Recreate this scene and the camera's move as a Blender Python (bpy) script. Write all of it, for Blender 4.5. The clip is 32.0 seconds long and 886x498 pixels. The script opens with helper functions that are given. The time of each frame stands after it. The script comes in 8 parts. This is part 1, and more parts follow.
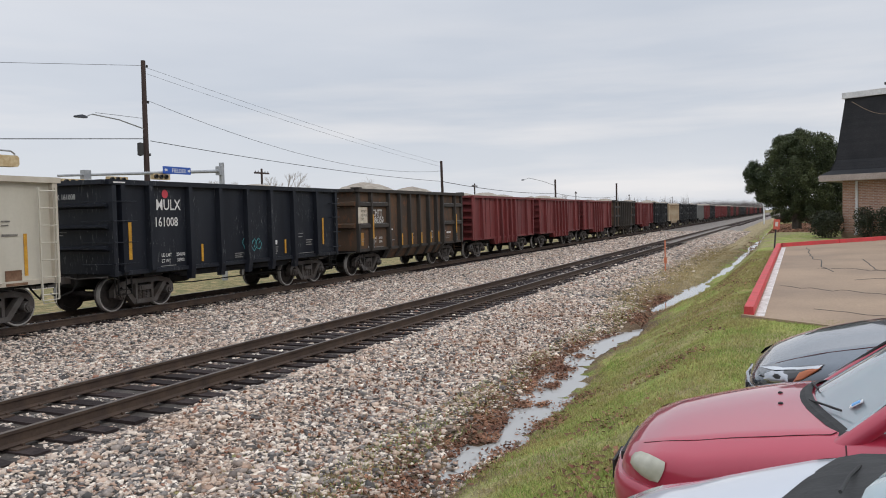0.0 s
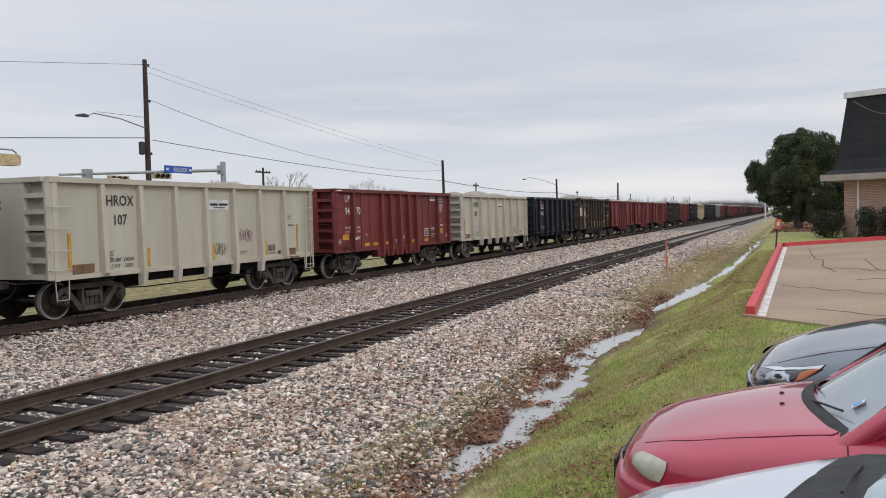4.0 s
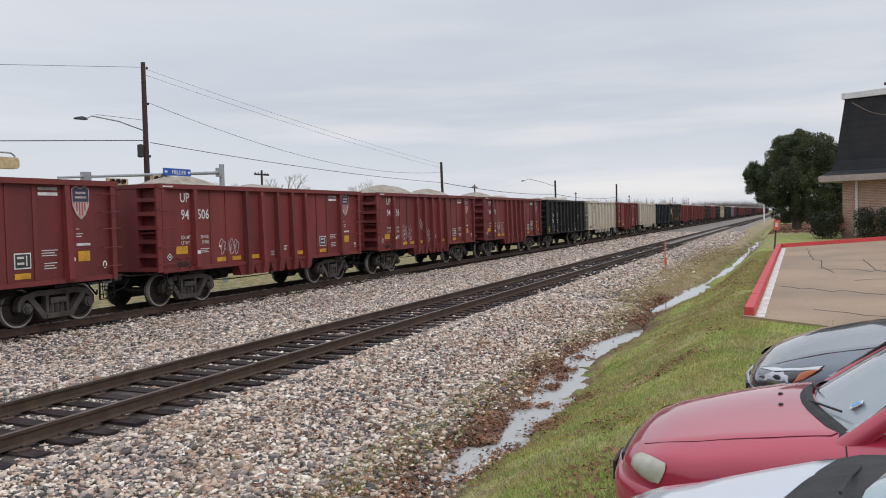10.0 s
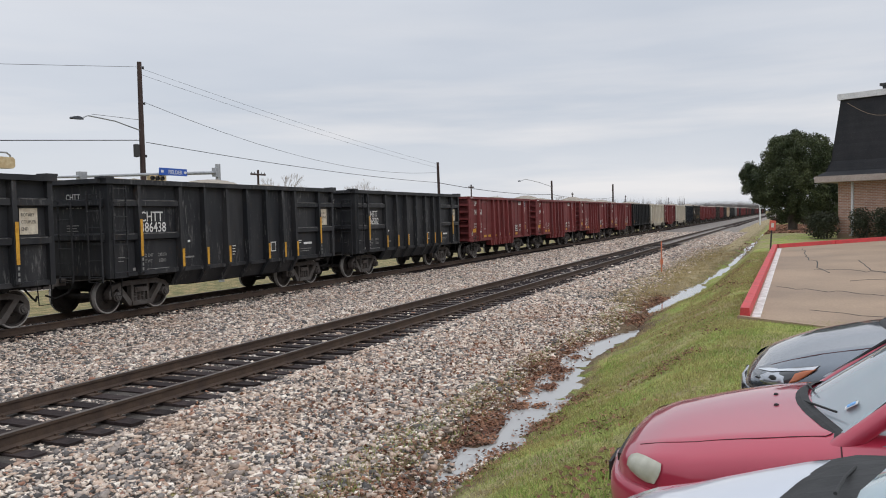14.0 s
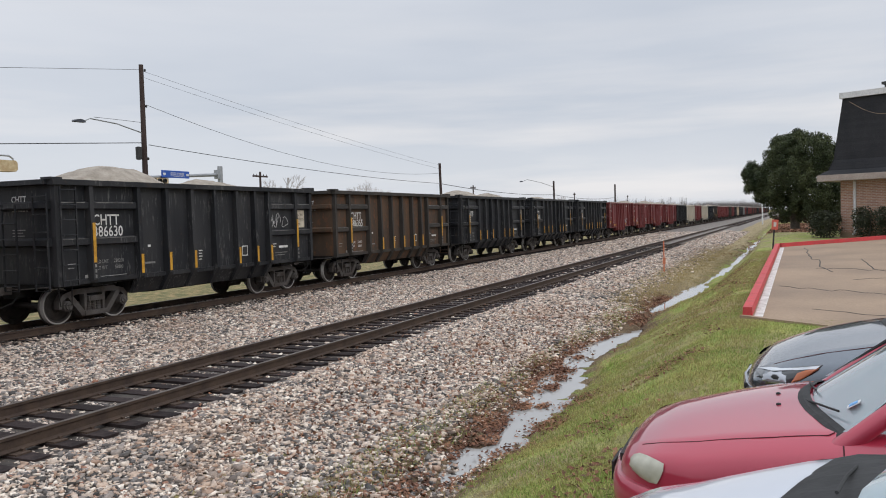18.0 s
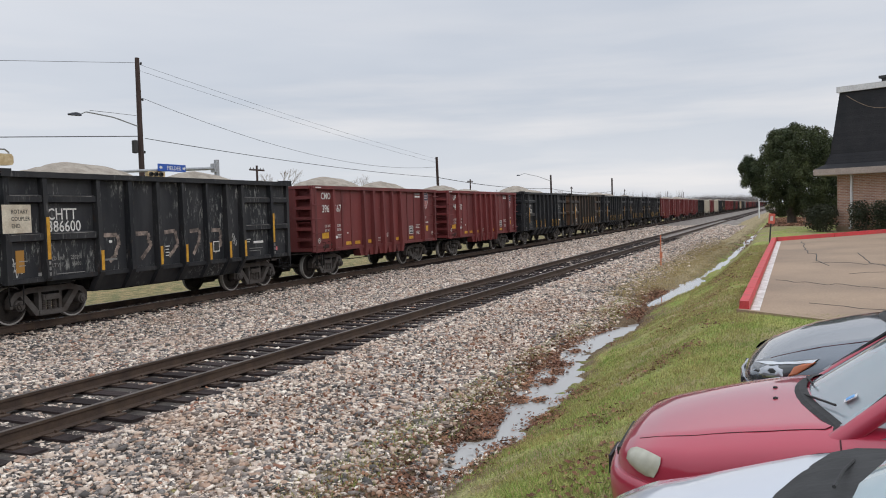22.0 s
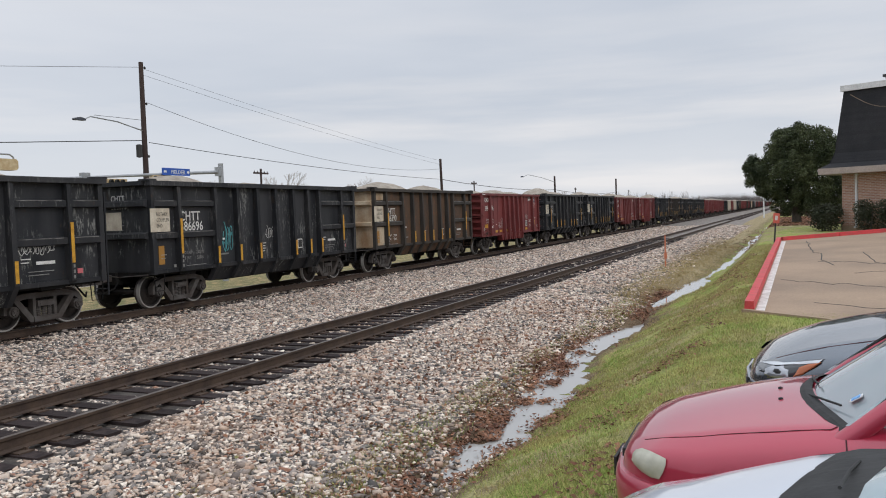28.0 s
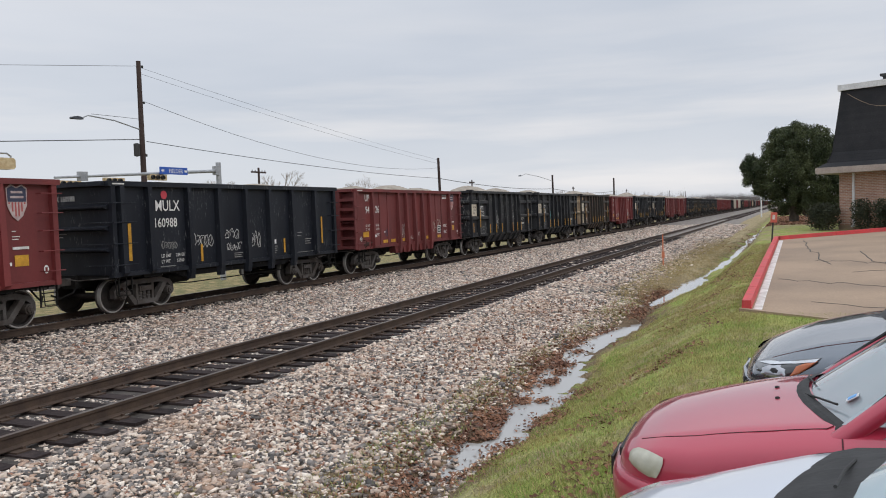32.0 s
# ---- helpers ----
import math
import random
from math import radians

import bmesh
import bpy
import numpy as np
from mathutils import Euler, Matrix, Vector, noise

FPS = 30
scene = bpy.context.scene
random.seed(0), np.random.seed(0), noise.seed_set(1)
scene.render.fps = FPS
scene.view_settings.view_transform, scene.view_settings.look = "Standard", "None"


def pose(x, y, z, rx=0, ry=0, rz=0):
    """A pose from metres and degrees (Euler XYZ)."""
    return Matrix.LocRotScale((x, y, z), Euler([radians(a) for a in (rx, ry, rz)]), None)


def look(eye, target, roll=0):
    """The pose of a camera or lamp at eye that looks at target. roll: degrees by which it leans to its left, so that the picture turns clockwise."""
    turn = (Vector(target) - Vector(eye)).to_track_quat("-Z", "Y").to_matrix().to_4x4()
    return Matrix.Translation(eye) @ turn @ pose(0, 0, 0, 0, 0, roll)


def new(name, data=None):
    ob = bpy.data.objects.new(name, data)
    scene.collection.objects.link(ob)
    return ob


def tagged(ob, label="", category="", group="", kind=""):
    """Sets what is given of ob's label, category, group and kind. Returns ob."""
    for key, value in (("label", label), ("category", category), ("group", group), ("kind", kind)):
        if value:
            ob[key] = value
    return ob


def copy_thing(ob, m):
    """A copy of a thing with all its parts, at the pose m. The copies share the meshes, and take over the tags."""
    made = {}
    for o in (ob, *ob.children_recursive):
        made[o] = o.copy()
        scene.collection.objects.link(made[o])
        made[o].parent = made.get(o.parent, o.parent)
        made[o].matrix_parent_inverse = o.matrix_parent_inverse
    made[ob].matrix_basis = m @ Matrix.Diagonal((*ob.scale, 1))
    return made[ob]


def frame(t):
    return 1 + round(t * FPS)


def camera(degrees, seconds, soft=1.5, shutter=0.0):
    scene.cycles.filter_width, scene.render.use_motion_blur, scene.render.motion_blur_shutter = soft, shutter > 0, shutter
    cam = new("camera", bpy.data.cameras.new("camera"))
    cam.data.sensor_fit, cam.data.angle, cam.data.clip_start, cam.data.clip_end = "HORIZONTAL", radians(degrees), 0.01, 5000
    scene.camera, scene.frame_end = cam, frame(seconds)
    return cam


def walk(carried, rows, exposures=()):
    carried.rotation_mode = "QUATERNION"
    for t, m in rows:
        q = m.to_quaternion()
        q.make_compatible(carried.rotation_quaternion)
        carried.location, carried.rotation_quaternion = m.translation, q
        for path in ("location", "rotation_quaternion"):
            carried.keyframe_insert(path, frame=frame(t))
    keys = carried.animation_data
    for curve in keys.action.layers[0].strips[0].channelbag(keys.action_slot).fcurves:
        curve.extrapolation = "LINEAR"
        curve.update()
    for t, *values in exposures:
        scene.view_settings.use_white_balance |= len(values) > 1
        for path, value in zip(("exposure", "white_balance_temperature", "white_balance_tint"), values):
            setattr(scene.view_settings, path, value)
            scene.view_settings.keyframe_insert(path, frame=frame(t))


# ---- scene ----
cam = camera(57.41, 32.0, soft=1.0, shutter=0.0)
# seconds, eye, turn in degrees: a phone held by hand at one spot
PATH = [
    (0, 0.0032, 0.0004, 2.3395, 87.693, 1.219, -66.733), (0.5, 0.0034, 0.0048, 2.3401, 87.657, 1.144, -66.851),
    (1, 0.0086, 0.0038, 2.3381, 87.555, 1.120, -66.802), (1.5, 0.0047, 0.0038, 2.3410, 87.492, 1.020, -66.776),
    (2, 0.0060, 0.0079, 2.3406, 87.361, 0.935, -66.754), (2.5, 0.0061, 0.0083, 2.3396, 87.298, 0.916, -66.663),
    (3, 0.0004, 0.0062, 2.3405, 87.407, 1.047, -66.535), (3.5, 0.0016, 0.0013, 2.3420, 87.668, 1.155, -66.622),
    (5.5, 0.0070, 0.0060, 2.3387, 87.423, 1.144, -66.728), (6, 0.0065, 0.0043, 2.3428, 87.310, 1.161, -66.696),
    (6.5, 0.0038, 0.0040, 2.3407, 87.333, 1.071, -66.673), (7, 0.0061, 0.0058, 2.3415, 87.432, 1.019, -66.730),
    (7.5, -0.0001, 0.0039, 2.3435, 87.631, 1.086, -66.750), (8, 0.0034, 0.0017, 2.3431, 87.731, 1.019, -66.867),
    (8.5, -0.0016, 0.0033, 2.3438, 87.832, 1.022, -66.938), (9, 0.0003, 0.0008, 2.3408, 87.906, 1.148, -66.935),
    (9.5, -0.0009, -0.0028, 2.3445, 87.823, 1.393, -66.773), (10, -0.0019, -0.0007, 2.3432, 87.770, 1.321, -66.730),
    (10.5, 0.0037, 0.0017, 2.3399, 87.672, 1.170, -66.791), (11, 0.0043, 0.0039, 2.3427, 87.502, 1.114, -66.797),
    (11.5, 0.0077, 0.0072, 2.3432, 87.377, 1.020, -66.889), (12, -0.0004, 0.0045, 2.3439, 87.335, 1.064, -66.913),
    (12.5, 0.0021, -0.0007, 2.3421, 87.467, 1.320, -66.779), (13, -0.0030, -0.0020, 2.3457, 87.673, 1.450, -66.752),
    (13.5, -0.0069, -0.0065, 2.3449, 87.790, 1.524, -66.765), (14, -0.0033, -0.0025, 2.3457, 87.771, 1.266, -66.975),
    (14.5, 0.0003, 0.0051, 2.3442, 87.659, 1.020, -67.091), (16.5, -0.0071, -0.0083, 2.3466, 87.993, 1.496, -66.798),
    (17, -0.0051, -0.0094, 2.3457, 87.934, 1.471, -66.769), (17.5, -0.0016, -0.0090, 2.3447, 87.858, 1.520, -66.833),
    (18, -0.0100, -0.0097, 2.3484, 87.834, 1.568, -66.820), (18.5, -0.0067, -0.0084, 2.3472, 87.893, 1.581, -66.651),
    (19, -0.0045, -0.0087, 2.3487, 87.939, 1.660, -66.505), (19.5, -0.0019, -0.0074, 2.3482, 87.873, 1.694, -66.560),
    (20, 0.0022, -0.0046, 2.3471, 87.711, 1.696, -66.768), (20.5, -0.0000, -0.0103, 2.3487, 87.616, 1.807, -66.952),
    (21, -0.0022, -0.0115, 2.3491, 87.536, 1.827, -67.040), (21.5, -0.0011, -0.0090, 2.3500, 87.466, 1.699, -67.058),
    (22, -0.0013, -0.0046, 2.3482, 87.393, 1.540, -67.031), (22.5, -0.0008, -0.0050, 2.3468, 87.363, 1.518, -67.018),
    (23, -0.0028, -0.0035, 2.3478, 87.342, 1.583, -67.090), (23.5, -0.0000, -0.0055, 2.3489, 87.384, 1.622, -67.017),
    (24, -0.0041, -0.0059, 2.3488, 87.497, 1.505, -67.011), (24.5, -0.0060, -0.0063, 2.3512, 87.577, 1.483, -66.989),
    (25, -0.0023, -0.0081, 2.3499, 87.562, 1.430, -66.999), (25.5, -0.0049, -0.0094, 2.3484, 87.533, 1.452, -67.075),
    (27.5, 0.0025, -0.0089, 2.3488, 87.683, 1.739, -66.764), (28, -0.0004, -0.0092, 2.3515, 87.533, 1.945, -66.744),
    (28.5, -0.0017, -0.0129, 2.3515, 87.470, 2.073, -66.752), (29, 0.0013, -0.0101, 2.3512, 87.502, 2.005, -66.798),
    (29.5, 0.0002, -0.0105, 2.3528, 87.579, 1.854, -66.762), (30, -0.0070, -0.0130, 2.3511, 87.628, 1.844, -66.673),
    (30.5, -0.0087, -0.0152, 2.3516, 87.612, 1.905, -66.688), (31, -0.0063, -0.0166, 2.3516, 87.462, 1.988, -66.797),
    (31.5, -0.0016, -0.0137, 2.3522, 87.408, 2.090, -66.952), (32, -0.0049, -0.0131, 2.3541, 87.462, 1.930, -66.894),
]

walk(cam, [(r[0], pose(*r[1:])) for r in PATH], [(0.0, 0.0), (32.0, 0.0)])

# ---- world, sun ----
SUN_EL, SUN_AZ = radians(38), radians(200)
world = bpy.data.worlds.new("overcast_sky")
scene.world = world
world.use_nodes = True
wn, wl = world.node_tree.nodes, world.node_tree.links
wn.clear()
w_out = wn.new("ShaderNodeOutputWorld")
w_bg = wn.new("ShaderNodeBackground")
w_sky = wn.new("ShaderNodeTexSky")
w_sky.sky_type, w_sky.sun_disc = "NISHITA", False
w_sky.sun_elevation, w_sky.sun_rotation = SUN_EL, SUN_AZ
w_co = wn.new("ShaderNodeTexCoord")
w_map = wn.new("ShaderNodeMapping")
w_map.inputs["Scale"].default_value = (1.0, 1.0, 5.0)
w_cloud = wn.new("ShaderNodeTexNoise")
w_cloud.inputs["Scale"].default_value = 1.3
w_cloud.inputs["Detail"].default_value = 5.0
w_ramp = wn.new("ShaderNodeValToRGB")
w_ramp.color_ramp.elements[0].position, w_ramp.color_ramp.elements[0].color = 0.3, (5.75, 6.2, 7.0, 1)
w_ramp.color_ramp.elements[1].position, w_ramp.color_ramp.elements[1].color = 0.72, (7.6, 7.8, 8.3, 1)
w_mix = wn.new("ShaderNodeMix")
w_mix.data_type = "RGBA"
w_mix.inputs[0].default_value = 0.93
w_bg.inputs["Strength"].default_value = 0.1
wl.new(w_co.outputs["Generated"], w_map.inputs[0])
wl.new(w_map.outputs[0], w_cloud.inputs["Vector"])
wl.new(w_cloud.outputs[0], w_ramp.inputs[0])
wl.new(w_sky.outputs[0], w_mix.inputs[6])
wl.new(w_ramp.outputs[0], w_mix.inputs[7])
# an overcast sky is brighter overhead than at the horizon
w_sep = wn.new("ShaderNodeSeparateXYZ")
w_up = wn.new("ShaderNodeMapRange")
w_up.inputs[1].default_value, w_up.inputs[2].default_value, w_up.inputs[3].default_value, w_up.inputs[4].default_value = 0.25, 1.0, 1.0, 2.1
w_mul = wn.new("ShaderNodeVectorMath")
w_mul.operation = "SCALE"
wl.new(w_co.outputs["Generated"], w_sep.inputs[0])
wl.new(w_sep.outputs[2], w_up.inputs[0])
# paler streaks of cloud low over the horizon
w_low = wn.new("ShaderNodeMapping")
w_low.inputs["Scale"].default_value = (1.6, 1.6, 16.0)
w_streak = wn.new("ShaderNodeTexNoise")
w_streak.inputs["Scale"].default_value, w_streak.inputs["Detail"].default_value = 1.5, 6.0
w_sr = wn.new("ShaderNodeMapRange")
w_sr.inputs[1].default_value, w_sr.inputs[2].default_value, w_sr.inputs[4].default_value = 0.46, 0.68, 0.7
w_fall = wn.new("ShaderNodeMapRange")
w_fall.inputs[1].default_value, w_fall.inputs[2].default_value, w_fall.inputs[3].default_value, w_fall.inputs[4].default_value = 0.05, 0.27, 1.0, 0.0
w_times = wn.new("ShaderNodeMath")
w_times.operation = "MULTIPLY"
w_pale = wn.new("ShaderNodeMix")
w_pale.data_type = "RGBA"
w_pale.inputs[7].default_value = (8.9, 8.65, 8.6, 1)
wl.new(w_co.outputs["Generated"], w_low.inputs[0])
wl.new(w_low.outputs[0], w_streak.inputs["Vector"])
wl.new(w_streak.outputs[0], w_sr.inputs[0])
wl.new(w_sep.outputs[2], w_fall.inputs[0])
wl.new(w_sr.outputs[0], w_times.inputs[0])
wl.new(w_fall.outputs[0], w_times.inputs[1])
wl.new(w_times.outputs[0], w_pale.inputs[0])
wl.new(w_mix.outputs[2], w_pale.inputs[6])
wl.new(w_pale.outputs[2], w_mul.inputs[0])
wl.new(w_up.outputs[0], w_mul.inputs["Scale"])
wl.new(w_mul.outputs[0], w_bg.inputs["Color"])
wl.new(w_bg.outputs[0], w_out.inputs["Surface"])
sun = new("sun", bpy.data.lights.new("sun", "SUN"))
sun.data.energy, sun.data.angle, sun.data.color = 0.7, radians(25), (1.0, 0.97, 0.93)
sun.matrix_basis = look((0, 0, 60), (0 + 40 * math.sin(SUN_AZ) * -1, -40 * math.cos(SUN_AZ), 60 - 40 * math.tan(SUN_EL)))


# ---- materials ----
def mat(name, col, col2=None, rough=0.7, metal=0.0, scale=3.0, fine=40.0, bump=0.1, streak=0.0, coords="Object", island=0.0, objvar=0.0, spec=0.5, lo=0.35, hi=0.65, scuff=None, scuff_at=0.66, rust=None, shift=False, grain=0.3, scuff_freq=(3.0, 3.0, 1.0), patchy=False):
    """Two-scale varied surface: col to col2 by a broad noise, value by a fine one; streak: upright runs of dirt."""
    m = bpy.data.materials.new(name)
    m.use_nodes = True
    n, l = m.node_tree.nodes, m.node_tree.links
    b = n["Principled BSDF"]
    col2 = col2 or tuple(v * 0.75 for v in col)
    co = n.new("ShaderNodeTexCoord")
    big = n.new("ShaderNodeTexNoise")
    big.inputs["Scale"].default_value, big.inputs["Detail"].default_value = scale, 6.0
    mp = n.new("ShaderNodeMapping")
    if streak:
        mp.inputs["Scale"].default_value = (1.0, 1.0, streak)
    src_co = co.outputs[coords]
    if shift:
        # every part has its own stretch of the pattern
        oi, mv = n.new("ShaderNodeObjectInfo"), n.new("ShaderNodeVectorMath")
        mv.operation = "MULTIPLY_ADD"
        mv.inputs[1].default_value, mv.inputs[2].default_value = (37.0, 0.0, 19.0), (0.0, 0.0, 0.0)
        l.new(oi.outputs["Random"], mv.inputs[0])
        l.new(src_co, mv.inputs[2])
        src_co = mv.outputs[0]
    l.new(src_co, mp.inputs[0])
    l.new(mp.outputs[0], big.inputs["Vector"])
    rp = n.new("ShaderNodeMapRange")
    rp.inputs[1].default_value, rp.inputs[2].default_value = lo, hi
    l.new(big.outputs[0], rp.inputs[0])
    mix = n.new("ShaderNodeMix")
    mix.data_type = "RGBA"
    mix.inputs[6].default_value, mix.inputs[7].default_value = (*col, 1), (*col2, 1)
    l.new(rp.outputs[0], mix.inputs[0])
    top = mix.outputs[2]
    for tint, freq, at, amount in ((scuff, scuff_freq, scuff_at, 0.75), (rust, (1.6, 1.6, 0.9), 0.6, 0.9)):
        if tint:
            m2 = n.new("ShaderNodeMapping")
            m2.inputs["Scale"].default_value = freq
            l.new(src_co, m2.inputs[0])
            t2 = n.new("ShaderNodeTexNoise")
            t2.inputs["Scale"].default_value, t2.inputs["Detail"].default_value, t2.inputs["Roughness"].default_value = 2.2, 9.0, 0.72
            l.new(m2.outputs[0], t2.inputs["Vector"])
            r3 = n.new("ShaderNodeMapRange")
            r3.inputs[1].default_value, r3.inputs[2].default_value, r3.inputs[4].default_value = at, at + 0.09, amount
            l.new(t2.outputs[0], r3.inputs[0])
            fac = r3.outputs[0]
            if patchy and tint is scuff:
                t3, r4, mu2 = n.new("ShaderNodeTexNoise"), n.new("ShaderNodeMapRange"), n.new("ShaderNodeMath")
                t3.inputs["Scale"].default_value, t3.inputs["Detail"].default_value = 0.9, 3.0
                r4.inputs[1].default_value, r4.inputs[2].default_value = 0.46, 0.60
                mu2.operation = "MULTIPLY"
                l.new(src_co, t3.inputs["Vector"])
                l.new(t3.outputs[0], r4.inputs[0])
                l.new(fac, mu2.inputs[0])
                l.new(r4.outputs[0], mu2.inputs[1])
                fac = mu2.outputs[0]
            x2 = n.new("ShaderNodeMix")
            x2.data_type = "RGBA"
            x2.inputs[7].default_value = (*tint, 1)
            l.new(fac, x2.inputs[0])
            l.new(top, x2.inputs[6])
            top = x2.outputs[2]
    sm = n.new("ShaderNodeTexNoise")
    sm.inputs["Scale"].default_value, sm.inputs["Detail"].default_value = fine, 4.0
    l.new(co.outputs[coords], sm.inputs["Vector"])
    hs = n.new("ShaderNodeHueSaturation")
    vr = n.new("ShaderNodeMapRange")
    vr.inputs[3].default_value, vr.inputs[4].default_value = 1 - grain, 1 + grain
    l.new(sm.outputs[0], vr.inputs[0])
    val = vr.outputs[0]
    for kind, amount in (("isl", island), ("obj", objvar)):
        if amount:
            src = n.new("ShaderNodeNewGeometry").outputs["Random Per Island"] if kind == "isl" else n.new("ShaderNodeObjectInfo").outputs["Random"]
            r2 = n.new("ShaderNodeMapRange")
            r2.inputs[3].default_value, r2.inputs[4].default_value = 1 - amount, 1 + amount
            l.new(src, r2.inputs[0])
            mu = n.new("ShaderNodeMath")
            mu.operation = "MULTIPLY"
            l.new(val, mu.inputs[0])
            l.new(r2.outputs[0], mu.inputs[1])
            val = mu.outputs[0]
    l.new(val, hs.inputs["Value"])
    l.new(top, hs.inputs["Color"])
    l.new(hs.outputs[0], b.inputs["Base Color"])
    b.inputs["Roughness"].default_value, b.inputs["Metallic"].default_value = rough, metal
    b.inputs["Specular IOR Level"].default_value = spec
    if bump:
        bp = n.new("ShaderNodeBump")
        bp.inputs["Strength"].default_value, bp.inputs["Distance"].default_value = bump, 0.02
        l.new(sm.outputs[0], bp.inputs["Height"])
        l.new(bp.outputs[0], b.inputs["Normal"])
    return m


def plain(name, col, rough=0.5, metal=0.0, emit=0.0, trans=0.0, coat=0.0):
    m = bpy.data.materials.new(name)
    m.use_nodes = True
    b = m.node_tree.nodes["Principled BSDF"]
    b.inputs["Base Color"].default_value = (*col, 1)
    b.inputs["Roughness"].default_value, b.inputs["Metallic"].default_value = rough, metal
    b.inputs["Transmission Weight"].default_value = trans
    b.inputs["Coat Weight"].default_value = coat
    b.inputs["Coat Roughness"].default_value = 0.05
    if emit:
        b.inputs["Emission Color"].default_value = (*col, 1)
        b.inputs["Emission Strength"].default_value = emit
    return m


CAR = dict(shift=True, grain=0.13)
M_RED = mat("oxide_red_paint", (0.172, 0.027, 0.026), (0.105, 0.0185, 0.019), 0.6, scale=1.1, fine=18, streak=0.22, bump=0.04, objvar=0.07, scuff=(0.25, 0.10, 0.085), scuff_at=0.685, scuff_freq=(6.0, 6.0, 1.1), lo=0.38, hi=0.72, **CAR)
M_REDWORN = mat("worn_oxide_red_paint", (0.160, 0.030, 0.028), (0.105, 0.022, 0.022), 0.65, scale=1.3, fine=18, streak=0.25, bump=0.05, objvar=0.06, scuff=(0.32, 0.19, 0.165), scuff_at=0.625, scuff_freq=(8.0, 8.0, 1.4), **CAR)
M_BLACK = mat("black_car_paint", (0.0125, 0.0138, 0.0168), (0.034, 0.0335, 0.0355), 0.55, scale=1.4, fine=20, streak=0.2, bump=0.05, objvar=0.08, scuff=(0.15, 0.145, 0.14), patchy=True, scuff_at=0.545, scuff_freq=(7.0, 7.0, 1.0), rust=(0.048, 0.032, 0.024), spec=0.3, **CAR)
M_BLACKWORN = mat("worn_black_car_paint", (0.0125, 0.0138, 0.0168), (0.038, 0.038, 0.041), 0.58, scale=1.6, fine=20, streak=0.2, bump=0.06, objvar=0.08, scuff=(0.30, 0.30, 0.28), scuff_at=0.53, scuff_freq=(6.0, 6.0, 1.5), patchy=True, rust=(0.04, 0.028, 0.022), spec=0.3, **CAR)
M_DARKGREEN = mat("faded_black_green_paint", (0.0105, 0.0120, 0.0138), (0.028, 0.027, 0.027), 0.6, scale=1.4, fine=20, streak=0.2, bump=0.05, scuff=(0.11, 0.10, 0.085), scuff_at=0.645, scuff_freq=(6.0, 6.0, 1.0), rust=(0.045, 0.024, 0.016), spec=0.25, **CAR)
M_NAVY = mat("blue_black_car_paint", (0.0075, 0.0092, 0.0145), (0.018, 0.0205, 0.027), 0.48, scale=1.3, fine=20, streak=0.2, bump=0.04, scuff=(0.20, 0.20, 0.20), patchy=True, scuff_at=0.57, scuff_freq=(8.0, 8.0, 1.6), spec=0.25, **CAR)
M_BROWN = mat("rusty_brown_paint", (0.052, 0.034, 0.023), (0.098, 0.055, 0.029), 0.75, scale=1.3, fine=16, streak=0.3, bump=0.08, scuff=(0.14, 0.058, 0.025), scuff_at=0.52, scuff_freq=(2.2, 2.2, 1.2), **CAR)
M_BROWNFRAME = mat("weathered_frame_paint", (0.026, 0.023, 0.020), (0.045, 0.036, 0.029), 0.75, scale=1.8, fine=16, streak=0.3, bump=0.08, scuff=(0.10, 0.055, 0.03), scuff_at=0.66, **CAR)
M_CREAM = mat("cream_car_paint", (0.52, 0.485, 0.405), (0.43, 0.395, 0.32), 0.6, scale=1.3, fine=14, streak=0.15, bump=0.03, scuff=(0.33, 0.265, 0.19), scuff_at=0.67, scuff_freq=(5.0, 5.0, 0.8), shift=True, grain=0.06)
M_RUSTSTAIN = mat("rust_stain", (0.13, 0.065, 0.035), (0.22, 0.13, 0.08), 0.85, scale=4, fine=20, bump=0.1)
M_TANPANEL = mat("faded_tan_paint", (0.52, 0.435, 0.315), (0.30, 0.185, 0.10), 0.75, scale=1.6, fine=18, streak=0.4, bump=0.08)
M_GREYCAR = mat("grey_car_paint", (0.21, 0.21, 0.20), (0.15, 0.15, 0.14), 0.65, scale=1.6, fine=18, streak=0.2)
M_STEEL = mat("grimy_cast_steel", (0.085, 0.077, 0.072), (0.046, 0.035, 0.029), 0.75, 0.0, scale=3, fine=30, bump=0.2, shift=True)
# Near-black: grime, and the shade beneath the cars painted in with it.
M_UNDER = mat("underframe_shade_and_grime", (0.010, 0.010, 0.010), (0.02, 0.018, 0.016), 0.9, scale=4, fine=25, bump=0.2, spec=0.15)
M_BAREEDGE = mat("bare_scraped_edge", (0.24, 0.23, 0.22), (0.05, 0.048, 0.046), 0.6, scale=5, fine=30, bump=0.0, shift=True)
M_WHEEL = mat("worn_wheel_steel", (0.034, 0.030, 0.028), (0.065, 0.054, 0.048), 0.55, 0.5, scale=5, fine=30, bump=0.1)
M_TREAD = plain("polished_wheel_rim", (0.36, 0.34, 0.32), 0.45, 0.25)
M_LOAD = mat("crushed_limestone", (0.37, 0.325, 0.27), (0.25, 0.215, 0.175), 0.95, scale=3, fine=22, bump=0.8)
M_YELLOW = mat("yellow_reflector", (0.62, 0.33, 0.03), (0.45, 0.22, 0.02), 0.5, scale=6, fine=30, bump=0.0)
M_WHITE = mat("white_stencil", (0.72, 0.71, 0.69), (0.55, 0.53, 0.5), 0.6, scale=6, fine=30, bump=0.0)
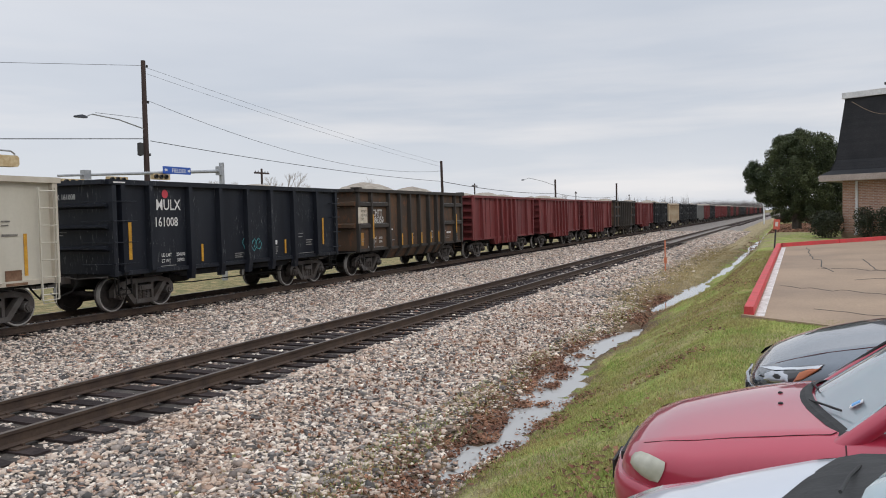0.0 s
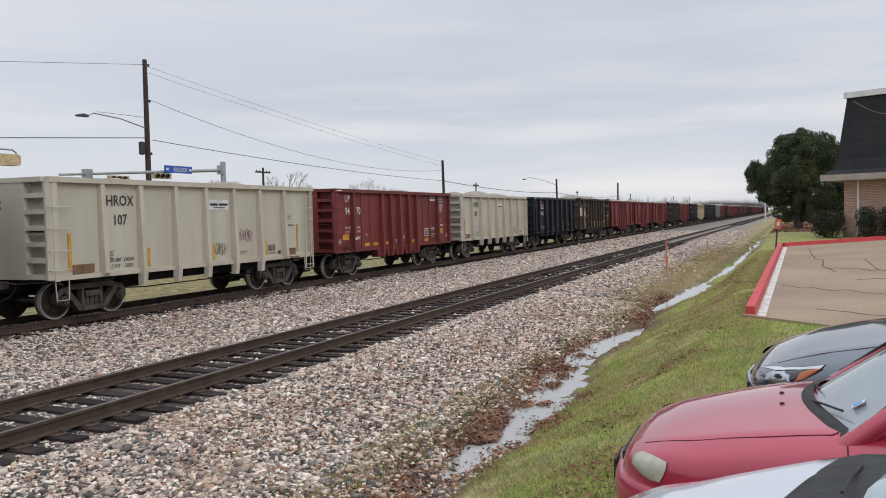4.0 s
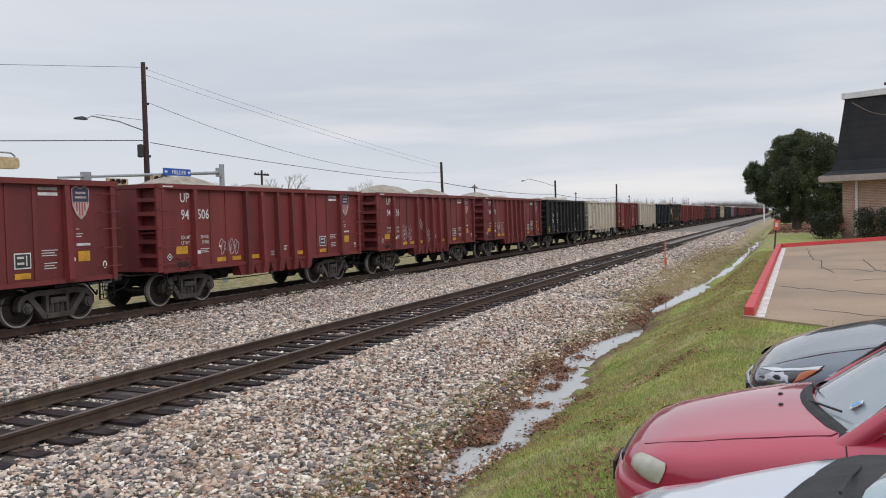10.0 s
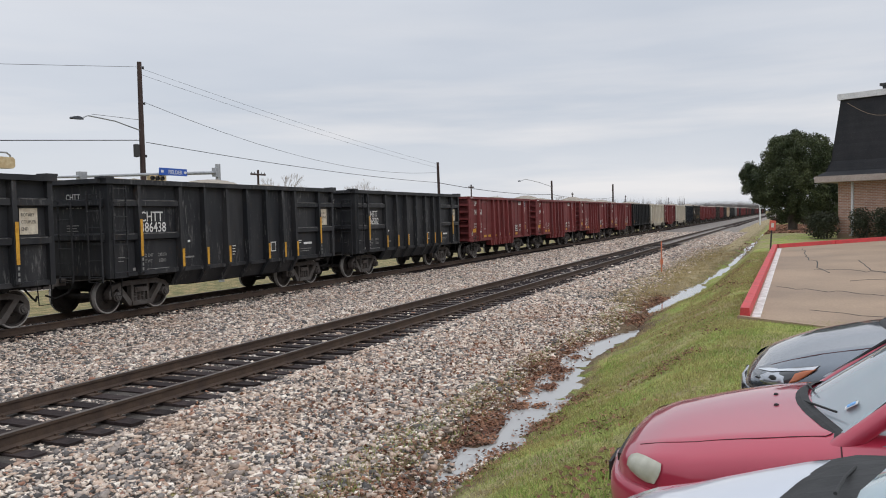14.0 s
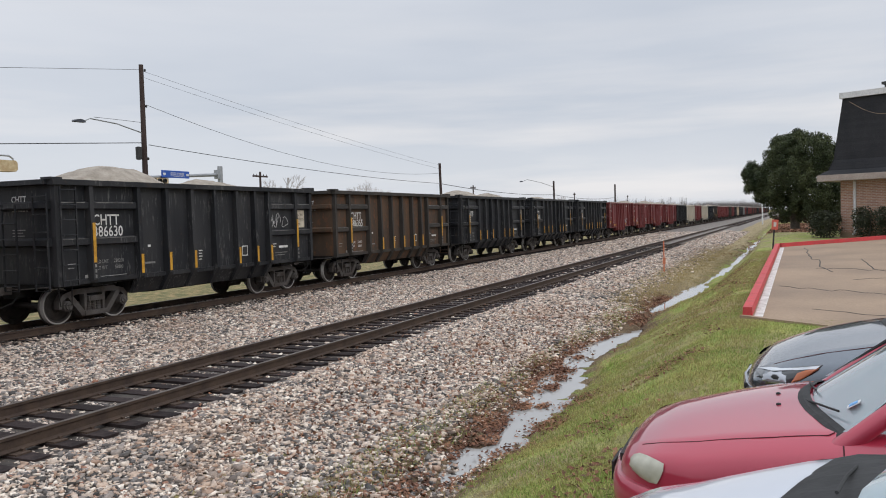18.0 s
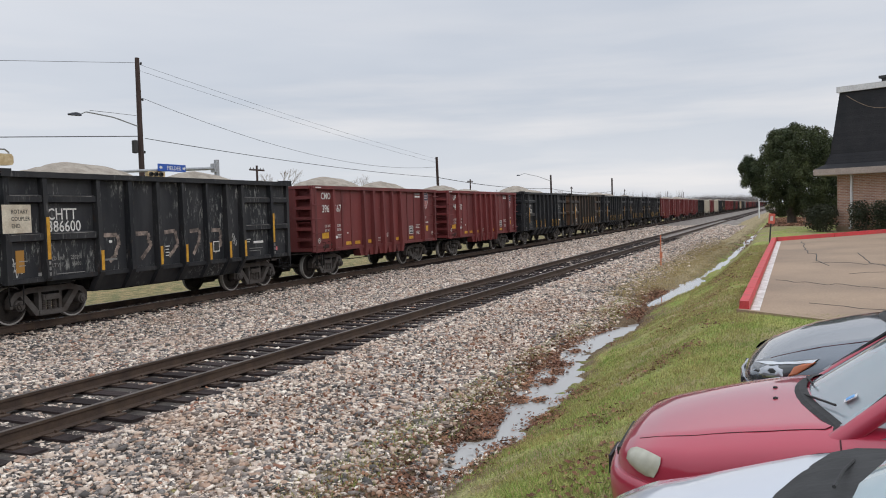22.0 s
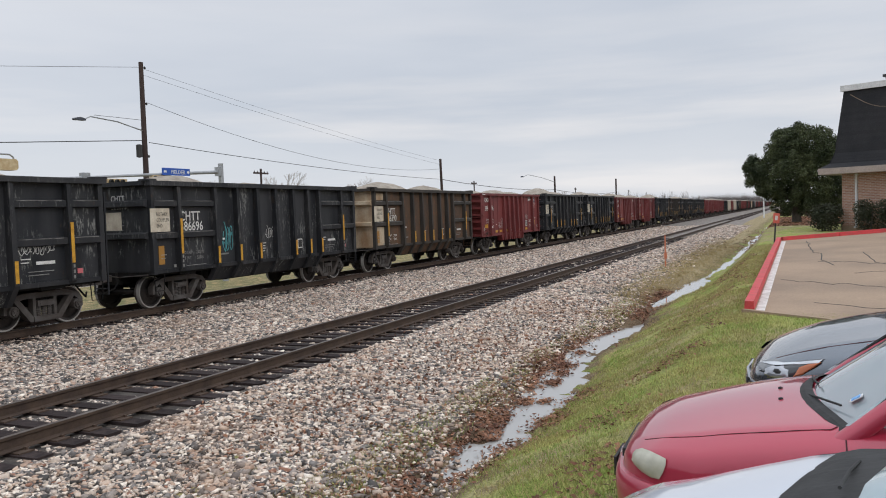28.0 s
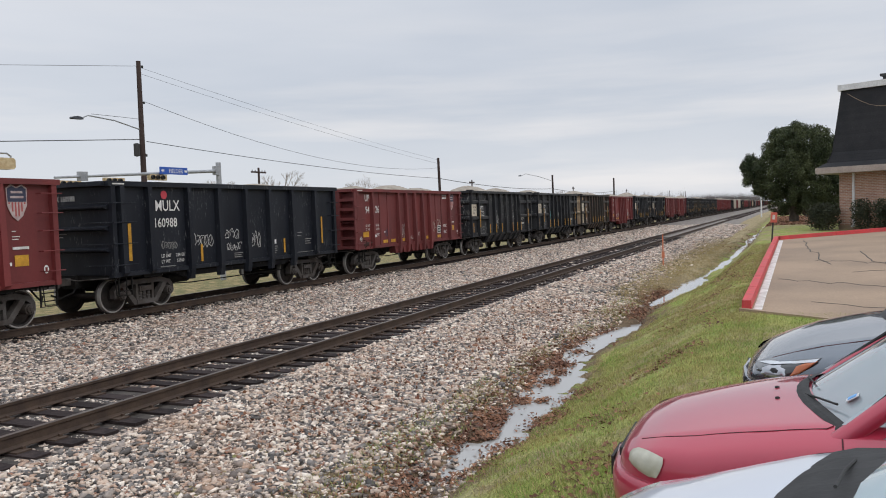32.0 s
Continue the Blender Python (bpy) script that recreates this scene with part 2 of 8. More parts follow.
M_INK = plain("black_stencil", (0.03, 0.03, 0.03), 0.6)
M_SHIELDRED = plain("faded_shield_red", (0.36, 0.075, 0.07), 0.6)
M_SHIELDWHITE = mat("faded_shield_white", (0.50, 0.42, 0.40), (0.36, 0.25, 0.24), 0.6, scale=7, fine=30, bump=0.0)
M_CREAMPOST = mat("dusty_cream_post_paint", (0.44, 0.385, 0.31), (0.52, 0.47, 0.39), 0.65, scale=2.5, fine=14, streak=0.3, bump=0.03, grain=0.06, shift=True)
M_SHIELDBLUE = plain("faded_shield_blue", (0.035, 0.04, 0.075), 0.6)
M_RAILSIDE = mat("rail_web_rust", (0.052, 0.034, 0.026), (0.085, 0.055, 0.038), 0.8, 0.2, scale=3, fine=40, bump=0.2)
M_RAILTOP = mat("rail_head_wear", (0.10, 0.075, 0.06), (0.16, 0.13, 0.11), 0.42, 0.6, scale=1.5, fine=30, bump=0.03)
M_TIE = mat("creosoted_tie", (0.022, 0.0165, 0.0165), (0.046, 0.034, 0.032), 0.85, spec=0.15, scale=6, fine=40, bump=0.4, objvar=0.3)
M_BALLAST = mat("ballast_bed", (0.29, 0.25, 0.215), (0.12, 0.108, 0.10), 0.95, scale=9, fine=26, bump=1.0)
# Bed under loose stones: the shade in their gaps is put into its colour.
M_BEDDARK = mat("gap_shade_ballast_bed", (0.075, 0.062, 0.052), (0.04, 0.034, 0.03), 0.95, scale=8, fine=30, bump=0.6)
M_WATER = plain("still_puddle_water", (0.36, 0.35, 0.33), 0.03)
M_WATER.node_tree.nodes["Principled BSDF"].inputs["IOR"].default_value = 1.65
M_ASPHALT = mat("asphalt_road", (0.075, 0.073, 0.070), (0.055, 0.053, 0.05), 0.9, scale=0.6, fine=60, bump=0.3)
M_CONCRETE = mat("aged_lot_concrete", (0.345, 0.245, 0.165), (0.25, 0.18, 0.125), 0.8, scale=0.45, fine=25, bump=0.1)
M_KERBRED = mat("red_kerb_paint", (0.58, 0.045, 0.05), (0.42, 0.05, 0.05), 0.6, scale=3, fine=30, bump=0.1)
M_LINE = mat("worn_white_line_paint", (0.72, 0.69, 0.66), (0.5, 0.46, 0.42), 0.7, scale=5, fine=30, bump=0.05)
M_WOODPOLE = mat("dark_pole_wood", (0.036, 0.022, 0.020), (0.055, 0.034, 0.029), 0.85, scale=4, fine=30, streak=0.1, bump=0.3)
M_WIRE = plain("black_cable", (0.03, 0.03, 0.035), 0.6)
M_GALV = mat("galvanised_steel", (0.42, 0.43, 0.44), (0.33, 0.34, 0.35), 0.5, 0.6, scale=5, fine=30, bump=0.03)


# ---- mesh building ----
class Shape:
    """Collects vertices and faces of one mesh."""

    def __init__(self):
        self.v, self.f, self.k = [], [], []

    def add(self, verts, faces, slot=0):
        o = len(self.v)
        self.v += [tuple(p) for p in verts]
        self.f += [tuple(i + o for i in q) for q in faces]
        self.k += [slot] * len(faces)
        return self

    def box(self, x0, x1, y0, y1, z0, z1, slot=0):
        v = [(x, y, z) for z in (z0, z1) for y in (y0, y1) for x in (x0, x1)]
        return self.add(v, [(0, 2, 3, 1), (4, 5, 7, 6), (0, 1, 5, 4), (2, 6, 7, 3), (0, 4, 6, 2), (1, 3, 7, 5)], slot)

    def prism(self, pts, axis, a, b, slot=0):
        """A polygon swept along an axis. pts: (x, z) for axis y, (y, z) for axis x, (x, y) for axis z."""
        put = {"y": lambda p, q: (p[0], q, p[1]), "x": lambda p, q: (q, p[0], p[1]), "z": lambda p, q: (p[0], p[1], q)}[axis]
        n = len(pts)
        v = [put(p, a) for p in pts] + [put(p, b) for p in pts]
        f = [tuple(range(n)), tuple(range(2 * n - 1, n - 1, -1))]
        f += [(i, i + n, (i + 1) % n + n, (i + 1) % n) for i in range(n)]
        return self.add(v, f, slot)

    def tube(self, p, q, r0, r1=None, n=8, slot=0, caps=True):
        p, q = Vector(p), Vector(q)
        r1 = r0 if r1 is None else r1
        d = (q - p).normalized()
        a = d.orthogonal().normalized()
        b = d.cross(a)
        v = []
        for c, r in ((p, r0), (q, r1)):
            v += [c + r * (math.cos(6.28319 * i / n) * a + math.sin(6.28319 * i / n) * b) for i in range(n)]
        f = [(i, (i + 1) % n, (i + 1) % n + n, i + n) for i in range(n)]
        if caps:
            f += [tuple(range(n - 1, -1, -1)), tuple(range(n, 2 * n))]
        return self.add(v, f, slot)

    def path(self, pts, r, n=6, slot=0):
        """One round bar bent along points."""
        pts = [Vector(p) for p in pts]
        o, up = [], None
        for i, p in enumerate(pts):
            d = (pts[min(i + 1, len(pts) - 1)] - pts[max(i - 1, 0)]).normalized()
            a = d.orthogonal().normalized() if up is None else (up - d * up.dot(d)).normalized()
            up = a
            b = d.cross(a)
            o += [p + r * (math.cos(6.28319 * k / n) * a + math.sin(6.28319 * k / n) * b) for k in range(n)]
        f = [(i * n + k, i * n + (k + 1) % n, (i + 1) * n + (k + 1) % n, (i + 1) * n + k) for i in range(len(pts) - 1) for k in range(n)]
        f += [tuple(range(n - 1, -1, -1)), tuple(range((len(pts) - 1) * n, len(pts) * n))]
        return self.add(o, f, slot)

    def lathe(self, prof, axis="y", n=20, slot=0):
        """prof: (radius, along) pairs turned about an axis through the origin."""
        v, f = [], []
        for r, h in prof:
            for i in range(n):
                c, s = r * math.cos(6.28319 * i / n), r * math.sin(6.28319 * i / n)
                v.append({"y": (c, h, s), "z": (c, s, h), "x": (h, c, s)}[axis])
        for j in range(len(prof) - 1):
            for i in range(n):
                f.append((j * n + i, j * n + (i + 1) % n, (j + 1) * n + (i + 1) % n, (j + 1) * n + i))
        f += [tuple(range(n)), tuple(range(len(prof) * n - 1, (len(prof) - 1) * n - 1, -1))]
        return self.add(v, f, slot)

    def mesh(self, name, *mats, smooth=False):
        me = bpy.data.meshes.new(name)
        me.from_pydata(self.v, [], self.f)
        for m in mats:
            me.materials.append(m)
        if len(mats) > 1:
            me.polygons.foreach_set("material_index", self.k)
        bm = bmesh.new()
        bm.from_mesh(me)
        bmesh.ops.recalc_face_normals(bm, faces=bm.faces)
        bm.to_mesh(me)
        bm.free()
        if smooth:
            me.polygons.foreach_set("use_smooth", [True] * len(me.polygons))
            me.set_sharp_from_angle(angle=radians(35))
        me.update()
        return me


def part(name, data, parent, label="", at=None):
    """One mesh object under a thing or a part."""
    ob = new(name, data)
    ob.parent = parent
    if at is not None:
        ob.matrix_basis = at if isinstance(at, Matrix) else Matrix.Translation(at)
    if label:
        tagged(ob, label)
    return ob


def thing(name, data, label, category, m=None, group="", kind=""):
    ob = new(name, data)
    if m is not None:
        ob.matrix_basis = m
    return tagged(ob, label, category, group, kind)


def grid_mesh(name, xs, ys, zf, *mats, smooth=True):
    nx, ny = len(xs), len(ys)
    v = [(x, y, zf(x, y)) for y in ys for x in xs]
    f = [(j * nx + i, j * nx + i + 1, (j + 1) * nx + i + 1, (j + 1) * nx + i) for j in range(ny - 1) for i in range(nx - 1)]
    me = bpy.data.meshes.new(name)
    me.from_pydata(v, [], f)
    for m in mats:
        me.materials.append(m)
    if smooth:
        me.polygons.foreach_set("use_smooth", [True] * len(me.polygons))
    me.update()
    return me


def lerp(table, x):
    """Piecewise-linear value from (x, value) pairs."""
    if x <= table[0][0]:
        return table[0][1]
    for (a, p), (b, q) in zip(table, table[1:]):
        if x <= b:
            return p + (q - p) * (x - a) / (b - a)
    return table[-1][1]


def text_mesh(name, words, size, m, spacing=1.0):
    """Built-in font lettering as a mesh, in the plane x-z facing -y, its left foot at the origin."""
    cu = bpy.data.curves.new(name, "FONT")
    cu.offset = size * 0.010
    cu.body, cu.size, cu.space_character, cu.extrude, cu.resolution_u = words, size, spacing, 0.0, 2
    ob = bpy.data.objects.new(name, cu)
    scene.collection.objects.link(ob)
    bpy.context.view_layer.update()
    me = bpy.data.meshes.new_from_object(ob.evaluated_get(bpy.context.evaluated_depsgraph_get()))
    bpy.data.objects.remove(ob)
    bpy.data.curves.remove(cu)
    me.transform(Matrix.Rotation(radians(90), 4, "X"))
    me.materials.clear()
    me.materials.append(m)
    me.name = name
    return me


# ---- the plan: x along the rails, y towards the far track, z = 0 at the rail heads ----
NEAR_C, FAR_C, GAUGE = 8.95, 17.3145, 1.505
WATER_Z = -0.66


def lot_level(x):
    return lerp([(-10, 0.33), (8, 0.35), (15, 0.46), (36, 0.80), (45, 1.02), (80, 0.9), (200, 0.4)], x)


# the puddles' edges on the bank's and the ballast's side, and how far the ditch floor rises between them
EDGE_BANK = [(-20, 3.5), (6, 3.5), (8.3, 3.52), (9.0, 3.41), (9.8, 3.28), (10.96, 3.29), (12.44, 3.22), (13.73, 3.34), (15.55, 3.67), (16.5, 3.77), (17.6, 3.66), (18.73, 3.55), (20.2, 3.36), (21, 3.45), (24.2, 3.72), (25.8, 3.33), (29.5, 3.02), (34, 2.95), (37.9, 3.1), (38.8, 2.78), (49.6, 2.66), (61, 2.5), (80, 2.42), (200, 2.3)]
EDGE_ROCK = [(-20, 3.9), (6, 3.75), (8.3, 3.70), (9.06, 3.91), (9.67, 4.02), (9.94, 3.68), (10.63, 3.83), (11.25, 3.96), (12.08, 4.08), (13.02, 4.12), (13.69, 4.28), (14.57, 4.38), (15.1, 4.12), (15.6, 4.32), (16.31, 4.46), (17.64, 4.50), (19.18, 4.18), (20.34, 3.85), (21, 3.65), (24.2, 3.85), (25.3, 4.15), (28.9, 3.90), (34, 3.56), (37.9, 3.28), (45.8, 3.02), (52, 3.0), (63, 3.03), (80, 2.95), (200, 2.8)]
DITCH_RISE = [(7.4, 0.07), (8.5, 0.01), (9.3, 0.0), (20.2, 0.0), (21.2, 0.06), (23.6, 0.06), (24.8, 0.0), (33.2, 0.0), (34.6, 0.05), (36.6, 0.04), (38, 0.0), (44, 0.0), (46, 0.035), (49, 0.0), (57, 0.0), (61, 0.035), (66, 0.0), (78, 0.0), (84, 0.06)]


def ground_z(x, y):
    e0, e1 = lerp(EDGE_BANK, x), lerp(EDGE_ROCK, x)
    top = lot_level(x)
    wob = 0.05 * noise.noise((x * 0.55, y * 0.8, 0.0)) + 0.03 * noise.noise((x * 1.7, y * 1.9, 3.0)) + 0.035 * noise.noise((x * 3.1, y * 3.6, 6.0))
    w = WATER_Z + lerp(DITCH_RISE, x) + (0.0012 * (x - 20) if x > 20 else 0)
    near = [(-3000, top), (0.75, top - 0.03), (1.25, top - 0.10), (e0 - 0.45, w + 0.17), (e0, w), ((e0 + e1) / 2, w - 0.062), (e1, w), (e1 + 0.5, w + 0.10), (7.0, -0.42), (19.6, -0.45), (21.2, -0.75), (24, -0.70), (3000, -0.70)]
    z = lerp(near, y)
    if x > 200:
        z = lerp([(200, z), (400, -0.7)], x)
    share = 1.0 if 0.9 < y < 30 else 0.25
    if e0 - 0.4 < y < e1 + 0.4:
        # silt bars and drifted muck break the water's edge
        return z + wob * 0.55 + 0.05 * noise.noise((x * 2.3, y * 5.5, 12.0)) + 0.03 * noise.noise((x * 6.0, y * 8.0, 15.0))
    return z + wob * share


def span(a, b, n):
    return [a + (b - a) * i / n for i in range(n + 1)]


def spread(stops):
    out = []
    for (a, n), (b, _) in zip(stops, stops[1:]):
        out += span(a, b, n)[:-1]
    return out + [stops[-1][0]]


# ---- ground ----
def ground_material():
    m = bpy.data.materials.new("verge_grass_and_dirt")
    m.use_nodes = True
    n, l = m.node_tree.nodes, m.node_tree.links
    b = n["Principled BSDF"]
    co = n.new("ShaderNodeTexCoord")

    def tex(scale, detail=6.0):
        t = n.new("ShaderNodeTexNoise")
        t.inputs["Scale"].default_value, t.inputs["Detail"].default_value = scale, detail
        l.new(co.outputs["Object"], t.inputs["Vector"])
        return t.outputs[0]

    def ramp(src, a, c, lo=0.0, hi=1.0):
        r = n.new("ShaderNodeMapRange")
        r.inputs[1].default_value, r.inputs[2].default_value, r.inputs[3].default_value, r.inputs[4].default_value = a, c, lo, hi
        l.new(src, r.inputs[0])
        return r.outputs[0]

    def mix(f, a, c):
        x = n.new("ShaderNodeMix")
        x.data_type = "RGBA"
        l.new(f, x.inputs[0])
        for i, s in ((6, a), (7, c)):
            if isinstance(s, tuple):
                x.inputs[i].default_value = (*s, 1)
            else:
                l.new(s, x.inputs[i])
        return x.outputs[2]

    def add(a, c, op="ADD"):
        q = n.new("ShaderNodeMath")
        q.operation = op
        l.new(a, q.inputs[0])
        if isinstance(c, float):
            q.inputs[1].default_value = c
        else:
            l.new(c, q.inputs[1])
        return q.outputs[0]

    broad, patch, fine = tex(0.7), tex(2.6), tex(28.0)
    green = mix(ramp(patch, 0.35, 0.65), (0.20, 0.27, 0.055), (0.36, 0.335, 0.12))
    straw = mix(ramp(patch, 0.4, 0.6), (0.35, 0.285, 0.165), (0.25, 0.20, 0.11))
    lawn = mix(ramp(broad, 0.44, 0.62), green, straw)
    soil = mix(ramp(patch, 0.35, 0.65), (0.095, 0.062, 0.038), (0.19, 0.14, 0.085))
    sep = n.new("ShaderNodeSeparateXYZ")
    l.new(co.outputs["Object"], sep.inputs[0])
    yy = add(sep.outputs[1], add(ramp(broad, 0.3, 0.7, -0.5, 0.5), ramp(patch, 0.3, 0.7, -0.35, 0.35)))
    # bare soil in the ditch near the camera, straw further along
    ditch = add(ramp(yy, 2.75, 3.3), ramp(yy, 5.2, 6.0, 1.0, 0.0), "MULTIPLY")
    straw_far = add(ramp(sep.outputs[0], 26.0, 36.0), ramp(yy, 3.1, 3.6), "MULTIPLY")
    base = mix(ditch, lawn, soil)
    base = mix(straw_far, base, straw)
    far = ramp(yy, 17.0, 19.0)
    base = mix(far, base, mix(ramp(patch, 0.35, 0.6), (0.34, 0.255, 0.13), (0.15, 0.15, 0.066)))
    h = n.new("ShaderNodeHueSaturation")
    l.new(base, h.inputs["Color"])
    l.new(ramp(fine, 0.3, 0.7, 0.6, 1.4), h.inputs["Value"])
    l.new(h.outputs[0], b.inputs["Base Color"])
    b.inputs["Roughness"].default_value = 0.95
    b.inputs["Specular IOR Level"].default_value = 0.2
    bp = n.new("ShaderNodeBump")
    bp.inputs["Strength"].default_value, bp.inputs["Distance"].default_value = 0.8, 0.04
    l.new(fine, bp.inputs["Height"])
    l.new(bp.outputs[0], b.inputs["Normal"])
    return m


M_GROUND = ground_material()
gx = spread([(-3000, 4), (-60, 8), (0, 20), (4, 230), (22, 80), (34, 80), (64, 34), (200, 10), (600, 6), (4500, 1)])
gy = spread([(-3000, 4), (-60, 10), (-2, 12), (1, 16), (2.6, 44), (4.8, 12), (7, 10), (20, 20), (30, 12), (120, 8), (3000, 1)])
ground = thing("ground", grid_mesh("ground", gx, gy, ground_z, M_GROUND), "winter lawn, bare ditch soil and straw verge along the railway", "ground", kind="structure")
thing("water", grid_mesh("water", span(4, 120, 30), [2.2, 3.0, 3.8, 4.8], lambda x, y: WATER_Z + 0.0012 * (x - 20 if x > 20 else 0), M_WATER), "still rainwater puddles along the trackside ditch", "puddle", kind="structure")


# ---- ballast and track ----
def ballast_profile(c, lo, hi):
    """A ridge of ballast with a flat crown between its shoulders."""
    return lambda x, y: lerp([(c - 4.6, lo), (c - 1.7, -0.226), (c + 1.75, -0.226), (c + 4.6, hi)], y) + 0.025 * noise.noise((x * 1.1, y * 1.3, 9.0))


def ballast_bed(name, c, lo, hi, label):
    ys = spread([(c - 4.6, 12), (c - 1.7, 6), (c + 1.75, 6), (c + 4.6, 1)])
    bed = None
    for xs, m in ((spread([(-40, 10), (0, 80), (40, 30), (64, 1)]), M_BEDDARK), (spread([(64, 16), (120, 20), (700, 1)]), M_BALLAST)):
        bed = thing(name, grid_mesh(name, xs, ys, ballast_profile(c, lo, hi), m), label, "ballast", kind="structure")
    return bed


ballast_bed("ballast_near", NEAR_C, -0.70, -0.34, "grey and buff crushed stone ballast under the empty track")
ballast_bed("ballast_far", FAR_C, -0.34, -0.95, "grey crushed stone ballast under the train")


def rail_mesh(x0, x1):
    s = Shape()
    half = [(0.075, -0.172), (0.075, -0.160), (0.012, -0.140), (0.010, -0.045), (0.036, -0.035), (0.036, -0.004)]
    s.prism([(-a, b) for a, b in half] + [(a, b) for a, b in reversed(half)], "x", x0, x1)
    s.box(x0, x1, -0.034, 0.034, -0.003, 0.0, 1)
    return s.mesh("rail", M_RAILSIDE, M_RAILTOP)


rail_data = rail_mesh(-40, 700)
tie_data = Shape().box(-0.115, 0.115, -1.30, 1.30, -0.18, 0.0).mesh("tie", M_TIE)
plate_data = Shape().box(-0.10, 0.10, -0.19, 0.19, 0.0, 0.018).box(-0.075, -0.04, 0.085, 0.125, 0.018, 0.05).box(0.04, 0.075, -0.125, -0.085, 0.018, 0.05).mesh("tie_plate", M_RAILSIDE)
random.seed(5)
TIES = []
for tname, cy, label in (("railway_track", NEAR_C, "empty track of worn rust-brown rails on dark timber ties"), ("railway_track", FAR_C, "main track of rust-brown rails under the passing train")):
    track = thing(tname, None, label, "railway track", Matrix.Translation((0, cy, 0)), kind="structure")
    for sgn in (-1, 1):
        part("rail", rail_data, track, at=(0, sgn * GAUGE / 2, 0))
    x = -2.0
    near = cy == NEAR_C
    count = 0
    while x < (140 if near else 60):
        z = -0.172 - (0.0 if near else 0.012) + random.uniform(-0.012, 0.0)
        if near:
            TIES.append(x)
        if count < 140:
            part("tie", tie_data, track, at=pose(x, random.uniform(-0.06, 0.06), z - 0.018, 0, 0, random.uniform(-1.2, 1.2)))
            if near and x < 32:
                for sgn in (-1, 1):
                    part("tie_plate", plate_data, track, at=pose(x, sgn * GAUGE / 2, z - 0.018))
        count += 1
        x += random.uniform(0.46, 0.53)
    rest = Shape()
    while x < 400:
        rest.box(x - 0.115, x + 0.115, -1.3, 1.3, -0.36, -0.186)
        x += 0.5
    tagged(part("ties", rest.mesh("ties", M_TIE), track), kind="stuff")


# ---- gondola cars ----
HALF, SIDE, TOP, SILL = 5.52, 1.55, 3.45, 1.08
SHEET = 0.14  # how far the side sheet lies behind the top chord's face


def wheel_mesh():
    """One wheel, its outer face towards -y."""
    s = Shape()
    prof = [(0.085, -0.09), (0.16, -0.09), (0.175, -0.035), (0.35, 0.01), (0.375, -0.05), (0.415, -0.062), (0.45, -0.062), (0.457, -0.05), (0.457, 0.04), (0.485, 0.06), (0.478, 0.085), (0.38, 0.085), (0.36, 0.045), (0.17, 0.02), (0.085, 0.06)]
    n = 32
    for j in range(len(prof) - 1):
        o = []
        for r, h in prof[j:j + 2]:
            o += [(r * math.cos(6.28319 * i / n), h, r * math.sin(6.28319 * i / n)) for i in range(n)]
        s.add(o, [(i, (i + 1) % n, (i + 1) % n + n, i + n) for i in range(n)], 1 if j in (5, 6, 7) else 0)
    me = s.mesh("wheel", M_WHEEL, M_TREAD)
    bm = bmesh.new()
    bm.from_mesh(me)
    bmesh.ops.remove_doubles(bm, verts=bm.verts, dist=0.0005)
    bmesh.ops.recalc_face_normals(bm, faces=bm.faces)
    bm.to_mesh(me)
    bm.free()
    me.polygons.foreach_set("use_smooth", [True] * len(me.polygons))
    me.set_sharp_from_angle(angle=radians(40))
    return me


def side_frame_mesh():
    s = Shape()
    w0, w1 = -0.085, 0.085
    # one casting: arched top chord that turns down into the pedestals, V-shaped legs, columns and spring seat
    s.prism([(-1.10, 0.40), (-1.10, 0.60), (-0.98, 0.75), (-0.60, 0.85), (0.60, 0.85), (0.98, 0.75), (1.10, 0.60), (1.10, 0.40), (1.03, 0.40), (1.0, 0.56), (0.86, 0.66), (0.55, 0.715), (-0.55, 0.715), (-0.86, 0.66), (-1.0, 0.56), (-1.03, 0.40)], "y", w0, w1)
    for g in (-1, 1):
        s.prism([(g * 0.84, 0.67), (g * 0.70, 0.71), (g * 0.33, 0.27), (g * 0.33, 0.17), (g * 0.43, 0.17)], "y", w0 - 0.015, w1 - 0.01)
        s.box(min(g * 0.25, g * 0.33), max(g * 0.25, g * 0.33), w0 + 0.004, w1 - 0.004, 0.26, 0.74)
        s.tube((g * 0.889, -0.15, 0.457), (g * 0.889, 0.06, 0.457), 0.13, n=16)
        s.tube((g * 0.889, -0.20, 0.457), (g * 0.889, -0.15, 0.457), 0.095, n=14)
        s.tube((g * 0.889, -0.215, 0.457), (g * 0.889, -0.20, 0.457), 0.04, n=8)
        for k in range(3):
            a = 2.0944 * k + 0.5
            c = (g * 0.889 + 0.065 * math.cos(a), 0.457 + 0.065 * math.sin(a))
            s.tube((c[0], -0.222, c[1]), (c[0], -0.20, c[1]), 0.018, n=6)
    s.box(-0.34, 0.34, w0 - 0.04, w1, 0.17, 0.285)
    s.box(-0.235, 0.235, -0.13, 0.05, 0.52, 0.65)
    s.box(-0.18, 0.18, -0.145, -0.13, 0.56, 0.63)
    return s.mesh("side_frame", M_STEEL)


def spring_mesh():
    prof = []
    for ring in range(6):
        z = 0.28 + ring * 0.042
        prof += [(0.05, z), (0.068, z + 0.008), (0.068, z + 0.026), (0.05, z + 0.034)]
    return Shape().lathe(prof, "z", 10).mesh("spring", M_STEEL)


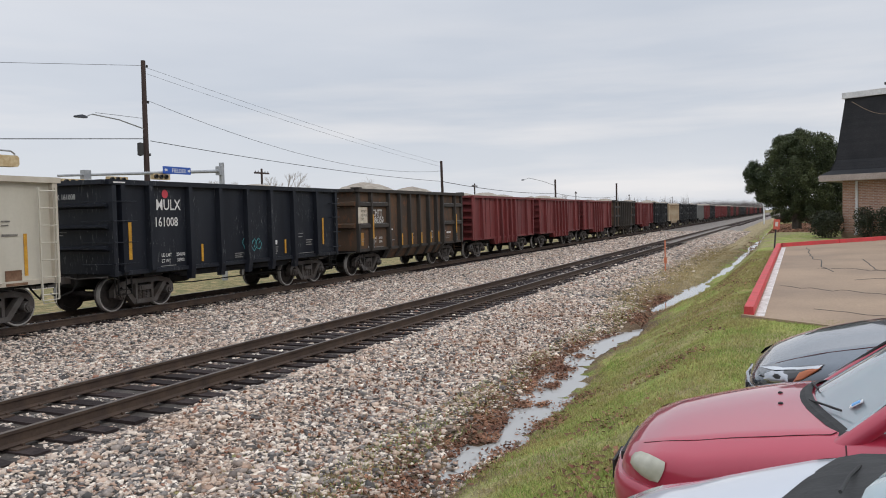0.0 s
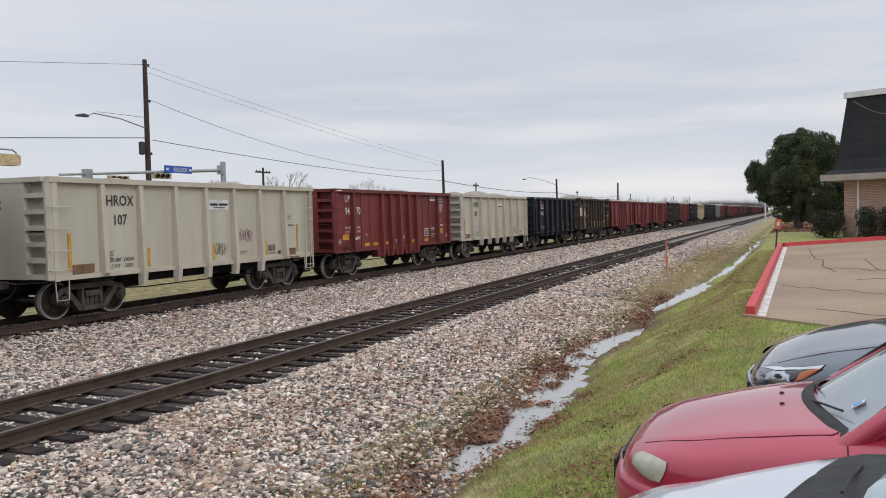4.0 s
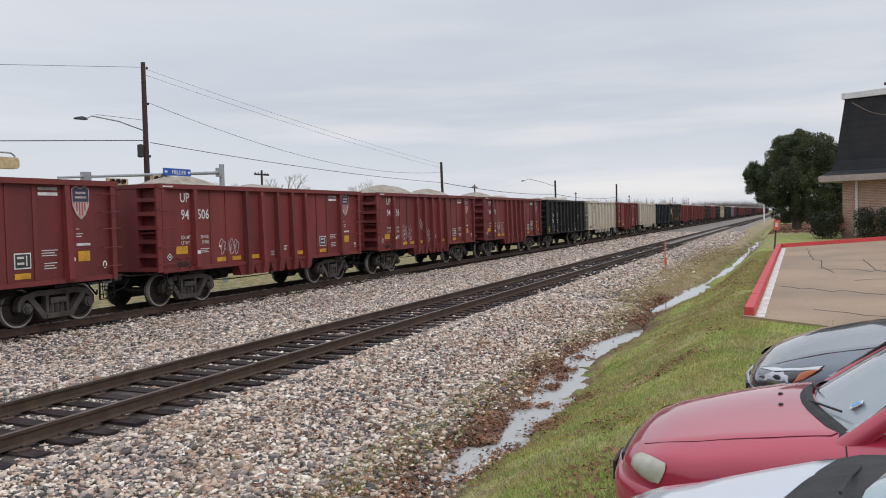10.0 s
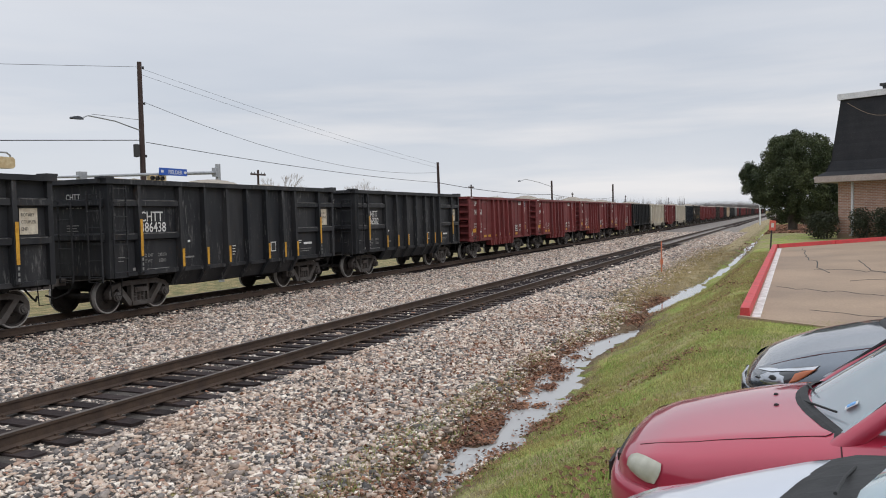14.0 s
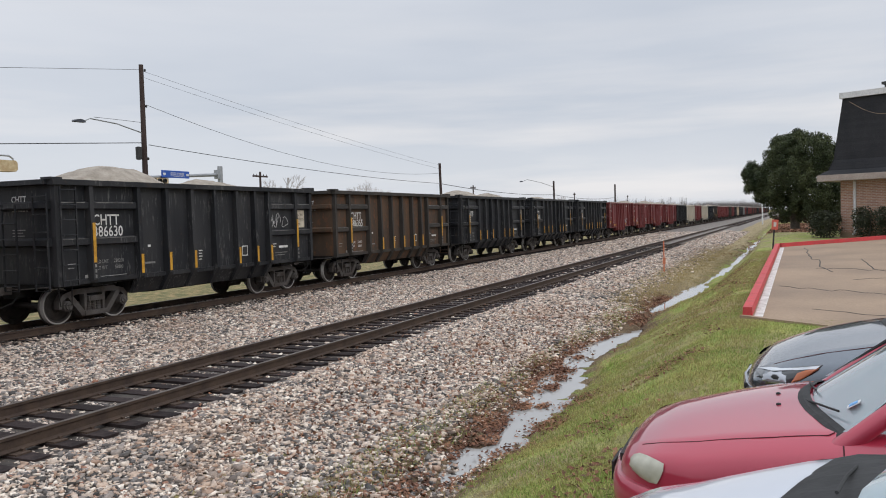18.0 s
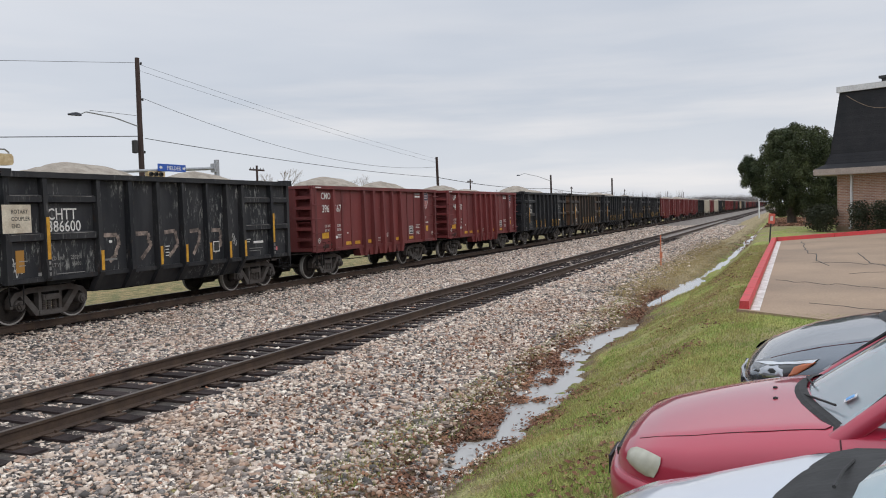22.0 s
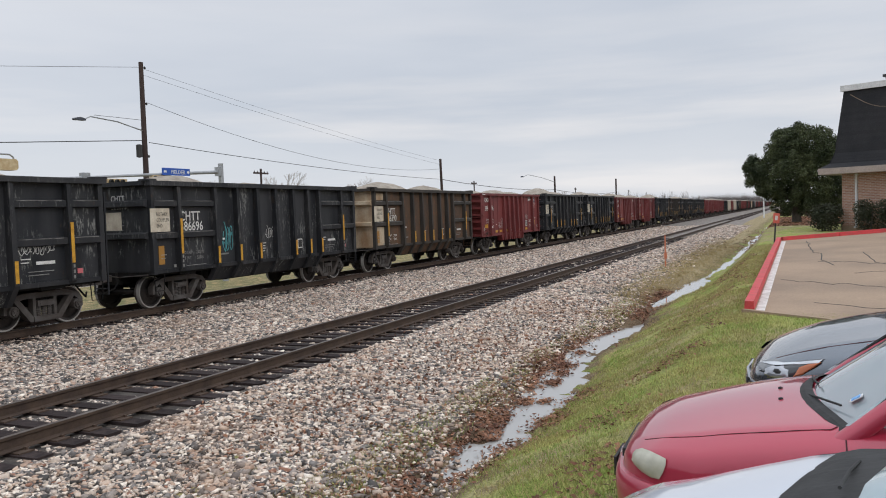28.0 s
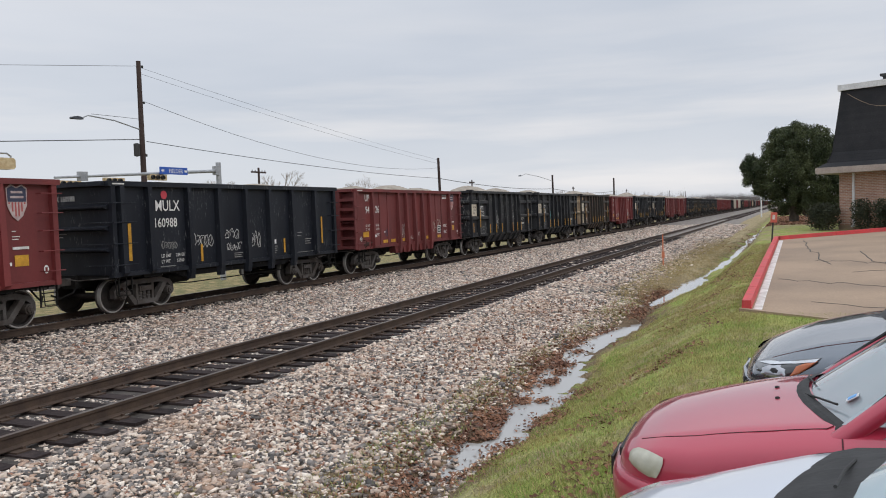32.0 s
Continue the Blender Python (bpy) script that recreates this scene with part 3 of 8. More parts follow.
AXLE = Shape().tube((0, -1.0, 0), (0, 1.0, 0), 0.085, n=10).mesh("wheelset", M_WHEEL)
WHEEL, SIDE_FRAME, SPRING = wheel_mesh(), side_frame_mesh(), spring_mesh()
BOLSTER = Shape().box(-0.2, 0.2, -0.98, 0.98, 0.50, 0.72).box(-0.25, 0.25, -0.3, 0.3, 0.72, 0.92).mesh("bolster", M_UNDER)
COUPLER = Shape().box(0.0, 0.55, -0.09, 0.09, 0.80, 0.98).prism([(0.45, -0.13), (0.62, -0.17), (0.80, -0.06), (0.72, 0.02), (0.80, 0.15), (0.55, 0.16), (0.45, 0.13)], "z", 0.76, 1.03).mesh("coupler", M_STEEL)
RUNG = Shape().tube((-0.22, 0, 0), (0.22, 0, 0), 0.014, n=6)


def add_trucks(car, rolling):
    sets = []
    for g in (-1, 1):
        truck = part("truck", BOLSTER, car, "cast steel freight truck with coil springs", at=(g * 4.05, 0, 0))
        for h in (-1, 1):
            part("side_frame", SIDE_FRAME, truck, at=pose(0, h * 1.0, 0, 0, 0, 0 if h < 0 else 180))
            w = part("wheelset", AXLE, car, at=(g * 4.05 + h * 0.889, 0, 0.457))
            for q in (-1, 1):
                part("wheel", WHEEL, w, at=pose(0, q * 0.7525, 0, 0, 0, 0 if q < 0 else 180))
            if rolling:
                sets.append(w)
        for k in (-0.15, 0.0, 0.15) if rolling else ():
            part("spring", SPRING, truck, at=(k, -1.02, 0))
    return sets


def post_mesh(kind, paint, z0, z1, w, d0, d1, inset=0.0, key={}):
    """A hat-section side post, deeper towards its foot; below the sill it follows the tub inwards. Repeats share it."""
    k = (kind, paint.name, z0, z1, w, d0, d1, inset)
    if k not in key:
        s = Shape()
        zs = [(z1, d1, 0.0), (SILL, d0, 0.0)]
        if z0 < SILL:
            zs.append((z0, d0 * 0.75 - inset, inset))
        v = []
        for z, d, back in zs:
            hw = w / 2 * (0.92 if z > 2 else 1.1)
            v += [(-hw * 1.16, back, z), (-hw, -d, z), (hw, -d, z), (hw * 1.16, back, z)]
        f = []
        for i in range(len(zs) - 1):
            f += [(4 * i + j, 4 * i + j + 1, 4 * i + j + 5, 4 * i + j + 4) for j in range(3)]
            f.append((4 * i + 3, 4 * i, 4 * i + 4, 4 * i + 7))
        e = 4 * (len(zs) - 1)
        f += [(0, 1, 2, 3), (e + 3, e + 2, e + 1, e)]
        s.add(v, f)
        key[k] = s.mesh("post", paint)
    return key[k]


def sheet_mesh(name, paint, *boxes):
    s = Shape()
    for b in boxes:
        s.box(*b)
    return s.mesh(name, paint)


def load_mesh(seed, heaps):
    """Heaped crushed stone in long low mounds, highest where each bucket was dropped."""
    xs, ys = span(-HALF + 0.15, HALF - 0.15, 60), span(-SIDE + 0.2, SIDE - 0.2, 14)

    def z(x, y):
        e = 1 - (y / (SIDE - 0.05)) ** 2
        h = max([0.0] + [a * math.exp(-abs((x - c) / w) ** 2.6) for c, a, w in heaps])
        return TOP - 0.42 + (0.22 + 0.88 * h) * e + 0.05 * noise.noise((x * 1.3 + seed * 7, y * 2, 0)) + 0.035 * noise.noise((x * 6 + seed, y * 6, 2))
    return grid_mesh("gravel_load", xs, ys, z, M_LOAD, smooth=False)


# heaps: centre, height, half length
LOADS = [load_mesh(0, [(-3.1, 0.62, 1.6), (0.9, 0.46, 1.5), (3.6, 0.36, 1.1)]), load_mesh(1, [(-2.1, 0.74, 2.0), (2.6, 0.66, 1.7)]), load_mesh(2, [(-3.2, 0.42, 1.4), (0.4, 0.56, 1.6), (3.4, 0.48, 1.2)]), load_mesh(3, [(-2.0, 0.36, 1.6), (2.4, 0.40, 1.6)]), load_mesh(4, [(-2.4, 0.88, 2.0), (1.6, 0.62, 1.5), (3.9, 0.4, 1.0)])]

STYLES = {
    # posts: places along the side; w, d0, d1: width and depth at foot and head; thin: shallow seams; belly: the tub's underside
    "red": dict(posts=[-4.17, -1.76, -0.94, -0.06, 0.80, 1.63, 4.05], thin=[-3.38, -2.66, 2.5, 3.21], w=0.15, d0=0.20, d1=0.13, belly=0.68, top=3.45),
    "ribbed": dict(posts=[-4.47, -2.89, -1.83, -0.81, 0.20, 1.24, 2.17, 2.92, 4.48], thin=[], w=0.13, d0=0.20, d1=0.15, belly=0.60, top=3.52),
    "plate": dict(posts=[-4.5, -3.32, -2.17, -1.08, -0.14, 0.90, 1.92, 2.95, 4.05], thin=[], w=0.12, d0=0.17, d1=0.13, belly=0.80, top=3.44),
    "wide": dict(posts=[-5.18, -4.19, -2.63, -1.30, 0.04, 1.30, 2.63, 4.10], thin=[], w=0.16, d0=0.19, d1=0.15, belly=0.72, top=3.46),
    "cream": dict(posts=[-4.02, -2.72, -1.40, -0.12, 1.16, 2.48, 3.84], thin=[], w=0.14, d0=0.21, d1=0.12, belly=0.68, top=3.44),
}


def bar(name, car, pts, r, paint, label=""):
    """One bent bar; its pieces overlap into one part."""
    return part(name, Shape().path([Vector(p) for p in pts], r, 6).mesh(name, paint), car, label)


def ladder(car, paint, x, y, z0, z1, steps, turn):
    lad = part("ladder", Shape().box(-0.24, 0.24, -0.012, 0.012, z0 - 0.02, z0).box(-0.24, -0.21, -0.02, 0.02, z0, z1).box(0.21, 0.24, -0.02, 0.02, z0, z1).mesh("ladder", paint), car, at=pose(x, y, 0, 0, 0, turn))
    rung = RUNG.mesh("rung", paint)
    for i in range(steps):
        part("rung", rung, lad, at=(0, -0.03, z0 + 0.12 + (z1 - z0 - 0.2) * i / (steps - 1)))
    return lad


def grab_irons(car, paint, x0, x1, zs):
    y = -SIDE
    for z in zs:
        bar("grab_iron", car, [(x0, y + 0.1, z), (x0, y - 0.06, z), (x1, y - 0.06, z), (x1, y + 0.1, z)], 0.013, paint)


def corrugated(x, g, zs, depth, foot, head, y0, y1, paint):
    """An end sheet rolled with horizontal ribs, as one plate."""
    out, back = [], []
    z = foot
    out.append((x, foot))
    for a, b in zs:
        out += [(x, a), (x + g * depth, a + 0.05), (x + g * depth, b - 0.05), (x, b)]
    out.append((x, head))
    back = [(x - g * 0.03, head), (x - g * 0.03, foot)]
    return Shape().prism(out + back, "y", y0, y1).mesh("end_wall", paint)


def gondola(style, paint, label, detail=True, endpaint=None, ladder_left=True):
    """A rock gondola at the origin, its near side at -y. Returns the car and its wheelsets."""
    st = STYLES[style]
    car = thing("gondola_car", None, label, "freight car", group="cars of the rock train")
    frame_paint = M_BROWNFRAME if paint is M_BROWN else M_CREAMPOST if paint is M_CREAM else M_BLACK if paint is M_BLACKWORN else paint
    endpaint = endpaint or paint
    b = st["top"]
    for g in (-1, 1):
        y0, y1 = sorted((g * (SIDE - SHEET), g * (SIDE - SHEET - 0.03)))
        part("side_wall", sheet_mesh("side_wall", paint, (-HALF, HALF, y0, y1, SILL, b - 0.1)), car)
    pocketed = style in ("red", "cream", "plate")
    for g in (-1, 1):
        x = g * HALF
        if style == "ribbed":
            zs = [(SILL + 0.84, SILL + 1.06), (SILL + 1.72, SILL + 1.94)]
        elif style == "wide":
            zs = [(SILL + 0.55 + k * 0.55, SILL + 0.68 + k * 0.55) for k in range(3)]
        else:
            zs = [(SILL + 0.95, SILL + 1.1)]
        part("end_wall", corrugated(x, g, zs, 0.14, SILL - 0.05, b - 0.12, -SIDE + 0.17, SIDE - 0.17, endpaint), car)
    lip = 0.05 if style == "ribbed" else 0.0
    part("top_chord", sheet_mesh("top_chord", frame_paint, (-HALF - 0.10, HALF + 0.10, -SIDE - lip, -SIDE + 0.15, b - 0.13, b)), car)
    part("top_chord", sheet_mesh("top_chord", frame_paint, (-HALF - 0.10, HALF + 0.10, SIDE - 0.15, SIDE + lip, b - 0.13, b)), car)
    for g in (-1, 1):
        x0, x1 = sorted((g * (HALF + 0.22), g * (HALF - 0.08)))
        part("top_chord", sheet_mesh("top_chord", frame_paint, (x0, x1, -SIDE + 0.15, SIDE - 0.15, b - 0.12, b - 0.004)), car)
    for g in (-1, 1):
        y0, y1 = sorted((g * (SIDE - 0.06), g * (SIDE - 0.22)))
        part("side_sill", sheet_mesh("side_sill", frame_paint, (-HALF, HALF, y0, y1, SILL - 0.09, SILL + 0.02)), car)
    for x in (-HALF + 0.06, HALF - 0.06):
        part("corner_post", sheet_mesh("corner_post", frame_paint, (x - 0.07, x + 0.07, -SIDE + 0.02, -SIDE + 0.16, SILL - 0.1, b - 0.13)), car)
        if detail:
            part("corner_post", sheet_mesh("corner_post", frame_paint, (x - 0.07, x + 0.07, SIDE - 0.16, SIDE - 0.02, SILL - 0.1, b - 0.13)), car)
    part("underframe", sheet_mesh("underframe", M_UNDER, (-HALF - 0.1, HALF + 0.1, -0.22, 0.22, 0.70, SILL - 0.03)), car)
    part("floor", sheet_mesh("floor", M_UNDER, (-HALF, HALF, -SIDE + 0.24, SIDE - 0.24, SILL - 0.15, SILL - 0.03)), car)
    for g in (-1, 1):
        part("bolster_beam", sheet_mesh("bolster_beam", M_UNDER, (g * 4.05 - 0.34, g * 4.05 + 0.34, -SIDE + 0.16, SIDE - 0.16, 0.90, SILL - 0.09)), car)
    lo = st["belly"]
    back = 0.26 if style == "ribbed" else 0.0
    if style == "ribbed":
        # the tub's flank leans inwards below the sill, one panel from end to end of the well
        tub = Shape()
        for g in (-1, 1):
            y0, y1 = g * (SIDE - 0.10), g * (SIDE - 0.36)
            tub.add([(-2.98, y0, SILL - 0.05), (3.0, y0, SILL - 0.05), (3.0, y1, lo), (-2.92, y1, lo), (-2.98, y0 - g * 0.05, SILL - 0.05), (3.0, y0 - g * 0.05, SILL - 0.05), (3.0, y1 - g * 0.05, lo), (-2.92, y1 - g * 0.05, lo)], [(0, 1, 2, 3), (4, 7, 6, 5), (0, 4, 5, 1), (3, 2, 6, 7), (0, 3, 7, 4), (1, 5, 6, 2)])
        tub.box(-2.9, 2.98, -SIDE + 0.37, SIDE - 0.37, lo + 0.003, lo + 0.04)
        part("belly_tub", tub.mesh("belly_tub", paint), car)
        for x in (-2.94, 2.97):
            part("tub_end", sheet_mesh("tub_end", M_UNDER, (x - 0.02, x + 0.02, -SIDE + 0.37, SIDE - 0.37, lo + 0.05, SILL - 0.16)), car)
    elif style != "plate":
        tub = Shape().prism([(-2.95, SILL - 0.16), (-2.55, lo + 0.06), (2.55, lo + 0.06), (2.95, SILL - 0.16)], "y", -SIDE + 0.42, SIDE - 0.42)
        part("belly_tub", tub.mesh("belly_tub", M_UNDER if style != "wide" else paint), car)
    for x in st["posts"]:
        low = lo if abs(x) < 2.95 and style != "plate" else SILL - 0.06
        me = post_mesh("post", frame_paint, low, b - 0.13, st["w"], st["d0"], st["d1"], back if low == lo else 0.0)
        part("post", me, car, at=(x, -SIDE + SHEET, 0))
        if detail:
            part("post", me, car, at=pose(x, SIDE - SHEET, 0, 0, 0, 180))
        if style == "red" and low < SILL - 0.1:
            # the post runs on below the sill as a wide gusset
            part("gusset", Shape().prism([(x - 0.42, SILL - 0.095), (x - 0.31, lo), (x + 0.31, lo), (x + 0.42, SILL - 0.095)], "y", -SIDE + 0.085, -SIDE + 0.4).mesh("gusset", paint), car)
    for x in st["thin"]:
        part("seam_strip", sheet_mesh("seam_strip", paint, (x - 0.055, x + 0.055, -SIDE + SHEET - 0.022, -SIDE + SHEET, SILL + 0.03, b - 0.13)), car)
    for g in (-1, 1):
        part("coupler", COUPLER, car, at=pose(g * (HALF + 0.05), 0, 0, 0, 0, 0 if g > 0 else 180))
    if style == "ribbed":
        for x0, x1 in ((-5.45, -4.55), (-4.39, -2.97), (3.0, 4.40), (4.56, 5.45)):
            for z in (SILL + 0.84, SILL + 1.72):
                part("rib", Shape().prism([(-SIDE + SHEET, z), (-SIDE + 0.01, z + 0.03), (-SIDE + 0.01, z + 0.18), (-SIDE + SHEET, z + 0.21)], "x", x0, x1).mesh("rib", frame_paint), car)
                if detail and (round(x0 * 10) + round(z * 10)) % 3:
                    part("scraped_edge", sheet_mesh("scraped_edge", M_BAREEDGE, (x0 + 0.06, x1 - 0.12, -SIDE + 0.004, -SIDE + 0.009, z + 0.165, z + 0.182)), car)
        # raised pads on the chord over each corner of the end
        for g in (-1, 1):
            part("chord_pad", sheet_mesh("chord_pad", frame_paint, (g * (HALF - 0.02) - 0.16, g * (HALF - 0.02) + 0.16, -SIDE - 0.03, -SIDE + 0.3, b + 0.002, b + 0.05)), car)
    if pocketed:
        # a column of open pockets at the corner of the end, and the flat end plate beside it
        for k in range(7):
            z = SILL - 0.04 + k * 0.382
            part("pocket_shelf", sheet_mesh("pocket_shelf", endpaint, (-HALF - 0.20, -HALF, -SIDE + 0.10, -SIDE + 0.72, z, min(z + 0.115, b - 0.122))), car)
        part("end_plate", sheet_mesh("end_plate", endpaint, (-HALF - 0.20, -HALF - 0.165, -SIDE + 0.72, SIDE - 0.72, SILL - 0.05, b - 0.122)), car)
        part("pocket_post", sheet_mesh("pocket_post", endpaint, (-HALF - 0.165, -HALF, -SIDE + 0.72, -SIDE + 0.78, SILL - 0.05, b - 0.122)), car)
        part("corner_flange", sheet_mesh("corner_flange", endpaint, (-HALF - 0.20, -HALF + 0.0, -SIDE + 0.03, -SIDE + 0.098, SILL - 0.06, b - 0.132)), car)
    if detail and style in ("red", "wide"):
        part("scraped_corner", sheet_mesh("scraped_corner", M_WHITE, (-HALF + 0.02, -HALF + 0.42, -SIDE - 0.005, -SIDE - 0.0005, b - 0.09, b - 0.055)), car, "bare scraped patch on the chord")
    sets = []
    if detail:
        if style in ("red", "cream", "plate"):
            grab_irons(car, paint, -HALF - 0.18, -HALF + 0.42, (1.24, 1.70, 2.22, 2.73))
            if style == "red":
                grab_irons(car, paint, HALF - 0.50, HALF + 0.08, (1.32, 1.79, 2.26, 2.67, 3.12))
        elif style == "wide":
            grab_irons(car, paint, -HALF - 0.05, -HALF + 0.75, (1.3, 1.85, 2.4, 2.9))
            for z in (1.3, 1.85, 2.4, 2.9):
                bar("grab_iron", car, [(-HALF - 0.2, -SIDE - 0.05, z), (-HALF - 0.2, -SIDE + 0.9, z)], 0.013, paint)
        elif ladder_left:
            ladder(car, paint, -HALF + 0.30, -SIDE - 0.05, 1.0, 3.35, 7, 0)
            ladder(car, paint, -HALF - 0.16, -SIDE + 0.35, 0.9, 3.2, 6, -90)
            ladder(car, paint, -HALF - 0.30, -SIDE + 1.2, 0.9, 2.95, 6, -90)
        if style == "ribbed" and not ladder_left:
            ladder(car, paint, HALF + 0.20, -SIDE + 0.40, 0.62, 3.2, 7, 90)
        elif style == "wide":
            grab_irons(car, paint, HALF - 0.52, HALF + 0.05, (1.3, 1.85, 2.4, 2.9))
        elif style in ("cream", "plate"):
            ladder(car, paint, HALF - 0.34, -SIDE - 0.05, 0.62, 3.2, 7, 0)
        if style in ("red", "wide"):
            # step ladder hung below the corner
            ladder(car, M_UNDER, HALF - 0.28, -SIDE + 0.12, 0.50, SILL, 3, 0)
            ladder(car, M_UNDER, -HALF + 0.42, -SIDE + 0.12, 0.50, SILL, 2, 0)
        for x in (-HALF + 0.25, HALF - 0.25):
            bar("stirrup_step", car, [(x - 0.2, -SIDE + 0.10, SILL - 0.05), (x - 0.17, -SIDE + 0.09, 0.52), (x + 0.17, -SIDE + 0.09, 0.52), (x + 0.2, -SIDE + 0.10, SILL - 0.05)], 0.015, M_UNDER if style != "cream" else paint)
        for g in (-1, 1):
            bar("air_hose", car, [(g * (HALF + 0.1), -0.35, 0.85), (g * (HALF + 0.3), -0.36, 0.62), (g * (HALF + 0.55), -0.2, 0.50), (g * (HALF + 0.72), -0.05, 0.60)], 0.024, M_UNDER)
        bar("uncoupling_lever", car, [(-HALF - 0.12, -SIDE + 0.15, 0.98), (-HALF - 0.16, -0.4, 0.92), (-HALF - 0.3, -0.1, 0.98)], 0.016, M_STEEL)
        part("brake_reservoir", Shape().lathe([(0.05, -0.5), (0.2, -0.46), (0.2, 0.46), (0.05, 0.5)], "x", 14).mesh("brake_reservoir", M_UNDER, smooth=True), car, at=(-2.55, -0.8, 0.80))
        bar("brake_rod", car, [(-3.2, -0.9, 0.62), (-2.0, -0.95, 0.56), (2.6, -0.95, 0.58), (3.2, -0.8, 0.6)], 0.018, M_UNDER)
    sets = add_trucks(car, detail)
    return car, sets


def strip(car, x, z0, z1, w=0.09, y=None, m=None):
    y = -SIDE - 0.045 if y is None else y
    part("reflector_strip", Shape().box(x - w / 2, x + w / 2, y - 0.006, y, z0, z1).mesh("reflector_strip", m or M_YELLOW), car)


TEXTS = {}
END_FACE = [0.0]  # how far the lettered plate of the end stands out


def sign_text(car, words, x, z, size, m=None, y=-SIDE + 0.120, end=False):
    """Lettering on the near side, or on the rear end where end is set (x is then the place across)."""
    m = m or M_WHITE
    k = (words, size, m.name)
    if k not in TEXTS:
        TEXTS[k] = text_mesh("lettering", words, size, m)
        TEXTS[k].transform(Matrix.Diagonal((0.86, 1, 1, 1)))
    part("lettering", TEXTS[k], car, at=pose(-HALF - END_FACE[0] - 0.012, x, z, 0, 0, -90) if end else (x + 0.06, y, z))


def bars(car, x, z, n, w, m, h=0.035, gap=0.055, end=False):
    """Lines of small stencil too worn to read, as plain bars."""
    s = Shape()
    for k in range(n):
        u = w * (1.0, 0.8, 0.93, 0.7)[k % 4]
        if end:
            s.box(-HALF - END_FACE[0] - 0.014, -HALF - END_FACE[0] - 0.002, x - u, x, z - k * gap - h, z - k * gap)
        else:
            s.box(x + 0.06, x + 0.06 + u, -SIDE + 0.122, -SIDE + 0.128, z - k * gap - h, z - k * gap)
    tagged(part("stencil", s.mesh("stencil", m), car), kind="stuff")


def plate(car, name, x0, x1, z0, z1, m, y=-SIDE + 0.130, label=""):
    o = 0.06 if y > -SIDE + 0.05 else 0.0
    return part(name, Shape().box(x0 + o, x1 + o, y - 0.006, y, z0, z1).mesh(name, m), car, label)


SHIELD = {}


def shield(car, x, z):
    if not SHIELD:
        SHIELD["back"] = Shape().prism([(-0.27, 0.60), (-0.14, 0.68), (0, 0.62), (0.14, 0.68), (0.27, 0.60), (0.25, 0.2), (0.14, -0.03), (0.0, -0.14), (-0.14, -0.03), (-0.25, 0.2)], "y", -0.004, 0.0).mesh("emblem", M_SHIELDWHITE)
        SHIELD["band"] = Shape().prism([(-0.24, 0.58), (-0.13, 0.645), (0, 0.59), (0.13, 0.645), (0.24, 0.58), (0.235, 0.29), (-0.235, 0.29)], "y", -0.008, -0.004).mesh("emblem_band", M_SHIELDBLUE)
        for k in range(6):
            SHIELD[k] = Shape().box(-0.018, 0.018, -0.008, -0.004, -0.06 + 0.30 * abs((k - 2.5) / 2.5) ** 1.6, 0.28).mesh("emblem_stripe", M_SHIELDRED)
        SHIELD["bar"] = Shape().box(-0.15, 0.15, -0.011, -0.008, 0.48, 0.53).box(-0.17, 0.17, -0.011, -0.008, 0.37, 0.42).mesh("emblem_bar", M_SHIELDWHITE)
    s = part("emblem", SHIELD["back"], car, "faded blue, white and red shield emblem", at=(x + 0.05, -SIDE + 0.123, z))
    part("emblem_band", SHIELD["band"], s)
    part("emblem_bar", SHIELD["bar"], s)
    for k in range(6):
        part("emblem_stripe", SHIELD[k], s, at=(-0.20 + 0.08 * k, 0, 0))


def graffiti(car, x, z, w, h, m, seed, loops=5, r=0.009):
    """A sprayed tag: a row of rounded outline shapes and loose strokes that spell nothing."""
    rng = random.Random(seed)
    s = Shape()

    def stroke(pts):
        for p, q in zip(pts, pts[1:]):
            p, q = Vector((p[0], -SIDE + 0.128, p[1])), Vector((q[0], -SIDE + 0.128, q[1]))
            d = q - p
            if d.length > 1e-4:
                nrm = Vector((-d.z, 0, d.x)).normalized() * r * rng.uniform(0.7, 1.2)
                s.add([p - nrm, q - nrm, q + nrm, p + nrm], [(0, 1, 2, 3)])
    for k in range(loops):
        cx, cz = x + w * (k + 0.5) / loops, z + h / 2 + rng.uniform(-0.12, 0.12) * h
        rx, rz = w / loops * rng.uniform(0.42, 0.6), h * rng.uniform(0.32, 0.5)
        bumps, ph = rng.choice((2, 3, 3)), rng.uniform(0, 6)
        arc = 6.2832 * rng.choice((1.0, 1.0, 0.7))
        stroke([(cx + rx * (1 + 0.28 * math.sin(bumps * q + ph)) * math.cos(q + ph), cz + rz * (1 + 0.22 * math.cos(bumps * q)) * math.sin(q + ph)) for q in span(0, arc, 18)])
        a, t = rng.uniform(0, 6), rng.uniform(1.5, 3.5)
        stroke([(cx + rx * 0.5 * math.cos(a + t * q), cz + rz * 0.55 * math.sin((a + t * q) * 1.2)) for q in span(0, 1, 8)])
    part("graffiti", s.mesh("graffiti", m), car, "sprayed graffiti tag")


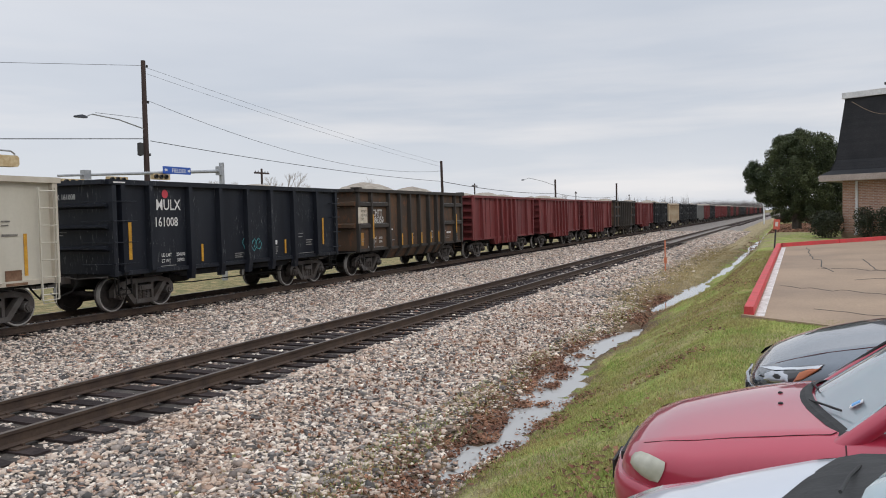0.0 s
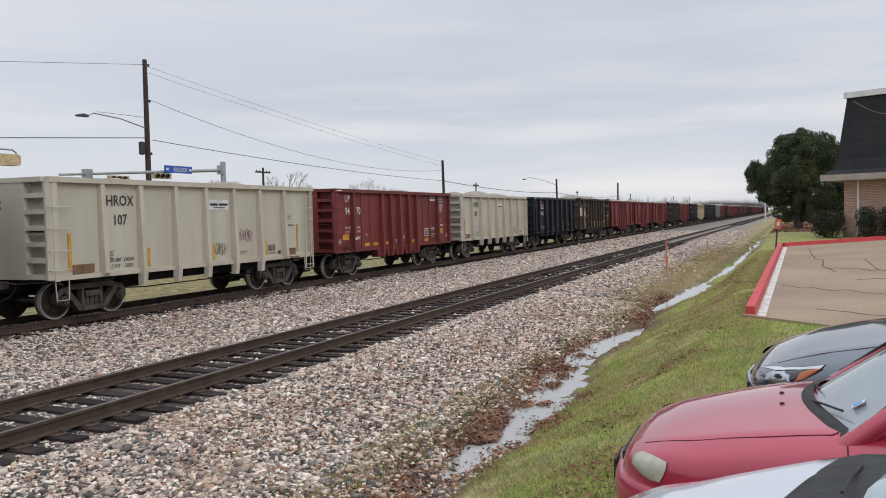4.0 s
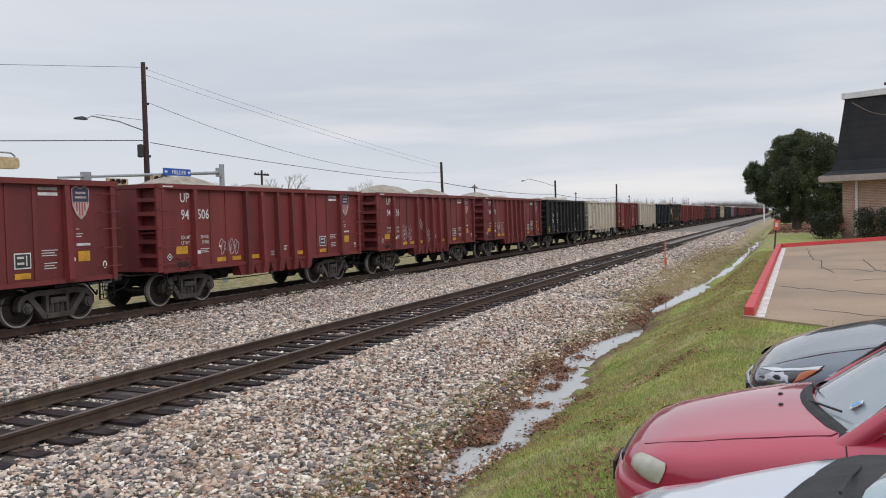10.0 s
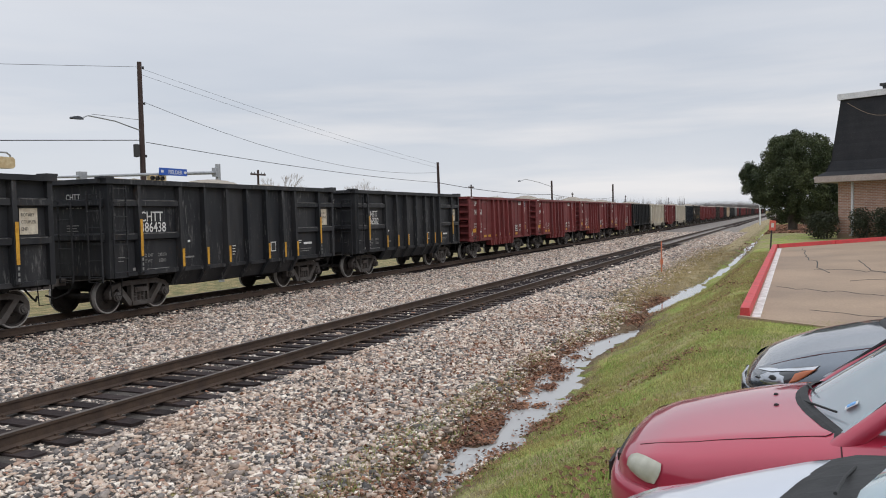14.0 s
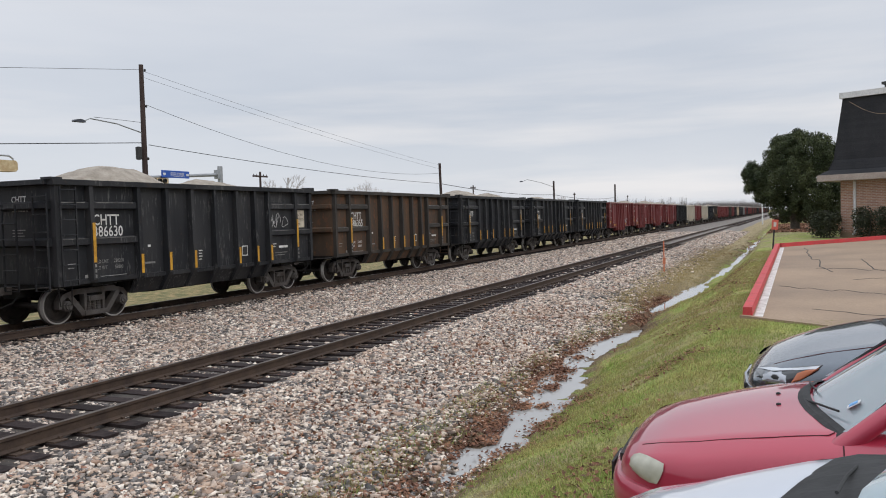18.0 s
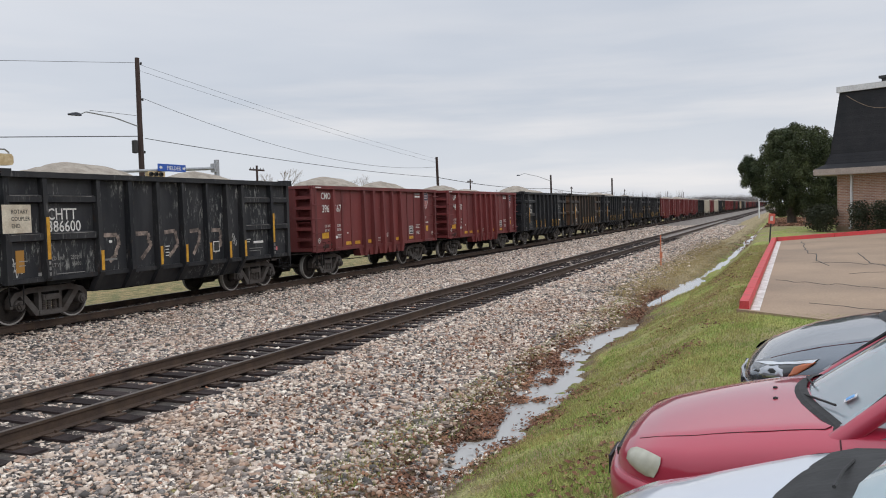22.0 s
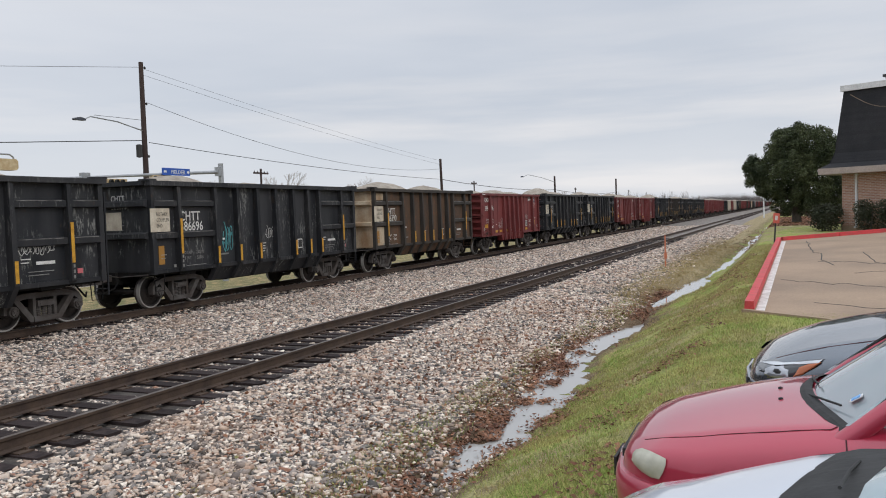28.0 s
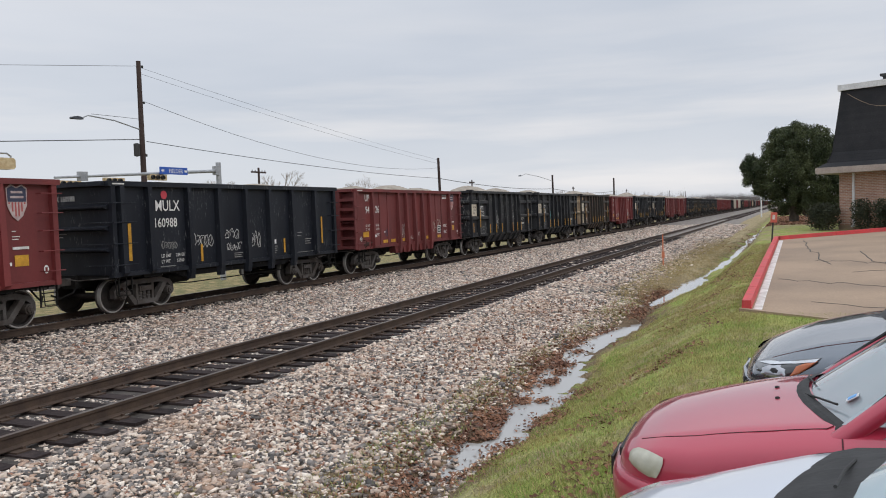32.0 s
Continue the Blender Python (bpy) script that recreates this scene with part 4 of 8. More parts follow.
def big_sign(car, x, z, w, h, m, seed):
    """A broad faded brush mark, one to a panel."""
    rng = random.Random(seed)
    s = Shape()
    pts = [(x + w * (0.1 + 0.1 * rng.random()), z + h * 0.92), (x + w * 0.85, z + h * (0.9 + 0.1 * rng.random()))]
    pts += [(x + w * (0.85 - 0.45 * q + 0.4 * math.sin(3.2 * q) * rng.uniform(0.2, 1.0)), z + h * (0.9 - 0.85 * q)) for q in span(0.15, 1, 7)]
    for p, q in zip(pts, pts[1:]):
        p, q = Vector((p[0], -SIDE + 0.130, p[1])), Vector((q[0], -SIDE + 0.130, q[1]))
        nrm = Vector((-(q - p).z, 0, (q - p).x)).normalized() * 0.055
        s.add([p - nrm, q - nrm, q + nrm, p + nrm], [(0, 1, 2, 3)])
    part("graffiti", s.mesh("graffiti", m), car, "broad faded brush mark")


M_TEAL = plain("teal_spray_paint", (0.10, 0.42, 0.45), 0.6)
M_SPRAY = plain("white_spray_paint", (0.55, 0.54, 0.52), 0.6)
M_MAGENTA = plain("dark_red_spray_paint", (0.16, 0.03, 0.06), 0.6)


# rows from the front of the train to its rear: style, paint, mark, number, ladder at the rear corner
TRAIN = {
    -2: ("ribbed", M_BROWN, "CHTT", "386350", False), -1: ("wide", M_NAVY, "MULX", "161008", True), 0: ("cream", M_CREAM, "HROX", "219", True),
    1: ("red", M_RED, "UP", "94170", True), 2: ("cream", M_CREAM, "HROX", "107", True), 3: ("plate", M_DARKGREEN, "CHTT", "386123", True),
    4: ("red", M_RED, "UP", "94171", True), 5: ("red", M_RED, "UP", "94256", True), 6: ("red", M_RED, "UP", "94506", True), 7: ("red", M_RED, "UP", "94163", True),
    8: ("ribbed", M_BLACK, "CHTT", "386502", True), 9: ("ribbed", M_BLACK, "CHTT", "386438", True), 10: ("ribbed", M_BLACK, "CHTT", "386", True),
    11: ("ribbed", M_BROWN, "CHTT", "386355", False), 12: ("ribbed", M_BLACK, "CHTT", "386630", True), 13: ("red", M_RED, "UP", "94232", True),
    14: ("red", M_REDWORN, "CMO", "396567", True), 15: ("ribbed", M_BLACKWORN, "CHTT", "386600", False), 16: ("ribbed", M_BLACKWORN, "CHTT", "386791", False),
    17: ("red", M_RED, "CMO", "396376", True), 18: ("ribbed", M_BROWN, "CHTT", "386390", False), 19: ("ribbed", M_BLACKWORN, "CHTT", "386696", False),
    20: ("ribbed", M_BLACKWORN, "CHTT", "386722", False), 21: ("red", M_REDWORN, "UP", "94226", True), 22: ("wide", M_NAVY, "MULX", "160988", True), 23: ("red", M_RED, "UP", "94", True),
}
PAINT_WORDS = {M_RED.name: "oxide-red", M_REDWORN.name: "scuffed oxide-red", M_BLACK.name: "grimy black", M_BLACKWORN.name: "peeling black", M_DARKGREEN.name: "faded black", M_NAVY.name: "blue-black", M_BROWN.name: "rusty brown", M_CREAM.name: "dusty cream", M_GREYCAR.name: "pale grey", M_TANPANEL.name: "faded tan"}
FAR_PAINT = {-3: M_RED, -4: M_RED, -5: M_RED, -6: M_BROWN, -7: M_RED, -8: M_BLACK, -9: M_TANPANEL, -10: M_BLACK, -11: M_BLACK, -12: M_GREYCAR, -13: M_RED, -14: M_BLACK, -15: M_RED, -16: M_RED, -17: M_RED}
MOVING, ROLLING = [], []


def place_on_train(i):
    return 8.5 - 12.72 * i


def data_lines(car, x, z, heads, figures, gap, size, ink):
    """The load limit and light weight rows."""
    for k, (h, f) in enumerate(zip(heads, figures)):
        sign_text(car, h, x, z - k * 0.16, size, ink)
        sign_text(car, f, x + gap, z - k * 0.16, size, ink)


def dress_red(i, car, paint, mark, number, ink):
    END_FACE[0] = 0.20
    k = len(number) - 3
    sign_text(car, mark, -4.77 if k < 3 else -5.0, 2.95, 0.38 if k < 3 else 0.35, ink)
    sign_text(car, number[:k], -4.74 if k < 3 else -4.94, 2.46, 0.40, ink)
    sign_text(car, number[k:], -4.05, 2.47, 0.40, ink)
    sign_text(car, mark, 0.62, 2.72, 0.28, ink, end=True)
    sign_text(car, number, 0.62, 2.34, 0.28, ink, end=True)
    for z in (1.98, 1.62):
        bars(car, 0.62, z, 4, 0.55, ink, 0.022, 0.07, end=True)
    data_lines(car, -4.76, 1.90, ("LD LMT", "LT WT"), ("234100" if mark == "UP" else "232500", "  51900" if mark == "UP" else "  53500"), 0.82, 0.135, ink)
    plate(car, "reflector_strip", -4.97, -4.50, 1.48, 1.70, M_YELLOW)
    bars(car, -3.98, 1.60, 3, 0.42, ink, 0.018, 0.05)
    plate(car, "white_tag", -4.24, -4.10, 1.46, 1.56, M_WHITE, y=-SIDE - 0.058)
    bars(car, -3.12, 1.66, 1, 0.10, ink, 0.05)
    for x in (-3.01, -2.28, -1.33, 1.24, 2.78):
        plate(car, "reflector_strip", x - 0.21, x + 0.21, 1.17, 1.30, M_YELLOW)
    plate(car, "reflector_strip", 4.34, 4.70, 1.48, 1.73, M_YELLOW)
    plate(car, "stencil_block", 2.57, 3.01, 1.40, 1.76, M_WHITE)
    plate(car, "stencil_panel", 2.60, 2.98, 1.43, 1.73, M_INK, y=-SIDE + 0.123)
    for z in (1.50, 1.63):
        plate(car, "stencil_mark", 2.64, 2.82, z, z + 0.05, M_WHITE, y=-SIDE + 0.116)
    plate(car, "stencil_mark", 2.87, 2.90, 1.47, 1.70, M_WHITE, y=-SIDE + 0.116)
    bars(car, 3.30, 1.80, 3, 0.45, ink, 0.02, 0.06)
    bars(car, 3.36, 1.50, 3, 0.36, ink, 0.02, 0.06)
    bars(car, -0.50, 1.36, 3, 0.26, ink, 0.014, 0.06)
    bars(car, 0.28, 1.52, 4, 0.20, ink, 0.022, 0.045)
    bars(car, 4.30, 2.28, 1, 0.10, ink, 0.02)
    bars(car, 4.30, 2.16, 2, 0.20, ink, 0.02, 0.06)
    bars(car, 4.30, 1.92, 1, 0.42, ink, 0.06)
    plate(car, "white_tag", 4.16, 4.26, 1.50, 1.58, M_WHITE)
    bars(car, 3.26, 3.26, 1, 0.54, M_DULLWHITE, 0.07)
    bars(car, 3.26, 3.14, 1, 0.54, ink, 0.075)
    shield(car, 4.48, 2.64)
    ring = Shape().prism([(0, 0.11), (0.11, 0), (0, -0.11), (-0.11, 0)], "y", -0.003, 0.0)
    decal = part("diamond_decal", ring.mesh("diamond_decal", M_WHITE), car, at=(-5.30, -SIDE + 0.018, 1.42))
    part("decal_mark", Shape().prism([(0, 0.08), (0.08, 0), (0, -0.08), (-0.08, 0)], "y", -0.006, -0.003).box(-0.035, 0.035, -0.009, -0.006, -0.018, 0.018, 1).mesh("decal_mark", M_INK, M_WHITE), decal)
    decal = part("oval_decal", Shape().prism([(0.07 * math.cos(a), 0.10 * math.sin(a)) for a in span(0, 5.76, 11)], "y", -0.003, 0.0).mesh("oval_decal", M_WHITE), car, at=(5.22, -SIDE + 0.128, 1.36))
    part("decal_mark", Shape().box(-0.03, 0.03, -0.006, -0.003, -0.05, 0.05).mesh("decal_mark", M_RED), decal)
    # slack paint and rust round the steps at the corner
    plate(car, "worn_patch", -4.92, -4.50, 1.12, 1.26, M_GRIME, y=-SIDE + 0.132)
    for x in (-4.92, -4.50):
        bar("step_bracket", car, [(x, -SIDE + 0.13, 1.36), (x, -SIDE - 0.02, 1.33), (x, -SIDE - 0.02, 1.12), (x, -SIDE + 0.10, 1.0)], 0.013, M_GRIME)
    bar("corner_step", car, [(-5.0, -SIDE - 0.02, 1.24), (-4.42, -SIDE - 0.02, 1.24)], 0.013, M_GRIME)


def dress_plate(i, car, ink):
    for words, x, z in (("CH", -4.16, 2.17), ("TT", -2.99, 2.17), ("386", -4.20, 1.77), ("123", -3.04, 1.77)):
        sign_text(car, words, x, z, 0.38, ink)
    data_lines(car, -4.24, 1.50, ("LD LMT", "LT WT"), ("233000", "  53000"), 0.62, 0.11, ink)
    bars(car, -4.24, 1.24, 2, 0.34, ink, 0.03, 0.10)
    plate(car, "stencil_block", -3.62, -3.40, 1.16, 1.30, M_DULLWHITE)
    plate(car, "reflector_strip", -5.22, -4.74, 1.16, 1.40, M_YELLOW)
    plate(car, "red_sticker", -4.86, -4.72, 1.44, 1.54, M_STICKER)
    plate(car, "primer_patch", -2.95, -2.55, 1.38, 1.52, M_INK)
    plate(car, "primer_patch", -2.98, -2.50, 1.54, 1.66, M_INK)
    plate(car, "red_patch", -3.16, -3.0, 1.56, 1.80, M_RUSTSTAIN)
    for x in (-2.83, -1.80, 0.28, 1.24, 2.70):
        plate(car, "reflector_strip", x - 0.24, x + 0.24, 1.12, 1.25, M_YELLOW)
    plate(car, "stencil_block", -0.98, -0.40, 1.12, 1.22, M_DULLWHITE)
    plate(car, "stencil_block", 2.28, 2.60, 1.36, 1.66, M_WHITE)
    plate(car, "stencil_panel", 2.32, 2.56, 1.40, 1.62, M_INK, y=-SIDE + 0.123)
    bars(car, -2.06, 1.62, 2, 0.5, ink, 0.03, 0.09)
    bars(car, 0.95, 1.66, 2, 0.42, ink, 0.02, 0.06)
    for k, wd in enumerate((0.62, 0.5, 0.34)):
        bars(car, 3.05, 2.30 - k * 0.17, 1, wd, ink, 0.11)
    bars(car, 3.05, 1.68, 3, 0.5, ink, 0.025, 0.08)
    plate(car, "reflector_strip", 4.20, 4.66, 1.4, 1.6, M_YELLOW)


def dress_ribbed(i, car, paint, mark, number, ink, ladder_left):
    tx = -4.28 if paint is M_BROWN and i != 18 else -4.40
    sign_text(car, mark, tx, 2.42, 0.38, ink)
    sign_text(car, number, tx, 2.13, 0.38, ink)
    sign_text(car, mark, -0.1, 3.0, 0.22, ink, end=True)
    sign_text(car, number, -0.1, 2.78, 0.22, ink, end=True)
    bars(car, -0.1, 2.35, 5, 0.42, M_DULLWHITE, 0.022, 0.07, end=True)
    data_lines(car, -4.32, 1.46, ("LD LMT", "LT WT"), ("230200", " 55800"), 0.55, 0.13, ink if paint is M_BROWN else M_DULLWHITE)
    bars(car, -4.20, 1.14, 1, 0.85, M_DULLWHITE, 0.02)
    bars(car, -2.55, 1.86, 1, 0.10, ink, 0.06)
    bars(car, -2.72, 1.40, 1, 0.42, M_DULLWHITE, 0.05)
    bars(car, -0.52, 1.62, 4, 0.16, ink, 0.025, 0.085)
    bars(car, 3.12, 1.66, 2, 0.26, ink, 0.025, 0.08)
    bars(car, 3.52, 1.58, 1, 0.52, ink, 0.075)
    bars(car, 3.3, 1.36, 2, 0.7, M_DULLWHITE, 0.02, 0.08)
    strip(car, -4.47, 1.50, 2.48, y=-SIDE - 0.058)
    strip(car, 4.48, 1.50, 2.46, y=-SIDE - 0.058)
    for x in (-2.89, -0.81, 0.20, 1.24, 2.17, 2.92) if i == 15 else (-1.83, -0.81, 0.20, 1.24, 2.17) if paint is M_BROWN else (-2.89, -1.83, -0.81, 1.24, 2.17, 2.92):
        strip(car, x, 1.13, 1.63, y=-SIDE - 0.064)
    for x in (-4.47, 4.48):
        for k in range(3):
            strip(car, x, 1.12 + k * 0.13, 1.20 + k * 0.13, 0.05, y=-SIDE - 0.064, m=M_DULLWHITE)
    if ladder_left:
        plate(car, "placard", 4.64, 5.12, 2.17, 2.77, M_PLACARD, label="weathered cream placard")
        px, pz, ps = 4.68, 2.58, 0.105
    elif i == 11:
        px, pz, ps = 0, 0, 0
    else:
        plate(car, "placard", -5.60, -4.86, 2.13, 2.77, M_PLACARD, y=-SIDE + 0.016, label="weathered cream placard")
        plate(car, "reflector_strip", -5.28, -5.06, 1.23, 1.74, M_OCHRE)
        px, pz, ps = -5.44, 2.57, 0.13
        part("end_placard", Shape().box(-HALF - 0.016, -HALF - 0.004, -0.45, 0.1, 2.2, 2.7).mesh("end_placard", M_PLACARD), car)
        plate(car, "red_sticker", 4.68, 4.84, 1.22, 1.34, M_STICKER)
    for n, wd in enumerate(("ROTARY", "COUPLER", "END") if ps else ()):
        sign_text(car, wd, px, pz - n * 0.16, ps, M_INK, y=-SIDE + (0.120 if ladder_left else 0.006))
    plate(car, "stencil_block", 1.52, 1.80, 1.34, 1.66, ink)
    plate(car, "stencil_panel", 1.55, 1.77, 1.37, 1.63, M_INK, y=-SIDE + 0.123)
    plate(car, "data_plate", -4.70, -4.60, 1.12, 1.2, M_DULLWHITE)
    bars(car, -5.2, 1.5, 2, 0.22, M_DULLWHITE, 0.02, 0.10)


def dress_wide(i, car, mark, number, ink):
    sign_text(car, mark, -3.96, 2.68, 0.42, ink)
    sign_text(car, number, -4.04, 2.23, 0.36, ink)
    sign_text(car, mark + " " + number, 0.75, 2.98, 0.20, ink, end=True)
    bars(car, 0.6, 2.3, 4, 0.55, M_DULLWHITE, 0.025, 0.08, end=True)
    spot = Shape().lathe([(0.015, -0.004), (0.12, -0.003), (0.12, 0.0)], "y", 14)
    part("red_badge", spot.mesh("red_badge", M_BADGE), car, at=(-3.52, -SIDE + 0.136, 3.12))
    data_lines(car, -3.80, 1.39, ("LD LMT", "LT WT"), ("234100", " 51900"), 0.58, 0.135, ink)
    bars(car, -3.84, 1.15, 1, 0.60, M_DULLWHITE, 0.025)
    strip(car, -4.86, 1.38, 2.36, 0.11, y=-SIDE + 0.128)
    strip(car, -2.05, 1.18, 1.68, y=-SIDE + 0.128)
    strip(car, 2.20, 1.20, 1.67, y=-SIDE + 0.128)
    strip(car, 4.64, 1.41, 2.38, y=-SIDE + 0.128)
    plate(car, "stencil_block", 1.45, 1.66, 1.52, 1.66, M_WHITE)
    bars(car, 1.45, 1.45, 4, 0.26, M_DULLWHITE, 0.03, 0.07)
    bars(car, -0.60, 1.34, 3, 0.42, M_DULLWHITE, 0.025, 0.06)
    bars(car, 2.95, 1.86, 2, 0.3, M_DULLWHITE, 0.03, 0.11)
    bars(car, 3.42, 1.62, 3, 0.42, M_DULLWHITE, 0.03, 0.08)
    bars(car, 2.75, 1.16, 1, 1.2, M_DULLWHITE, 0.014)
    plate(car, "data_plate", -5.44, -5.28, 1.32, 1.44, M_DULLWHITE)


def dress_cream(i, car, mark, number, ink):
    END_FACE[0] = 0.20
    sign_text(car, mark, -3.90, 2.77, 0.38, ink)
    sign_text(car, number, -3.70, 2.28, 0.38, ink)
    data_lines(car, -3.84, 1.34, ("LD LMT", "LT WT"), ("234500", " 51500"), 0.46, 0.135, ink)
    bars(car, -3.92, 1.62, 5, 0.24, M_STENCILGREY, 0.018, 0.05)
    sign_text(car, mark, 0.6, 2.7, 0.28, ink, end=True)
    sign_text(car, number, 0.6, 2.35, 0.28, ink, end=True)
    for x, a, q in ((-2.62, 1.15, 1.65), (0.0, 1.16, 1.65), (2.60, 1.18, 1.64)):
        strip(car, x, a, q, y=-SIDE - 0.076)
    for x, a, q in ((-5.0, 1.2, 2.1), (4.70, 1.2, 2.15)):
        strip(car, x, a, q, y=-SIDE + 0.128)
    plate(car, "name_board", 0.04, 0.92, 2.66, 2.95, M_WHITE, label="white owner panel with dark bars")
    plate(car, "name_bar", 0.08, 0.42, 2.78, 2.85, M_INK, y=-SIDE + 0.123)
    plate(car, "name_bar", 0.48, 0.88, 2.78, 2.85, M_INK, y=-SIDE + 0.123)
    plate(car, "name_bar", 0.20, 0.76, 2.71, 2.735, M_SHIELDBLUE, y=-SIDE + 0.123)
    for x, w in ((2.92, 0.10), (3.05, 0.12), (3.20, 0.10)):
        plate(car, "stencil_block", x, x + w, 1.30, 1.50, M_STENCILGREY)
    bars(car, 2.95, 1.24, 1, 0.38, M_STENCILGREY, 0.03)
    plate(car, "stencil_block", 3.46, 3.62, 1.18, 1.28, M_INK)
    bars(car, 4.05, 2.45, 2, 0.22, M_STENCILGREY, 0.03, 0.09)
    bars(car, 4.05, 2.15, 1, 0.4, M_STENCILGREY, 0.05)
    bars(car, 1.36, 1.36, 2, 0.5, M_STENCILGREY, 0.012, 0.06)
    plate(car, "rust_patch", -5.0, -4.35, 1.12, 1.34, M_RUSTSTAIN, y=-SIDE + 0.11)
    plate(car, "rust_patch", 4.10, 4.52, 1.10, 1.34, M_RUSTSTAIN)
    plate(car, "rust_patch", 4.05, 4.6, 1.0, 1.06, M_RUSTSTAIN, y=-SIDE + 0.052)


def dress(i, car, style, paint, mark, number, ladder_left):
    ink = M_INK if paint is M_CREAM else M_WHITE
    END_FACE[0] = 0.0
    if style == "red":
        dress_red(i, car, paint, mark, number, ink)
    elif style == "plate":
        dress_plate(i, car, ink)
    elif style == "ribbed":
        dress_ribbed(i, car, paint, mark, number, ink, ladder_left)
    elif style == "wide":
        dress_wide(i, car, mark, number, ink)
    else:
        dress_cream(i, car, mark, number, ink)


M_DULLWHITE = mat("worn_white_stencil", (0.30, 0.29, 0.275), (0.16, 0.155, 0.15), 0.7, scale=6, fine=30, bump=0.0)
M_STENCILGREY = mat("worn_dark_stencil", (0.12, 0.11, 0.10), (0.22, 0.20, 0.17), 0.7, scale=6, fine=30, bump=0.0)
M_GRIME = mat("oily_grime", (0.062, 0.026, 0.022), (0.035, 0.022, 0.018), 0.85, scale=4, fine=20, bump=0.05)
M_STICKER = plain("faded_red_sticker", (0.55, 0.14, 0.15), 0.6)
M_BADGE = plain("red_badge_paint", (0.50, 0.05, 0.07), 0.6)
M_CHALK = mat("faded_chalky_overspray", (0.32, 0.25, 0.21), (0.10, 0.08, 0.07), 0.85, scale=5, fine=24, bump=0.0, lo=0.4, hi=0.6)
M_PLACARD = mat("weathered_placard", (0.60, 0.54, 0.43), (0.45, 0.38, 0.29), 0.7, scale=5, fine=30, bump=0.0, scuff=(0.10, 0.08, 0.07), scuff_at=0.68)
M_OCHRE = plain("dull_ochre_reflector", (0.35, 0.17, 0.03), 0.6)
TAGS = {
    -1: [(-0.1, 1.35, 0.9, 0.45, M_TEAL, 4)], 2: [(0.35, 1.25, 0.45, 0.4, M_INK, 3), (1.5, 1.65, 0.6, 0.4, M_MAGENTA, 4)],
    4: [(-3.3, 1.62, 1.15, 0.42, M_SPRAY, 5), (-3.1, 1.2, 1.0, 0.42, M_SPRAY, 4), (3.15, 1.72, 0.8, 0.3, M_SPRAY, 4), (3.25, 1.34, 0.75, 0.3, M_SPRAY, 4)],
    5: [(-3.2, 1.25, 1.0, 0.75, M_SPRAY, 4), (-1.5, 1.75, 0.5, 0.5, M_SPRAY, 3), (-0.6, 1.3, 0.4, 0.5, M_SPRAY, 3)],
    6: [(-3.0, 1.35, 0.9, 0.55, M_SPRAY, 4)], 12: [(3.08, 2.2, 0.62, 0.45, M_SPRAY, 3), (3.74, 2.2, 0.38, 0.45, M_SPRAY, 1)], 15: [(-5.35, 1.15, 0.3, 0.4, M_SPRAY, 3), (2.5, 1.45, 0.2, 0.4, M_SPRAY, 2)],
    17: [(-2.6, 1.42, 0.9, 0.38, M_SPRAY, 5), (-2.15, 1.72, 0.25, 0.28, M_SPRAY, 1), (2.7, 1.86, 0.5, 0.28, M_SPRAY, 4), (2.1, 1.6, 0.4, 0.4, M_MAGENTA, 3)], 19: [(-2.5, 1.4, 0.5, 0.9, M_TEAL, 3), (-0.3, 1.75, 0.5, 0.4, M_SPRAY, 3)],
    20: [(-1.45, 1.25, 0.55, 1.0, M_SPRAY, 3), (1.5, 1.4, 0.5, 0.95, M_SPRAY, 3), (3.15, 1.75, 0.95, 0.26, M_SPRAY, 7)],
    21: [(2.1, 1.45, 0.9, 0.6, M_CREAM, 4), (-1.3, 1.3, 0.4, 0.6, M_SPRAY, 2), (-3.0, 1.45, 0.3, 0.3, M_SHIELDBLUE, 3)], 22: [(-3.7, 1.62, 0.6, 0.22, M_DULLWHITE, 5), (-2.45, 1.6, 0.9, 0.42, M_SPRAY, 5), (-1.0, 1.78, 0.75, 0.3, M_SPRAY, 3), (-0.9, 1.42, 0.75, 0.28, M_SPRAY, 4), (0.35, 1.45, 0.5, 0.5, M_SPRAY, 3)],
}
LOAD_OF = {-1: 3, 0: 2, 1: 3, 2: 3, 3: 2, 4: 0, 5: 1, 6: 0, 7: 3, 8: 3, 9: 2, 10: 1, 11: 3, 12: 4, 13: 0, 14: 1, 15: 1, 16: 4, 17: 2, 18: 1, 19: 0, 20: 1, 21: 2, 22: 3}


